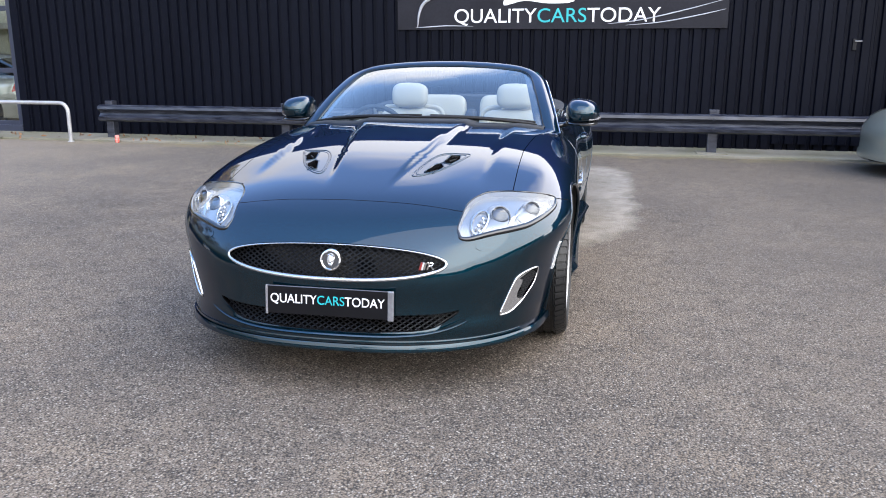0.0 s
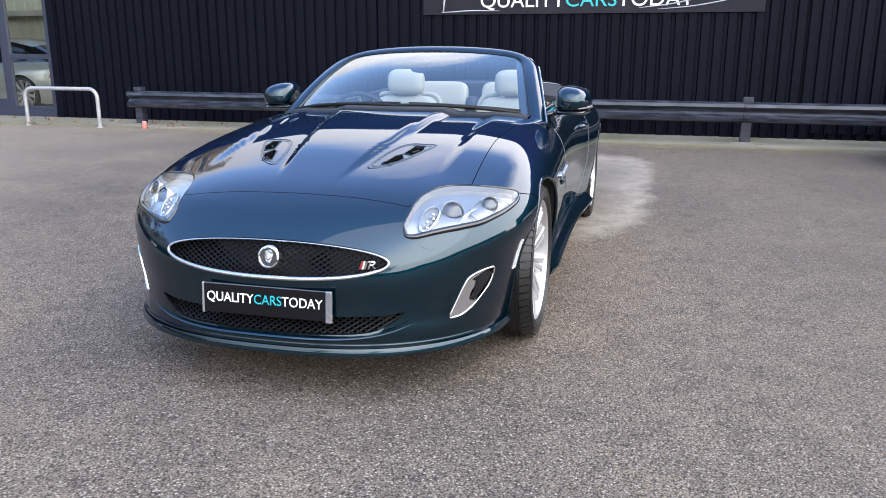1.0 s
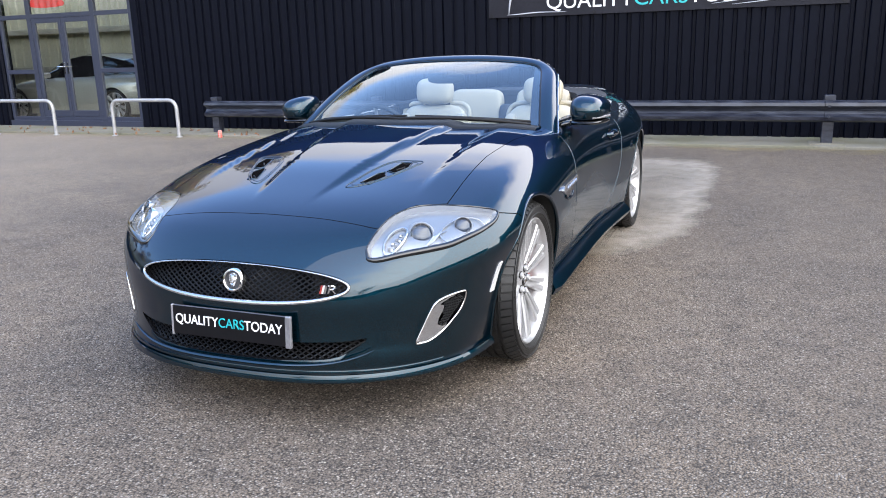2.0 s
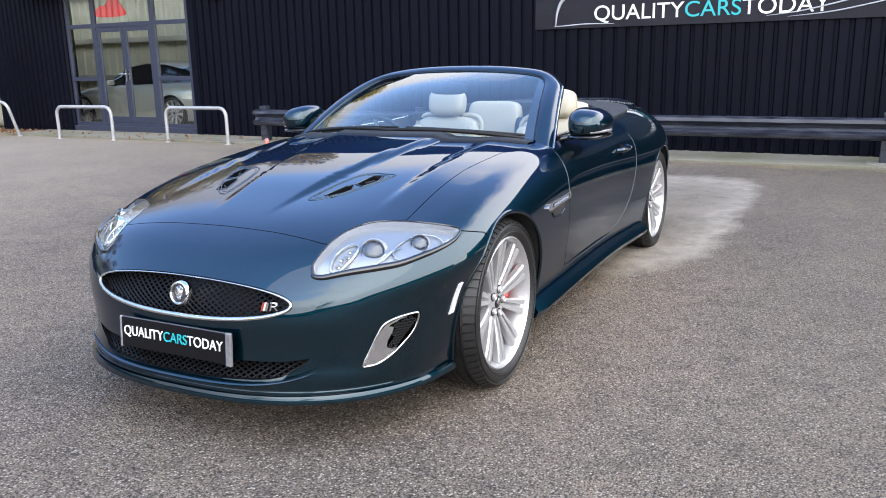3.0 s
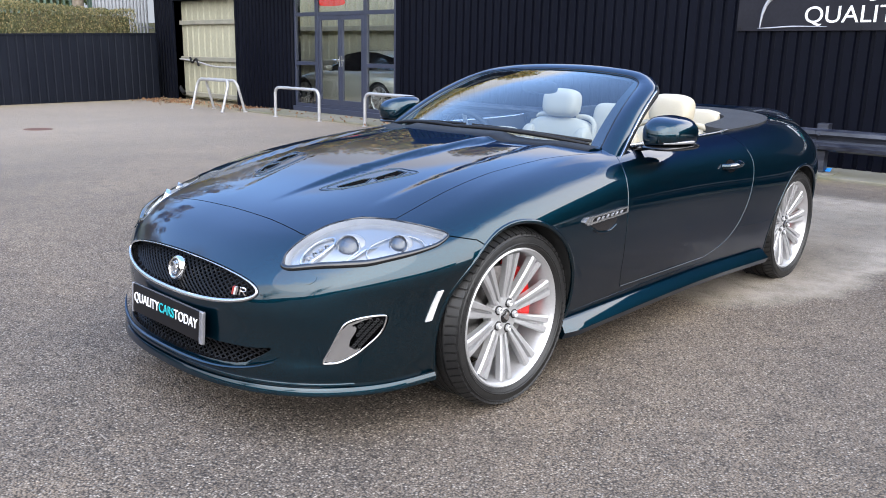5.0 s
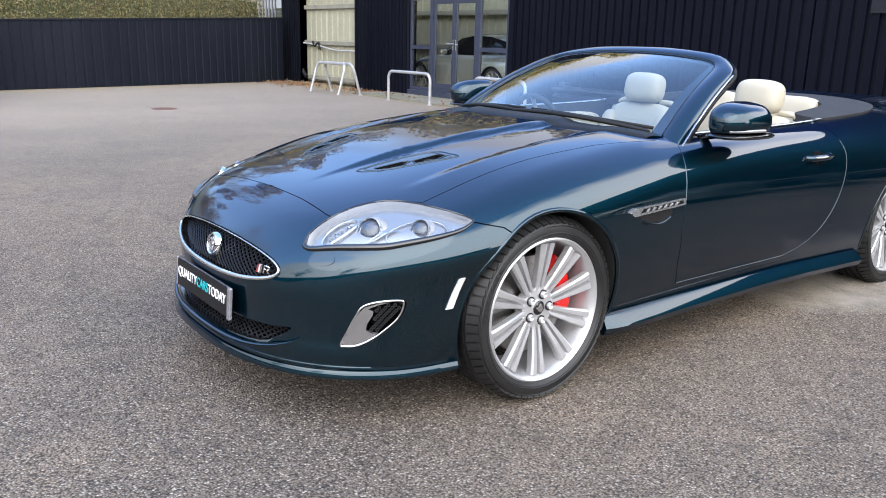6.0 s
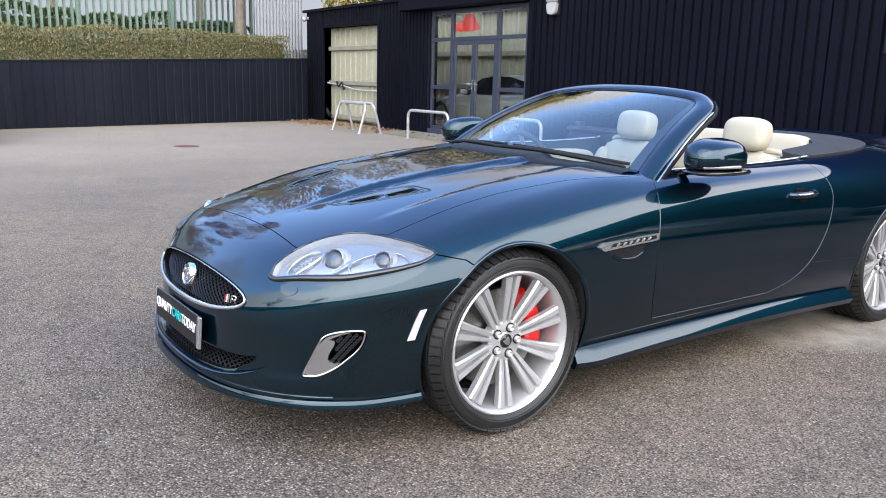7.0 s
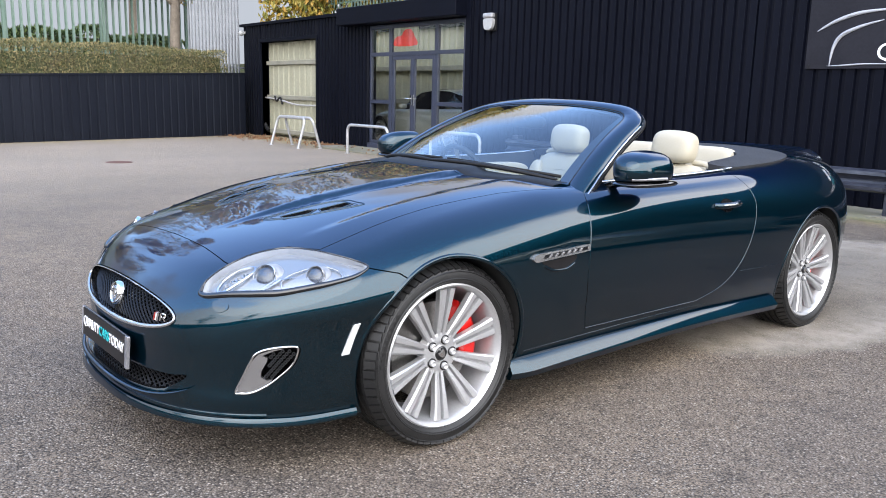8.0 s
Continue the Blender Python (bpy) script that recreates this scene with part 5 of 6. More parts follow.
lip_sweep(0.178, 0.026, 0.030, GREEN_PAINT, "front_lip", 69)
lip_sweep(0.212, 0.007, 0.010, GREEN_PAINT, "lip_groove", 50)

plate = part("plate", a_box(-0.250, 0.256, -0.009, 0.0, -0.056, 0.056, bevel=0.003), PLATE_RIM, car, "clear plastic plate surround", at=pose(0, nose_at(0.0, 0.366) - 0.011, 0.366, -4))
part("plate_face", a_box(-0.246, 0.240, -0.013, -0.0092, -0.0535, 0.0535), PLATE_BLACK, plate, "black dealer plate")
part("plate_holder", a_box(-0.16, 0.16, 0.0005, 0.03, -0.04, 0.04), DARK_TRIM, plate)
text_row([("QUALITY", WHITE_PRINT), ("CARS", TEAL_PRINT), ("TODAY", WHITE_PRINT)], 0.462, 0.042, pose(-0.002, -0.0135, 0.004), plate)
for x, w in ((-0.250, 0.005), (0.252, 0.012)):
    part("plate_end", a_box(x - w, x + w, -0.016, -0.002, -0.060, 0.058, bevel=0.004), CLEAR_EDGE, plate, "bright clear plastic end")
badge = part("badge", lathe(bmesh.new(), [(0.0325, 0.004), (0.0335, 0.010), (0.0365, 0.013), (0.0410, 0.012), (0.0445, 0.006), (0.0455, -0.01)], Matrix.Rotation(radians(-90), 4, "Z"), 40), CHROME, car, "round chrome badge", smooth=30, at=pose(0, nose_at(0.0, 0.522) + 0.012, 0.522, -12))
part("disc", lathe(bmesh.new(), [(0.0, 0.006), (0.034, 0.005), (0.034, -0.01)], Matrix.Rotation(radians(-90), 4, "Z"), 32), MESH_GREY, badge, "dark grey disc", smooth=30)
bm = pillow(bmesh.new(), (0, -0.005, 0.001), (0.021, 0.008, 0.026), 0.8, nu=24, nv=14)
for v in bm.verts:
    v.co.x *= 0.75 + 12 * v.co.z
    v.co.y += 0.0030 * math.sin(v.co.z * 420) * math.cos(v.co.x * 260)
part("relief", bm, SATIN, badge, "silver relief shield", smooth=30)
emblem = thing("emblem", pose(0.375, nose_at(0.375, 0.512) + 0.004, 0.512, 0, 0, 22) @ Matrix.Diagonal((0.82, 0.82, 0.82, 1)))
emblem.parent = car
tagged(emblem, "slanted chrome emblem with red and pale stripes")
for x, w, mat, label in ((-0.034, 0.008, RED_PRINT, "red stripe"), (-0.0245, 0.008, WHITE_LENS, "pale stripe"), (-0.016, 0.010, CHROME, "chrome upright"), (0.002, 0.007, CHROME, "chrome bow")):
    part("stripe", prism(bmesh.new(), [(x - 0.004, -0.017), (x + w - 0.004, -0.017), (x + w + 0.006, 0.017), (x + 0.006, 0.017)], "y", -0.008, 0.004), mat, emblem, label)
bow = rounded([(0.004, 0.0, 0.014), (0.026, 0.0, 0.013), (0.030, 0.0, 0.006), (0.022, 0.0, -0.001), (0.008, 0.0, -0.002)], closed=False, steps=3)
part("bow", tube(bmesh.new(), bow, 0.0034, 6), CHROME, emblem, smooth=50)
part("leg", prism(bmesh.new(), [(0.014, 0.0), (0.021, 0.0), (0.034, -0.017), (0.026, -0.017)], "y", -0.006, 0.002), CHROME, emblem)

# ---- lamps, fog surrounds, washers, markers, side vents on both flanks ----
for s in (1, -1):
    lamp = thing("headlamp")
    lamp.parent = car
    tagged(lamp, "clear-lensed headlamp with chrome projectors")
    g = skin(flip(shrunk(LAMP, 0.985), s), "z", 0.50, 1.2, -0.001, LENS_GLASS, "lens", lamp)
    g.visible_shadow = False
    skin(flip(shrunk(LAMP, 0.995), s), "z", 0.50, 1.2, -0.025, LAMP_SILVER, "bezel", lamp, "silver reflector bowl")
    bm = bmesh.new()
    rings = [[bm.verts.new(v) for v in on_top(shrunk(LAMP, f), s, -d)] for f, d in ((0.975, 0.004), (0.95, 0.012), (0.93, 0.026))]
    for r0, r1 in zip(rings, rings[1:]):
        for k in range(len(r0)):
            bm.faces.new((r0[k], r0[(k + 1) % len(r0)], r1[(k + 1) % len(r0)], r1[k]))
    bmesh.ops.recalc_face_normals(bm, faces=bm.faces)
    part("inner_wall", bm, LAMP_GREY, lamp, "grey inner wall", smooth=60)
    edge = on_top(shrunk(LAMP, 0.988), s, -0.002)
    part("seal", tube(bmesh.new(), edge, 0.0036, 6, closed=True), GLOSS_BLACK, lamp, smooth=60)
    low = on_top(shrunk(LAMP, 0.985)[33:] + shrunk(LAMP, 0.985)[:4], s, -0.002)
    part("gasket", tube(bmesh.new(), low, [0.004 + 0.009 * math.sin(math.pi * (k + 0.5) / len(low)) for k in range(len(low))], 8), GLOSS_BLACK, lamp, "thick black lower gasket", smooth=60)
    for x, y, r, deep, glass in ((0.622, -0.598, 0.043, 0.026, LAMP_DARK), (0.738, -0.474, 0.033, 0.022, LAMP_DARK)):
        z = top_at(s * x, y) - deep
        aim = Matrix.Translation((s * x, y, z)) @ Vector((s * 0.42, -0.80, 0.42)).to_track_quat("X", "Z").to_matrix().to_4x4()
        proj = part("projector", lathe(bmesh.new(), [(r * 0.86, -0.04), (r * 0.98, -0.02), (r, 0.006), (r * 0.96, 0.010), (r * 0.90, 0.006), (r * 0.84, -0.008)], aim, 40), CHROME if r > 0.04 else SATIN, lamp, "bright projector ring", smooth=40)
        part("collar", lathe(bmesh.new(), [(r * 0.99, -0.012), (r * 1.22, -0.020), (r * 1.30, -0.035)], aim, 36), LAMP_GREY, proj, "grey collar", smooth=40)
        bm = bmesh.new()
        bmesh.ops.create_uvsphere(bm, u_segments=28, v_segments=16, radius=r * 0.86, matrix=aim @ Matrix.Diagonal((0.45, 1, 1, 1)))
        part("bulb_lens", bm, glass, proj, "glass projector lens", smooth=60)
    # indicator pod: a raised rim round a few faceted cells
    pod = rounded([(0.520, -0.700), (0.525, -0.645), (0.550, -0.605), (0.575, -0.615), (0.578, -0.665), (0.560, -0.715), (0.535, -0.728)], steps=3)
    cells = part("indicator", tube(bmesh.new(), [(s * x, y, top_at(s * x, y) - 0.020) for x, y in pod], 0.0055, 6, closed=True), SATIN, lamp, "indicator pod with faceted cells", smooth=60)
    for k in range(4):
        for j in range(2):
            x, y = 0.540 + 0.006 * k + 0.013 * j, -0.700 + 0.021 * k - 0.002 * j
            bm = pillow(bmesh.new(), (s * x, y, top_at(s * x, y) - 0.027), (0.0055, 0.0085, 0.006), 0.35, nu=8, nv=4)
            part("cell", bm, CHROME if (k + j) % 2 else LAMP_GREY, cells)
    # second pod's rim and the glittering divider between the two
    pod = rounded([(0.682, -0.565), (0.690, -0.500), (0.715, -0.440), (0.765, -0.405), (0.800, -0.410), (0.795, -0.460), (0.760, -0.530), (0.715, -0.580)], steps=3)
    part("pod_rim", tube(bmesh.new(), [(s * x, y, top_at(s * x, y) - 0.021) for x, y in pod], 0.0035, 6, closed=True), SATIN, lamp, smooth=60)
    for k in range(3):
        x, y = 0.655 + 0.007 * k, -0.640 + 0.012 * k
        x1, y1 = 0.682 + 0.006 * k, -0.548 + 0.010 * k
        line = [(s * x, y, top_at(s * x, y) - 0.024), (s * (x + x1) / 2, (y + y1) / 2, top_at(s * (x + x1) / 2, (y + y1) / 2) - 0.016 - 0.003 * (k % 2)), (s * x1, y1, top_at(s * x1, y1) - 0.026)]
        part("divider", tube(bmesh.new(), line, [0.002, 0.0045, 0.0015], 4, flat=0.6), SATIN, lamp)
    deep = rounded([(0.528, -0.60), (0.548, -0.52), (0.60, -0.47), (0.672, -0.430), (0.70, -0.445), (0.655, -0.505), (0.612, -0.555), (0.565, -0.640)], steps=3)
    skin(flip(deep, s), "z", 0.5, 1.2, -0.028, LAMP_DARK, "upper_bowl", lamp, "grey upper bowl round the projector")
    teeth = part("light_strip", tube(bmesh.new(), [(s * x, y, top_at(s * x, y) - 0.017) for x, y in shrunk(LAMP, 0.88)[37:60]], 0.005, 6), SATIN, lamp, "row of small daylight lamps", smooth=60)
    for x, y in shrunk(LAMP, 0.885)[38:59]:
        part("diode", pillow(bmesh.new(), (s * x, y, top_at(s * x, y) - 0.013), (0.005, 0.005, 0.004), 0.5, nu=8, nv=4), WHITE_LENS, teeth)

    fog = thing("fog_surround")
    fog.parent = car
    tagged(fog, "chrome surround with a black mesh vent")
    chrome = fog_face([(0.04, 0.06), (0.18, 0.36), (0.36, 0.70), (0.48, 0.85), (0.70, 0.95), (0.84, 0.965), (0.70, 0.915), (0.52, 0.815), (0.595, 0.77), (0.575, 0.69), (0.47, 0.50), (0.44, 0.37), (0.52, 0.30), (0.60, 0.325), (0.50, 0.20), (0.29, 0.065), (0.12, 0.035)])
    skin(flip(chrome, s), "y", -1.3, -0.3, 0.001, SATIN, "chrome_plate", fog, thick=0.012)
    rim = [(s * x, nose_at(s * x, z) - 0.002, z) for x, z in grown(FOG, -0.003)]
    part("rim", tube(bmesh.new(), rim, 0.0038, 8, closed=True), CHROME, fog, smooth=60)
    bm = bmesh.new()
    inside = within(FOG_MESH)
    for i in range(14):
        for j in range(16):
            x, z = 0.684 + 0.0115 * i + (0.0058 if j % 2 else 0), 0.33 + 0.010 * j
            if inside(x, z):
                y = nose_at(s * x, z) + 0.010
                m = Matrix.Translation((s * x, y, z)) @ Matrix.Rotation(radians(35 * s), 4, "Z") @ Matrix.Rotation(radians(90), 4, "Z")
                lathe(bm, [(0.0062, -0.003), (0.0062, 0.004), (0.0044, 0.004), (0.0044, -0.003)], m, 6, close=True)
    part("mesh_vent", bm, MESH_GREY, fog, "black honeycomb mesh")

    skin(flip(rounded([(0.585 + 0.036 * math.cos(a), 0.577 + 0.019 * math.sin(a)) for a in np.linspace(0, 6.2832, 12, endpoint=False)], steps=2), s), "y", -1.3, -0.3, 0.002, GREEN_PAINT, "washer_cover", car, thick=0.004)
    skin([(-0.427, 0.414), (-0.401, 0.416), (-0.374, 0.525), (-0.396, 0.521)], "x", 0.5 * s, 1.3 * s, 0.005, WHITE_LENS, "side_marker", car, "white side reflector", thick=0.006)

    vent = thing("wing_vent")
    vent.parent = car
    tagged(vent, "chrome side vent blade on the wing")
    blade = rounded([(0.383, 0.668), (0.400, 0.654), (0.445, 0.655), (0.58, 0.661), (0.718, 0.667), (0.724, 0.680), (0.718, 0.694), (0.58, 0.690), (0.45, 0.686), (0.402, 0.682)], steps=3)
    skin(blade, "x", 0.5 * s, 1.3 * s, 0.012, SATIN, "vent_blade", vent, "bright satin blade", thick=0.014)
    skin([(0.435, 0.664), (0.58, 0.669), (0.708, 0.674), (0.708, 0.687), (0.58, 0.683), (0.450, 0.679)], "x", 0.5 * s, 1.3 * s, 0.0128, GLOSS_BLACK, "vent_inlay", vent, "dark inlay")
    skin(rounded([(0.44, 0.650), (0.52, 0.652), (0.645, 0.657), (0.635, 0.630), (0.59, 0.612), (0.50, 0.618)], steps=3), "x", 0.5 * s, 1.3 * s, 0.0015, GLOSS_BLACK, "vent_opening", vent)
    pts = [(s * (side_at(y, z) + 0.003), y, z) for y, z in ((0.455, 0.634), (0.50, 0.613), (0.58, 0.607), (0.635, 0.626))]
    part("vent_lip", tube(bmesh.new(), rounded(pts, closed=False), 0.006, 8), GREEN_PAINT, vent, smooth=60)
    for k in range(6):
        y, z = 0.468 + 0.037 * k, 0.6665 + 0.0015 * k
        x = s * (side_at(y, 0.675) + 0.0125)
        part("letter_bar", prism(bmesh.new(), [(y, z), (y + 0.009, z), (y + 0.022, z + 0.012), (y + 0.013, z + 0.012)], "x", min(x, x + s * 0.004), max(x, x + s * 0.004)), SATIN, vent)
    line = [(s * (side_at(y, 0.435) - 0.0008), y, 0.434 + 0.005 * (y - 1.94)) for y in np.linspace(1.935, 2.36, 12)]
    part("quarter_seam", tube(bmesh.new(), line, 0.0022, 6), GREEN_PAINT, car, smooth=60)

    # sill skirt
    bm = bmesh.new()
    rows = []
    for y in np.linspace(0.315, 2.30, 40):
        w = side_at(y, 0.27)
        e = 0.02 * (1 - min(1, (y - 0.315) / 0.08)) if y < 0.4 else 0
        rows.append([bm.verts.new((s * (w + o), y, z)) for o, z in ((-0.05, 0.268), (0.003, 0.262), (0.012, 0.256), (0.048 - e, 0.222), (0.053 - e, 0.214), (0.040 - e, 0.186), (-0.06, 0.182))])
    for r0, r1 in zip(rows, rows[1:]):
        for k in range(6):
            bm.faces.new((r0[k], r0[k + 1], r1[k + 1], r1[k]))
    bm.faces.new(rows[0])
    bm.faces.new(rows[-1])
    bmesh.ops.recalc_face_normals(bm, faces=bm.faces)
    part("sill_skirt", bm, GREEN_PAINT, car, "dark green side skirt", smooth=30)

    line = [(s * (side_at(y, 0.290) - 0.001), y, 0.284 + 0.004 * math.sin(y)) for y in np.linspace(0.40, 1.75, 20)]
    part("sill_crease", tube(bmesh.new(), line, [0.0005 + 0.0032 * math.sin(math.pi * k / 19) for k in range(20)], 6), GREEN_PAINT, car, smooth=60)

    # bonnet vent: rim and louvre
    vb = thing("bonnet_vent")
    vb.parent = car
    tagged(vb, "body-coloured bonnet vent with a black slot")
    for outline, r, lift in ((SCOOP, 0.0034, -0.0005), (shrunk(SCOOP, 0.86), 0.0026, -0.0008), (shrunk(SLITS[0], 1.08), 0.0030, 0.0005), (shrunk(SLITS[1], 1.08), 0.0030, 0.0005)):
        edge = [(s * x, y, top_at(s * x, y) + lift) for x, y in outline]
        part("vent_rim", tube(bmesh.new(), edge, r, 8, closed=True), GREEN_PAINT, vb, smooth=60)
    for (x0, y0), (x1, y1) in (((0.272, -0.318), (0.300, -0.290)), ((0.328, -0.165), (0.352, -0.130))):
        line = [(s * x, y, top_at(s * x, y) - 0.006) for x, y in ((x0, y0), ((x0 + x1) / 2, (y0 + y1) / 2), (x1, y1))]
        part("louvre", tube(bmesh.new(), line, 0.004, 6), DARK_TRIM, vb, smooth=60)

# ---- windscreen and its frame ----
def glass_at(u, v):
    base = np.array([0.715 * u, 0.585 + 0.235 * abs(u)**2.2, 0.930 - 0.045 * u * u])
    top = np.array([0.560 * u, 1.375 + 0.035 * u * u, 1.248 - 0.042 * abs(u)**2.4])
    p = base + (top - base) * v
    return p + np.array([0, -0.020, 0.034]) * math.sin(math.pi * min(max(v, 0), 1)) * (1 - 0.35 * u * u)


def glass_normal(u, v):
    du = glass_at(u + 0.01, v) - glass_at(u - 0.01, v)
    dv = glass_at(u, v + 0.01) - glass_at(u, v - 0.01)
    n = np.cross(du, dv)
    return n / np.linalg.norm(n)


def glass_sheet(us, vs, lift, thick=0.0):
    bm = bmesh.new()
    for lf in ((lift, lift - thick) if thick else (lift,)):
        rows = [[bm.verts.new(Vector(glass_at(u, v) + glass_normal(u, v) * lf)) for u in us] for v in vs]
        for i in range(len(vs) - 1):
            for k in range(len(us) - 1):
                bm.faces.new((rows[i][k], rows[i][k + 1], rows[i + 1][k + 1], rows[i + 1][k]))
    bmesh.ops.recalc_face_normals(bm, faces=bm.faces)
    return bm


US = list(np.linspace(-1, 1, 41))
screen = part("windscreen", glass_sheet(US, list(np.linspace(-0.02, 1, 25)), 0.0), SCREEN_GLASS, car, "tinted curved windscreen", smooth=60)
screen.visible_shadow = False
for us, vs in ((US, [-0.03, 0.0, 0.035, 0.07]), (US, [0.955, 0.98, 1.0]), (list(np.linspace(-1, -0.90, 5)), list(np.linspace(-0.02, 1, 25))), (list(np.linspace(0.90, 1, 5)), list(np.linspace(-0.02, 1, 25)))):
    part("black_border", glass_sheet(us, vs, -0.004), GLOSS_BLACK, screen, smooth=60)

rail = [(-1.0, v, 0.0) for v in np.linspace(-0.06, 0.93, 18)] + [(u, 1.0, 1.0) for u in np.linspace(-0.93, 0.93, 29)] + [(1.0, v, 0.0) for v in np.linspace(0.93, -0.06, 18)]
n_rail = len(rail)
inner, outer, nrm = [], [], []
for u, v, is_top in rail:
    i = glass_at(u if is_top else u * 0.955, v)
    side = np.array([math.copysign(0.089, u), 0.062, -0.004])
    head = np.array([0.0, 0.130, 0.024])
    inner.append(i)
    outer.append(i + (head if is_top else side))
    nrm.append(glass_normal(u, min(max(v, 0), 1)))


def eased(seq):
    a = [np.array(p) for p in seq]
    for _ in range(3):
        a = [a[0]] + [(a[k - 1] + 2 * a[k] + a[k + 1]) / 4 for k in range(1, n_rail - 1)] + [a[-1]]
    return a


inner, outer, nrm = eased(inner), eased(outer), eased(nrm)
bm = bmesh.new()
rows = []
for i, o, n in zip(inner, outer, nrm):
    c = [i + n * 0.002, i + (o - i) * 0.12 + n * 0.012, i + (o - i) * 0.5 + n * 0.021, i + (o - i) * 0.88 + n * 0.012, o - n * 0.004, o - n * 0.03, i + (o - i) * 0.5 - n * 0.04, i - n * 0.028]
    rows.append([bm.verts.new(Vector(p)) for p in c])
for r0, r1 in zip(rows, rows[1:]):
    for k in range(8):
        bm.faces.new((r0[k], r0[(k + 1) % 8], r1[(k + 1) % 8], r1[k]))
bm.faces.new(rows[0])
bm.faces.new(rows[-1])
bmesh.ops.recalc_face_normals(bm, faces=bm.faces)
sf = part("windscreen_frame", bm, GREEN_PAINT, car, "dark green windscreen pillars and header", smooth=50)
seal = [o - n * 0.022 for o, n in zip(outer, nrm)]
part("frame_seal", tube(bmesh.new(), [tuple(p) for p in seal], 0.012, 8), DARK_TRIM, sf, "black rubber seal", smooth=60)
part("chrome_edge", tube(bmesh.new(), [tuple(i + (o - i) * 0.06 + n * 0.005) for i, o, n in zip(inner, outer, nrm)], 0.004, 6), DARK_TRIM, sf, smooth=60)

for span in (slice(0, 16), slice(n_rail - 16, n_rail)):
    part("pillar_trim", tube(bmesh.new(), [tuple(o + n * 0.001) for o, n in zip(outer[span], nrm[span])], 0.005, 6), SATIN, sf, "bright trim along the pillar", smooth=60)

# scuttle panel and wipers
for u0, u1 in ((-0.93, 0.02), (-0.06, 0.90)):
    us = np.linspace(u0, u1, 14)
    pts = [tuple(glass_at(u, 0.055 + 0.02 * math.sin(3.14 * k / 13)) + glass_normal(u, 0.06) * 0.022) for k, u in enumerate(us)]
    arm = part("wiper", tube(bmesh.new(), rounded(pts, closed=False, steps=2), [0.007 + 0.006 * math.sin(3.14 * k / 26)**0.5 if 0 < k < 26 else 0.006 for k in range(27)], 8, flat=0.8), DARK_TRIM, car, "black windscreen wiper", smooth=60)
    pts = [tuple(glass_at(u, 0.105) + glass_normal(u, 0.1) * 0.010) for u in us[2:]]
    part("wiper_blade", tube(bmesh.new(), pts, 0.008, 6), DARK_TRIM, arm, smooth=60)
bm = bmesh.new()
rows = []
for x in np.linspace(-0.69, 0.69, 41):
    y = 0.497 + 0.235 * (abs(x) / 0.715)**2.2
    rows.append([bm.verts.new((x, y + dy, top_at(x, y + dy) + dz)) for dy, dz in ((-0.004, -0.006), (0.008, 0.005), (0.04, 0.008), (0.085, 0.012), (0.12, 0.004))])
for r0, r1 in zip(rows, rows[1:]):
    for k in range(4):
        bm.faces.new((r0[k], r1[k], r1[k + 1], r0[k + 1]))
bmesh.ops.recalc_face_normals(bm, faces=bm.faces)
part("scuttle", bm, DARK_TRIM, car, "black plastic scuttle under the windscreen", smooth=50)

# ---- mirrors ----
for s in (1, -1):
    mr = thing("door_mirror")
    mr.parent = car
    tagged(mr, "dark green door mirror with a black base")
    m = Matrix.Translation((0.890 if s > 0 else -0.872, 1.118, 0.981)) @ Matrix.Rotation(radians(-4 * s), 4, "Z")
    bm = pillow(bmesh.new(), (s * 0.004, -0.03, 0.004), (0.096, 0.170, 0.081), 0.78, m, 36, 20)
    for v in bm.verts:
        q = m.inverted() @ v.co
        if q.y > 0.035:
            q.y = 0.035 + (q.y - 0.035) * 0.2
        if q.z < -0.038:
            q.z = -0.038 + (q.z + 0.038) * 0.3
        q.z *= 1 - 0.15 * (q.x * s / 0.09)
        v.co = m @ q
    part("mirror_cap", bm, GREEN_PAINT, mr, smooth=60)
    bm = pillow(bmesh.new(), (s * 0.0, 0.048, 0.0), (0.074, 0.006, 0.044), 0.6, m, 28, 12)
    part("mirror_glass", bm, CHROME, mr, "mirror glass", smooth=60)
    bm = pillow(bmesh.new(), (s * 0.0, -0.03, -0.053), (0.094, 0.168, 0.016), 0.72, m, 28, 10)
    part("mirror_base", bm, GLOSS_BLACK, mr, smooth=60)
    strip = [tuple(m @ Vector((s * x, y, -0.030 + 0.004 * x / 0.1))) for x, y in ((0.050, -0.175), (0.074, -0.140), (0.092, -0.082), (0.100, -0.010))]
    part("indicator", tube(bmesh.new(), rounded(strip, closed=False), 0.0075, 8), CLEAR_EDGE, mr, "pale indicator strip", smooth=60)
    foot = [(s * 0.715, 1.03, 0.900), (s * 0.76, 1.04, 0.912), (s * 0.81, 1.06, 0.922), (s * 0.87, 1.09, 0.935)]
    part("stalk", tube(bmesh.new(), rounded(foot, closed=False), 0.026, 10, flat=0.6), GLOSS_BLACK, mr, smooth=60)

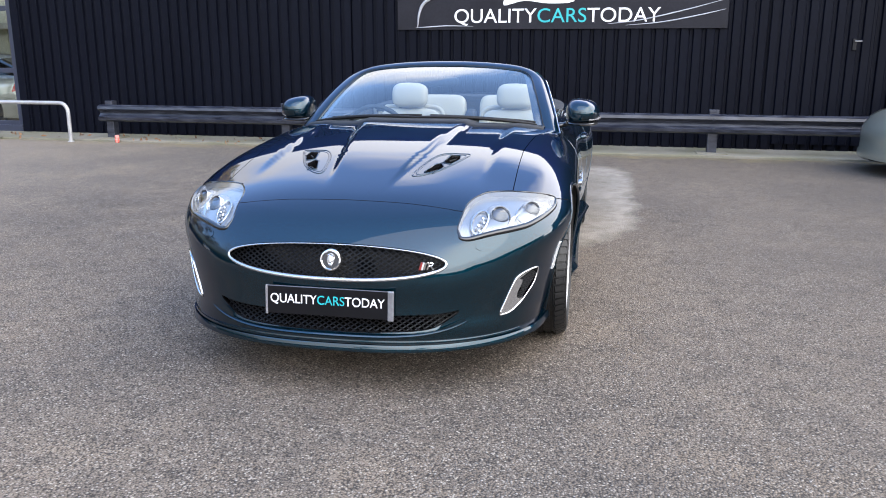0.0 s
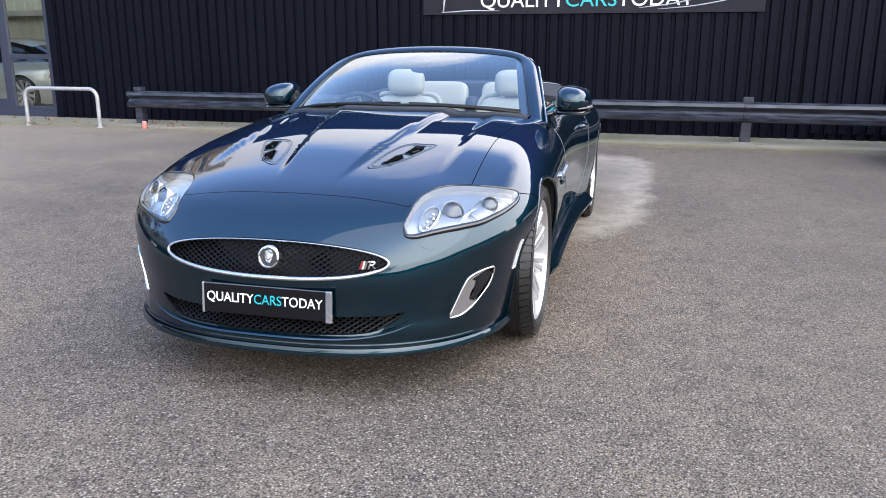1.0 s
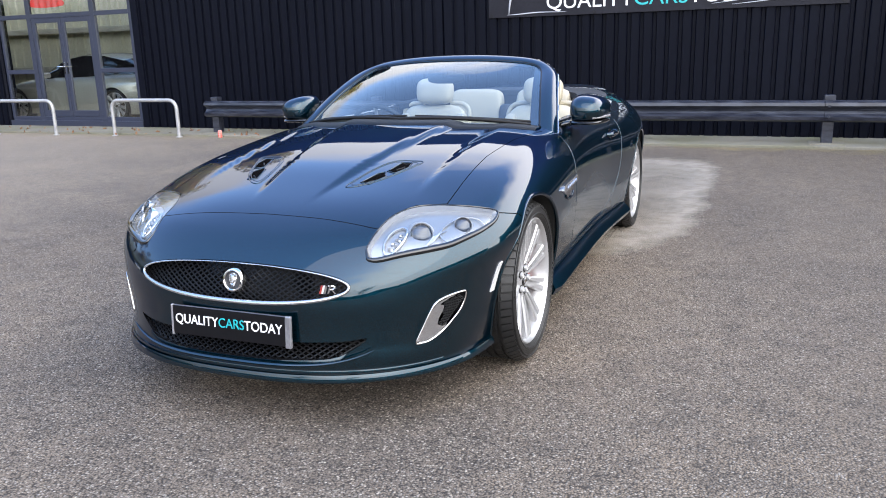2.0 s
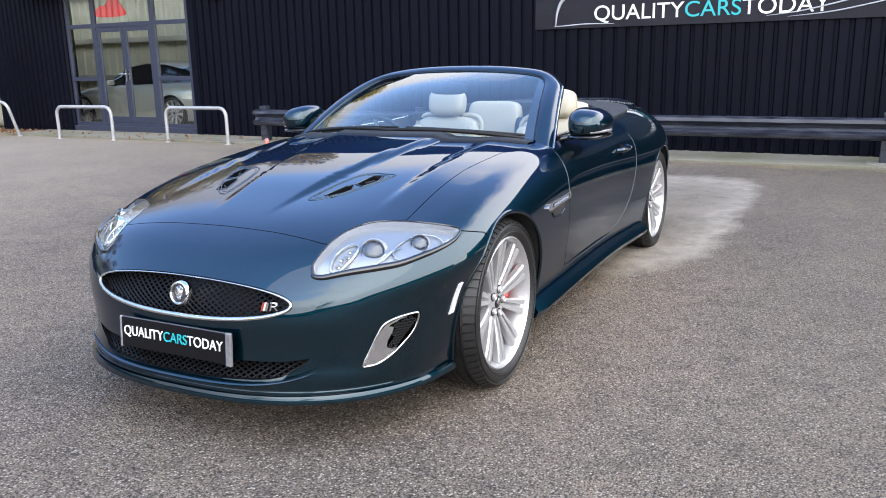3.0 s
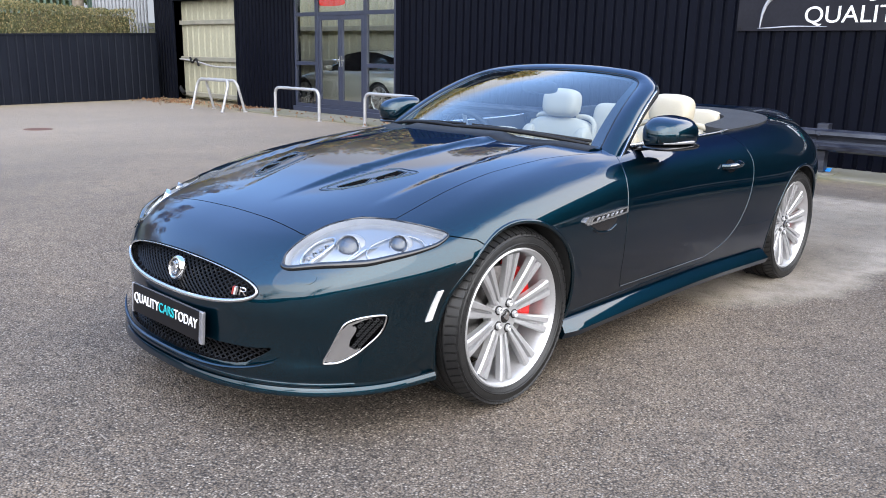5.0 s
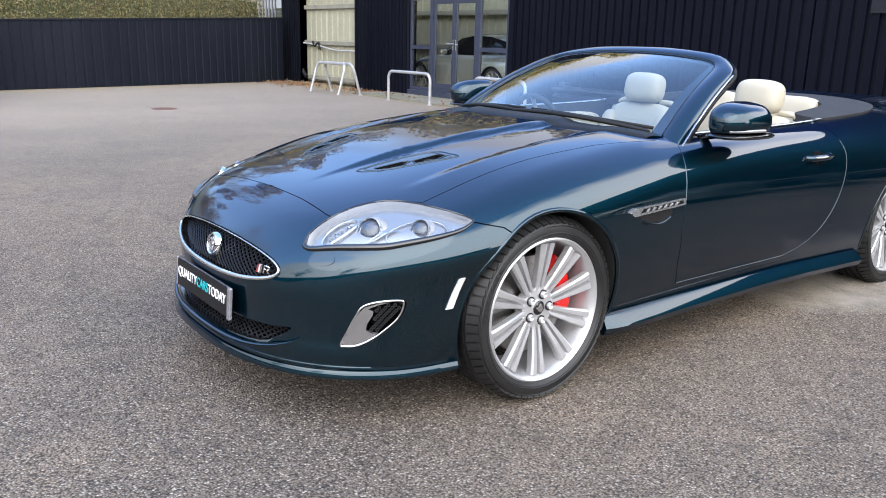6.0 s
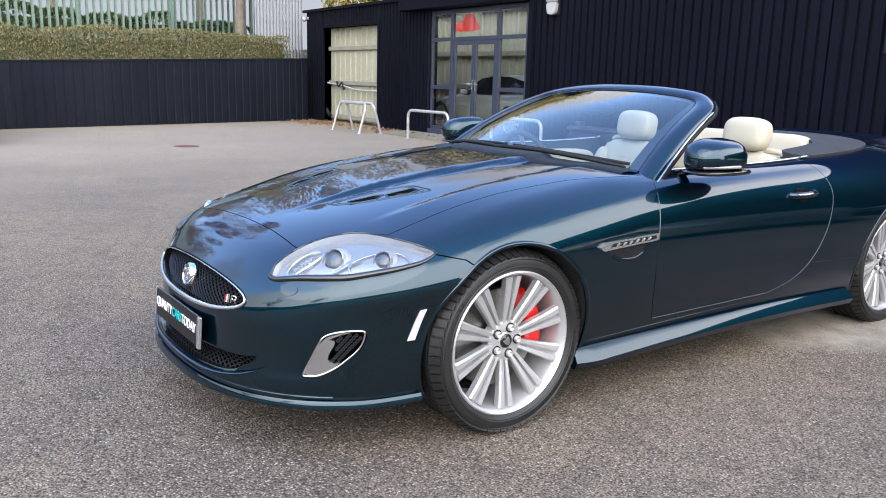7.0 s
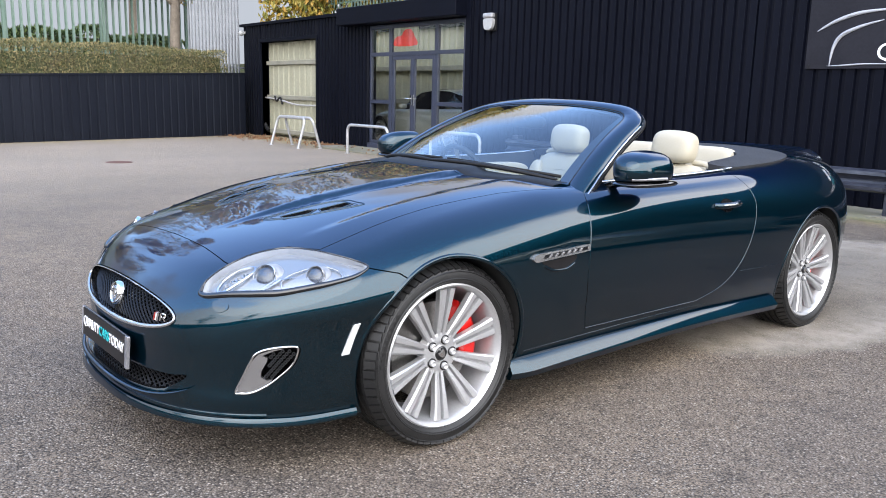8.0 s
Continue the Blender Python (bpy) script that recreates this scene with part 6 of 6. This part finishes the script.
# ---- wheels ----
def wheel(name="wheel"):
    """A wheel about the x axis, its face towards +x; the middle of the tyre lies at x = 0."""
    w = thing(name)
    R, half = 0.343, 0.120
    prof = [(0.262, 0.100), (0.285, 0.122), (0.310, 0.124), (0.3255, 0.115), (0.3320, 0.097), (0.3365, 0.076)]
    for g in (0.060, 0.018, -0.018, -0.060):
        prof += [(0.3427, g + 0.007), (0.336, g + 0.005), (0.336, g - 0.005), (0.3427, g - 0.007)]
    prof += [(0.3365, -0.076), (0.3320, -0.097), (0.3255, -0.115), (0.310, -0.124), (0.285, -0.122), (0.262, -0.100)]
    tyre = part("tyre", lathe(bmesh.new(), prof, turns=96, close=True), RUBBER, w, "black low-profile tyre", smooth=35)
    bm = bmesh.new()
    for k in range(64):
        a = 2 * math.pi * k / 64
        for sgn in (1, -1):
            m = Matrix.Rotation(a + (0.02 if sgn < 0 else 0), 4, "X") @ Matrix.Translation((sgn * 0.097, 0, 0.3350)) @ Matrix.Rotation(radians(24 * sgn), 4, "Y") @ Matrix.Rotation(radians(7 * sgn), 4, "Z")
            bmesh.ops.create_cube(bm, size=1.0, matrix=m @ Matrix.Diagonal((0.046, 0.0255, 0.010, 1)))
        m = Matrix.Rotation(a + 0.04, 4, "X") @ Matrix.Translation((0.039, 0, 0.3405)) @ Matrix.Rotation(radians(16), 4, "Z")
        bmesh.ops.create_cube(bm, size=1.0, matrix=m @ Matrix.Diagonal((0.026, 0.0265, 0.006, 1)))
        m = Matrix.Rotation(a, 4, "X") @ Matrix.Translation((-0.039, 0, 0.3405)) @ Matrix.Rotation(radians(-16), 4, "Z")
        bmesh.ops.create_cube(bm, size=1.0, matrix=m @ Matrix.Diagonal((0.026, 0.0265, 0.006, 1)))
    tagged(part("tread", bm, RUBBER, tyre), "black tread blocks", kind="stuff")
    bm = bmesh.new()
    for r, x in ((0.291, 0.1235), (0.318, 0.1225)):
        lathe(bm, [(r - 0.0025, x - 0.001), (r, x + 0.0018), (r + 0.0025, x - 0.001)], turns=96, close=True)
    for k in range(40):
        if k % 20 < 9:
            m = Matrix.Rotation(radians(18 + k * 4.2 + (100 if k >= 20 else 0)), 4, "X") @ Matrix.Translation((0.1245, 0, 0.3045))
            bmesh.ops.create_cube(bm, size=1.0, matrix=m @ Matrix.Diagonal((0.003, 0.011, 0.012, 1)))
    part("sidewall_relief", bm, RUBBER, tyre, "raised sidewall marks")
    rim = part("rim", lathe(bmesh.new(), [(0.2700, 0.098), (0.2715, 0.110), (0.2660, 0.114), (0.2585, 0.108), (0.2510, 0.088), (0.2440, 0.060), (0.236, 0.0), (0.236, -0.09), (0.264, -0.10), (0.268, -0.09), (0.245, 0.0), (0.252, 0.06)], turns=96, close=True), ALLOY, w, "silver alloy rim", smooth=40)
    # one twin spoke: two bevelled blades with a valley between
    stations = [(0.040, 0.016, 0.066), (0.075, 0.0185, 0.071), (0.12, 0.0225, 0.080), (0.17, 0.0275, 0.089), (0.215, 0.0325, 0.096), (0.249, 0.0370, 0.100)]
    bm = bmesh.new()
    rows = []
    for r, hw, x in stations:
        sec = [(-hw, x - 0.030), (-hw, x - 0.006), (-hw * 0.80, x), (-hw * 0.24, x - 0.001), (-hw * 0.13, x - 0.020), (hw * 0.13, x - 0.020), (hw * 0.24, x - 0.001), (hw * 0.80, x), (hw, x - 0.006), (hw, x - 0.030)]
        rows.append([bm.verts.new((xx, yy, r)) for yy, xx in sec])
    for r0, r1 in zip(rows, rows[1:]):
        for k in range(10):
            bm.faces.new((r0[k], r0[(k + 1) % 10], r1[(k + 1) % 10], r1[k]))
    bm.faces.new(rows[0])
    bm.faces.new(rows[-1])
    bmesh.ops.recalc_face_normals(bm, faces=bm.faces)
    first = part("spoke", bm, ALLOY, rim, smooth=25)
    for k in range(1, 10):
        o = new("spoke", first.data)
        o.matrix_basis = Matrix.Rotation(2 * math.pi * k / 10, 4, "X")
        o.parent = rim
    part("hub", lathe(bmesh.new(), [(0.0, 0.072), (0.030, 0.072), (0.034, 0.069), (0.060, 0.071), (0.078, 0.066), (0.080, 0.03), (0.0, 0.03)], turns=48), ALLOY, rim, smooth=40)
    cap = part("centre_cap", lathe(bmesh.new(), [(0.0, 0.078), (0.022, 0.077), (0.027, 0.074), (0.028, 0.070)], turns=32), GLOSS_BLACK, rim, "dark centre cap", smooth=50)
    part("cap_emblem", prism(bmesh.new(), rounded([(-0.014, 0.012), (0.0, 0.008), (0.014, 0.012), (0.010, -0.008), (0.0, -0.016), (-0.010, -0.008)], steps=3), "x", 0.0775, 0.0805), CHROME, cap)
    for k in range(5):
        a = 2 * math.pi * k / 5 + 0.635
        part("nut_seat", lathe(bmesh.new(), [(0.0135, 0.0735), (0.0185, 0.0735), (0.0185, 0.066)], Matrix.Translation((0, 0.052 * math.cos(a), 0.052 * math.sin(a))), 14), GLOSS_BLACK, rim)
        part("wheel_nut", lathe(bmesh.new(), [(0.0, 0.078), (0.006, 0.080), (0.0095, 0.084), (0.0125, 0.082), (0.0145, 0.066)], Matrix.Translation((0, 0.052 * math.cos(a), 0.052 * math.sin(a))), 12), ALLOY, rim, smooth=40)
    return w


fw = wheel()
fw.parent = car
fw.matrix_basis = pose(0.762, 0, 0.343, 34.6)
tagged(fw, "silver twin-spoke alloy wheel with a low tyre", "", "wheels of the convertible")
for x, y, turn in ((0.775, 2.735, 0), (-0.762, 0, 180), (-0.775, 2.735, 180)):
    c = copy_thing(fw, pose(x, y, 0.343, 9 * y + turn / 9, 0, turn))
    c.parent = car
for s in (1, -1):
    for y in (0.0, 2.735):
        disc = part("brake_disc", lathe(bmesh.new(), [(0.06, 0.012), (0.185, 0.012), (0.188, 0.006), (0.188, -0.016), (0.06, -0.016)], Matrix.Translation((s * 0.765, y, 0.343)), 48, close=True), STEEL, car, "steel brake disc", smooth=40)
        bm = bmesh.new()
        rows = []
        for a in np.linspace(radians(-22), radians(58), 14):
            rows.append([bm.verts.new((s * (0.765 + dx), y + r * math.cos(a), 0.343 + r * math.sin(a))) for dx, r in ((-0.05, 0.125), (0.028, 0.125), (0.040, 0.140), (0.040, 0.190), (0.026, 0.208), (-0.05, 0.208))])
        for r0, r1 in zip(rows, rows[1:]):
            for k in range(6):
                bm.faces.new((r0[k], r0[(k + 1) % 6], r1[(k + 1) % 6], r1[k]))
        bm.faces.new(rows[0])
        bm.faces.new(rows[-1])
        bmesh.ops.recalc_face_normals(bm, faces=bm.faces)
        part("caliper", bm, BRAKE_RED, disc, "red brake caliper", smooth=30)
    for y, r in ((0.0, 0.366), (2.715, 0.372)):
        arc = []
        for a in np.linspace(radians(-22), radians(202), 40):
            yy, zz = y + (r + 0.004) * math.cos(a), 0.347 + (r + 0.004) * math.sin(a)
            arc.append((s * (side_at(yy, zz) - 0.006), yy, zz))
        part("arch_lip", tube(bmesh.new(), arc, 0.0095, 8), GREEN_PAINT, car, smooth=60)

# ---- cabin ----
def front_seat(s):
    seat = thing("front_seat")
    seat.parent = car
    tagged(seat, "cream leather front seat")
    x = 0.385 * s
    lean = Matrix.Translation((x, 1.93, 0.42)) @ Matrix.Rotation(radians(-14), 4, "X")
    part("cushion", pillow(bmesh.new(), (x, 1.55, 0.45), (0.25, 0.28, 0.085), 0.4), CREAM, seat, smooth=60)
    part("backrest", pillow(bmesh.new(), (0, 0, 0.25), (0.245, 0.075, 0.285), 0.42, lean), CREAM, seat, smooth=60)
    for k in (1, -1):
        part("bolster", pillow(bmesh.new(), (k * 0.205, -0.045, 0.22), (0.055, 0.075, 0.25), 0.6, lean), CREAM, seat, smooth=60)
        part("hoop", tube(bmesh.new(), rounded([tuple(lean @ Vector(p)) for p in ((k * 0.245, 0.0, 0.40), (k * 0.240, 0.0, 0.50), (k * 0.19, 0.0, 0.545), (k * 0.10, 0.0, 0.55))], closed=False), 0.016, 8), CREAM, seat, "cream seat shoulder grip", smooth=60)
    for z in (0.12, 0.22, 0.32, 0.42):
        part("seam", tube(bmesh.new(), [tuple(lean @ Vector((xx, -0.074 + 0.3 * (xx * xx), z))) for xx in np.linspace(-0.15, 0.15, 7)], 0.002, 5), CREAM, seat)
    head = Matrix.Translation((x, 2.03, 1.035)) @ Matrix.Rotation(radians(-8), 4, "X")
    part("headrest", pillow(bmesh.new(), (0, 0, 0), (0.130, 0.070, 0.090), 0.60, head, 36, 20), CREAM, seat, "cream leather headrest", smooth=60)
    for k in (1, -1):
        part("headrest_post", tube(bmesh.new(), [(x + 0.05 * k, 2.03, 0.85), (x + 0.05 * k, 2.04, 0.99)], 0.007, 8), CHROME, seat, smooth=60)


for s in (1, -1):
    front_seat(s)
    rs = thing("rear_seat")
    rs.parent = car
    tagged(rs, "cream leather rear seat")
    part("rear_backrest", pillow(bmesh.new(), (s * 0.255, 2.50, 0.80), (0.200, 0.06, 0.225), 0.3, Matrix.Translation((0, 2.50, 0.6)) @ Matrix.Rotation(radians(-8), 4, "X") @ Matrix.Translation((0, -2.50, -0.6))), CREAM, rs, smooth=60)
    part("rear_cushion", pillow(bmesh.new(), (s * 0.265, 2.26, 0.50), (0.22, 0.2, 0.08), 0.4), CREAM, rs, smooth=60)
part("centre_console", pillow(bmesh.new(), (0, 1.5, 0.50), (0.09, 0.6, 0.14), 0.35), DARK_LEATHER, car, "charcoal centre console", smooth=60)
part("rear_console", pillow(bmesh.new(), (0, 2.45, 0.70), (0.045, 0.08, 0.22), 0.4), DARK_LEATHER, car, smooth=60)
bm = pillow(bmesh.new(), (0, 0.86, 0.765), (0.66, 0.17, 0.115), 0.4, nu=48)
part("dashboard", bm, DARK_LEATHER, car, "charcoal leather dashboard", smooth=60)
pod = part("instrument_hood", pillow(bmesh.new(), (-0.385, 0.90, 0.86), (0.17, 0.12, 0.045), 0.6), DARK_LEATHER, car, smooth=60)
st = Matrix.Translation((-0.385, 1.16, 0.835)) @ Matrix.Rotation(radians(-66), 4, "X")
sw = part("steering_wheel", tube(bmesh.new(), [tuple(st @ Vector((0.185 * math.cos(a), 0.185 * math.sin(a), 0))) for a in np.linspace(0, 2 * math.pi, 40, endpoint=False)], 0.015, 10, closed=True), DARK_LEATHER, car, "charcoal steering wheel", smooth=60)
part("wheel_boss", pillow(bmesh.new(), (0, 0, -0.01), (0.075, 0.06, 0.025), 0.6, st), DARK_LEATHER, sw, smooth=60)
for a in (0, 180, 270):
    c, d = math.cos(radians(a)), math.sin(radians(a))
    part("wheel_spoke", tube(bmesh.new(), [tuple(st @ Vector((0.05 * c, 0.05 * d, -0.01))), tuple(st @ Vector((0.18 * c, 0.18 * d, 0)))], 0.016, 8, flat=0.5), LAMP_GREY, sw, smooth=60)
part("steering_column", tube(bmesh.new(), [tuple(st @ Vector((0, 0, -0.02))), (-0.385, 0.92, 0.76)], 0.035, 10), DARK_TRIM, sw, smooth=60)
rv = part("interior_mirror", pillow(bmesh.new(), (0.0, 1.265, 1.155), (0.115, 0.018, 0.034), 0.6), DARK_TRIM, car, "black interior mirror", smooth=60)
part("mirror_stem", tube(bmesh.new(), [(0, 1.265, 1.165), (0, 1.235, 1.195)], 0.02, 8), DARK_TRIM, rv, smooth=60)

# ---- folded hood cover, rear deck, tail ----
COVER = [(0.0, 2.62), (0.34, 2.59), (0.49, 2.50), (0.545, 2.30), (0.575, 2.06), (0.70, 2.05), (0.715, 2.30), (0.69, 2.62), (0.60, 2.86), (0.40, 3.00), (0.0, 3.06)]
COVER = rounded(COVER + [(-x, y) for x, y in reversed(COVER[1:-1])], steps=3)
skin(COVER, "z", 0.6, 1.4, 0.014, ROOF_CLOTH, "hood_cover", car, "grey cloth cover over the folded roof", thick=0.04)
BOOT = [(0.0, 3.10), (0.41, 3.04), (0.60, 2.92), (0.66, 3.0), (0.64, 3.3), (0.56, 3.58), (0.30, 3.70), (0.0, 3.73)]
BOOT = rounded(BOOT + [(-x, y) for x, y in reversed(BOOT[1:-1])], steps=3)
skin(BOOT, "z", 0.6, 1.4, 0.006, GREEN_PAINT, "boot_lid", car, "dark green boot lid", thick=0.01)
bm = bmesh.new()
rows = []
for x in np.linspace(-0.60, 0.60, 41):
    y = 3.60 - 0.30 * (abs(x) / 0.60)**2.4
    z = top_at(x, y)
    k = 1 - (abs(x) / 0.61)**6
    rows.append([bm.verts.new(p) for p in ((x, y - 0.16, top_at(x, y - 0.16) + 0.004), (x, y - 0.05, z + 0.030 * k + 0.004), (x, y + 0.03, z + 0.048 * k), (x, y + 0.035, z + 0.036 * k), (x, y, z - 0.01))])
for r0, r1 in zip(rows, rows[1:]):
    for k in range(4):
        bm.faces.new((r0[k], r1[k], r1[k + 1], r0[k + 1]))
bmesh.ops.recalc_face_normals(bm, faces=bm.faces)
part("boot_spoiler", bm, GREEN_PAINT, car, smooth=40)
for s in (1, -1):
    skin([(3.48, 0.64), (3.50, 0.78), (3.58, 0.83), (3.74, 0.80), (3.74, 0.68), (3.60, 0.62)], "x", 0.35 * s, 1.3 * s, 0.004, RED_LENS, "tail_lamp", car, "red tail lamp", thick=0.008)

# ---- other parked cars ----
def parked_car(name, paint, at, label, plated=True):
    g = tagged(thing(name, at), label, "car")
    me = WHOLE.copy()
    me.materials.clear()
    me.materials.append(paint)
    for s in (1, -1):
        for y in (0.0, 2.735):
            me = carved(me, cylinder_x(0.52 * s, 1.2 * s, y, 0.347, 0.368), lining=WELL_BLACK)
    panel(me, "body", g)
    rows = []
    bm = bmesh.new()
    for y, w0, w1, z1 in ((0.50, 0.66, 0.60, 0.95), (0.80, 0.70, 0.60, 1.12), (1.25, 0.72, 0.58, 1.32), (1.7, 0.73, 0.57, 1.385), (2.3, 0.73, 0.57, 1.37), (2.8, 0.70, 0.56, 1.27), (3.35, 0.64, 0.55, 1.02)):
        z0 = top_at(0.72, y) - 0.06
        rows.append([bm.verts.new((x, y, z)) for x, z in ((-w0, z0), (-(w0 + w1) / 2 - 0.015, (z0 + z1) / 2), (-w1, z1 - 0.04), (-w1 * 0.6, z1), (0, z1 + 0.015), (w1 * 0.6, z1), (w1, z1 - 0.04), ((w0 + w1) / 2 + 0.015, (z0 + z1) / 2), (w0, z0))])
    for i, (r0, r1) in enumerate(zip(rows, rows[1:])):
        for k in range(8):
            f = bm.faces.new((r0[k], r1[k], r1[k + 1], r0[k + 1]))
            glass = (k in (0, 1, 6, 7) and 1 <= i <= 4) or i < 2 or i == 5
            f.material_index = 1 if glass else 0
    bmesh.ops.recalc_face_normals(bm, faces=bm.faces)
    part("cabin", bm, [paint, GLOSS_BLACK], g, "cabin with dark windows", smooth=50)
    for x, y, turn in ((0.762, 0, 0), (0.775, 2.735, 0), (-0.762, 0, 180), (-0.775, 2.735, 180)):
        c = copy_thing(fw, pose(x, y, 0.343, 30 * y, 0, turn))
        c.parent = g
        c["group"] = "wheels of the " + name
    for s in (1, -1):
        skin(flip(shrunk(LAMP, 0.98), s), "z", 0.5, 1.2, 0.004, LAMP_SILVER, "headlamp", g, "pale headlamp")
        skin([(3.30, 0.66), (3.34, 0.82), (3.52, 0.84), (3.66, 0.80), (3.66, 0.68)], "x", 0.3 * s, 1.3 * s, 0.004, RED_LENS, "tail_lamp", g, "red tail lamp")
        part("mirror", pillow(bmesh.new(), (s * 0.90, 0.95, 0.97), (0.10, 0.07, 0.06), 0.6), paint, g, smooth=60)
        part("stalk", a_box(s * 0.70, s * 0.86, 0.93, 0.97, 0.90, 0.94), DARK_TRIM, g)
    if not plated:
        return g
    part("plate", a_box(-0.26, 0.26, -0.012, 0.0, -0.055, 0.055), WHITE_LENS, g, "pale blank plate", at=pose(0, nose_at(0, 0.40) - 0.008, 0.40))
    part("grille", a_box(-0.35, 0.35, -0.01, 0.02, -0.05, 0.05, bevel=0.008), DARK_TRIM, g, at=pose(0, nose_at(0.2, 0.53) - 0.004, 0.53))
    return g


parked_car("saloon_car", SILVER_PAINT, pose(-13.5, 14.95, 0, 0, 0, -90), "silver-green car inside the showroom behind glass")
parked_car("hatchback_car", WHITE_PAINT, pose(-12.75, 3.36, 0, 0, 0, 90), "white car parked by the boundary fence")
parked_car("estate_car", GREY_PAINT, pose(4.72, 11.1, 0, 0, 0, -90), "pale grey-green car parked along the crash barrier", False)
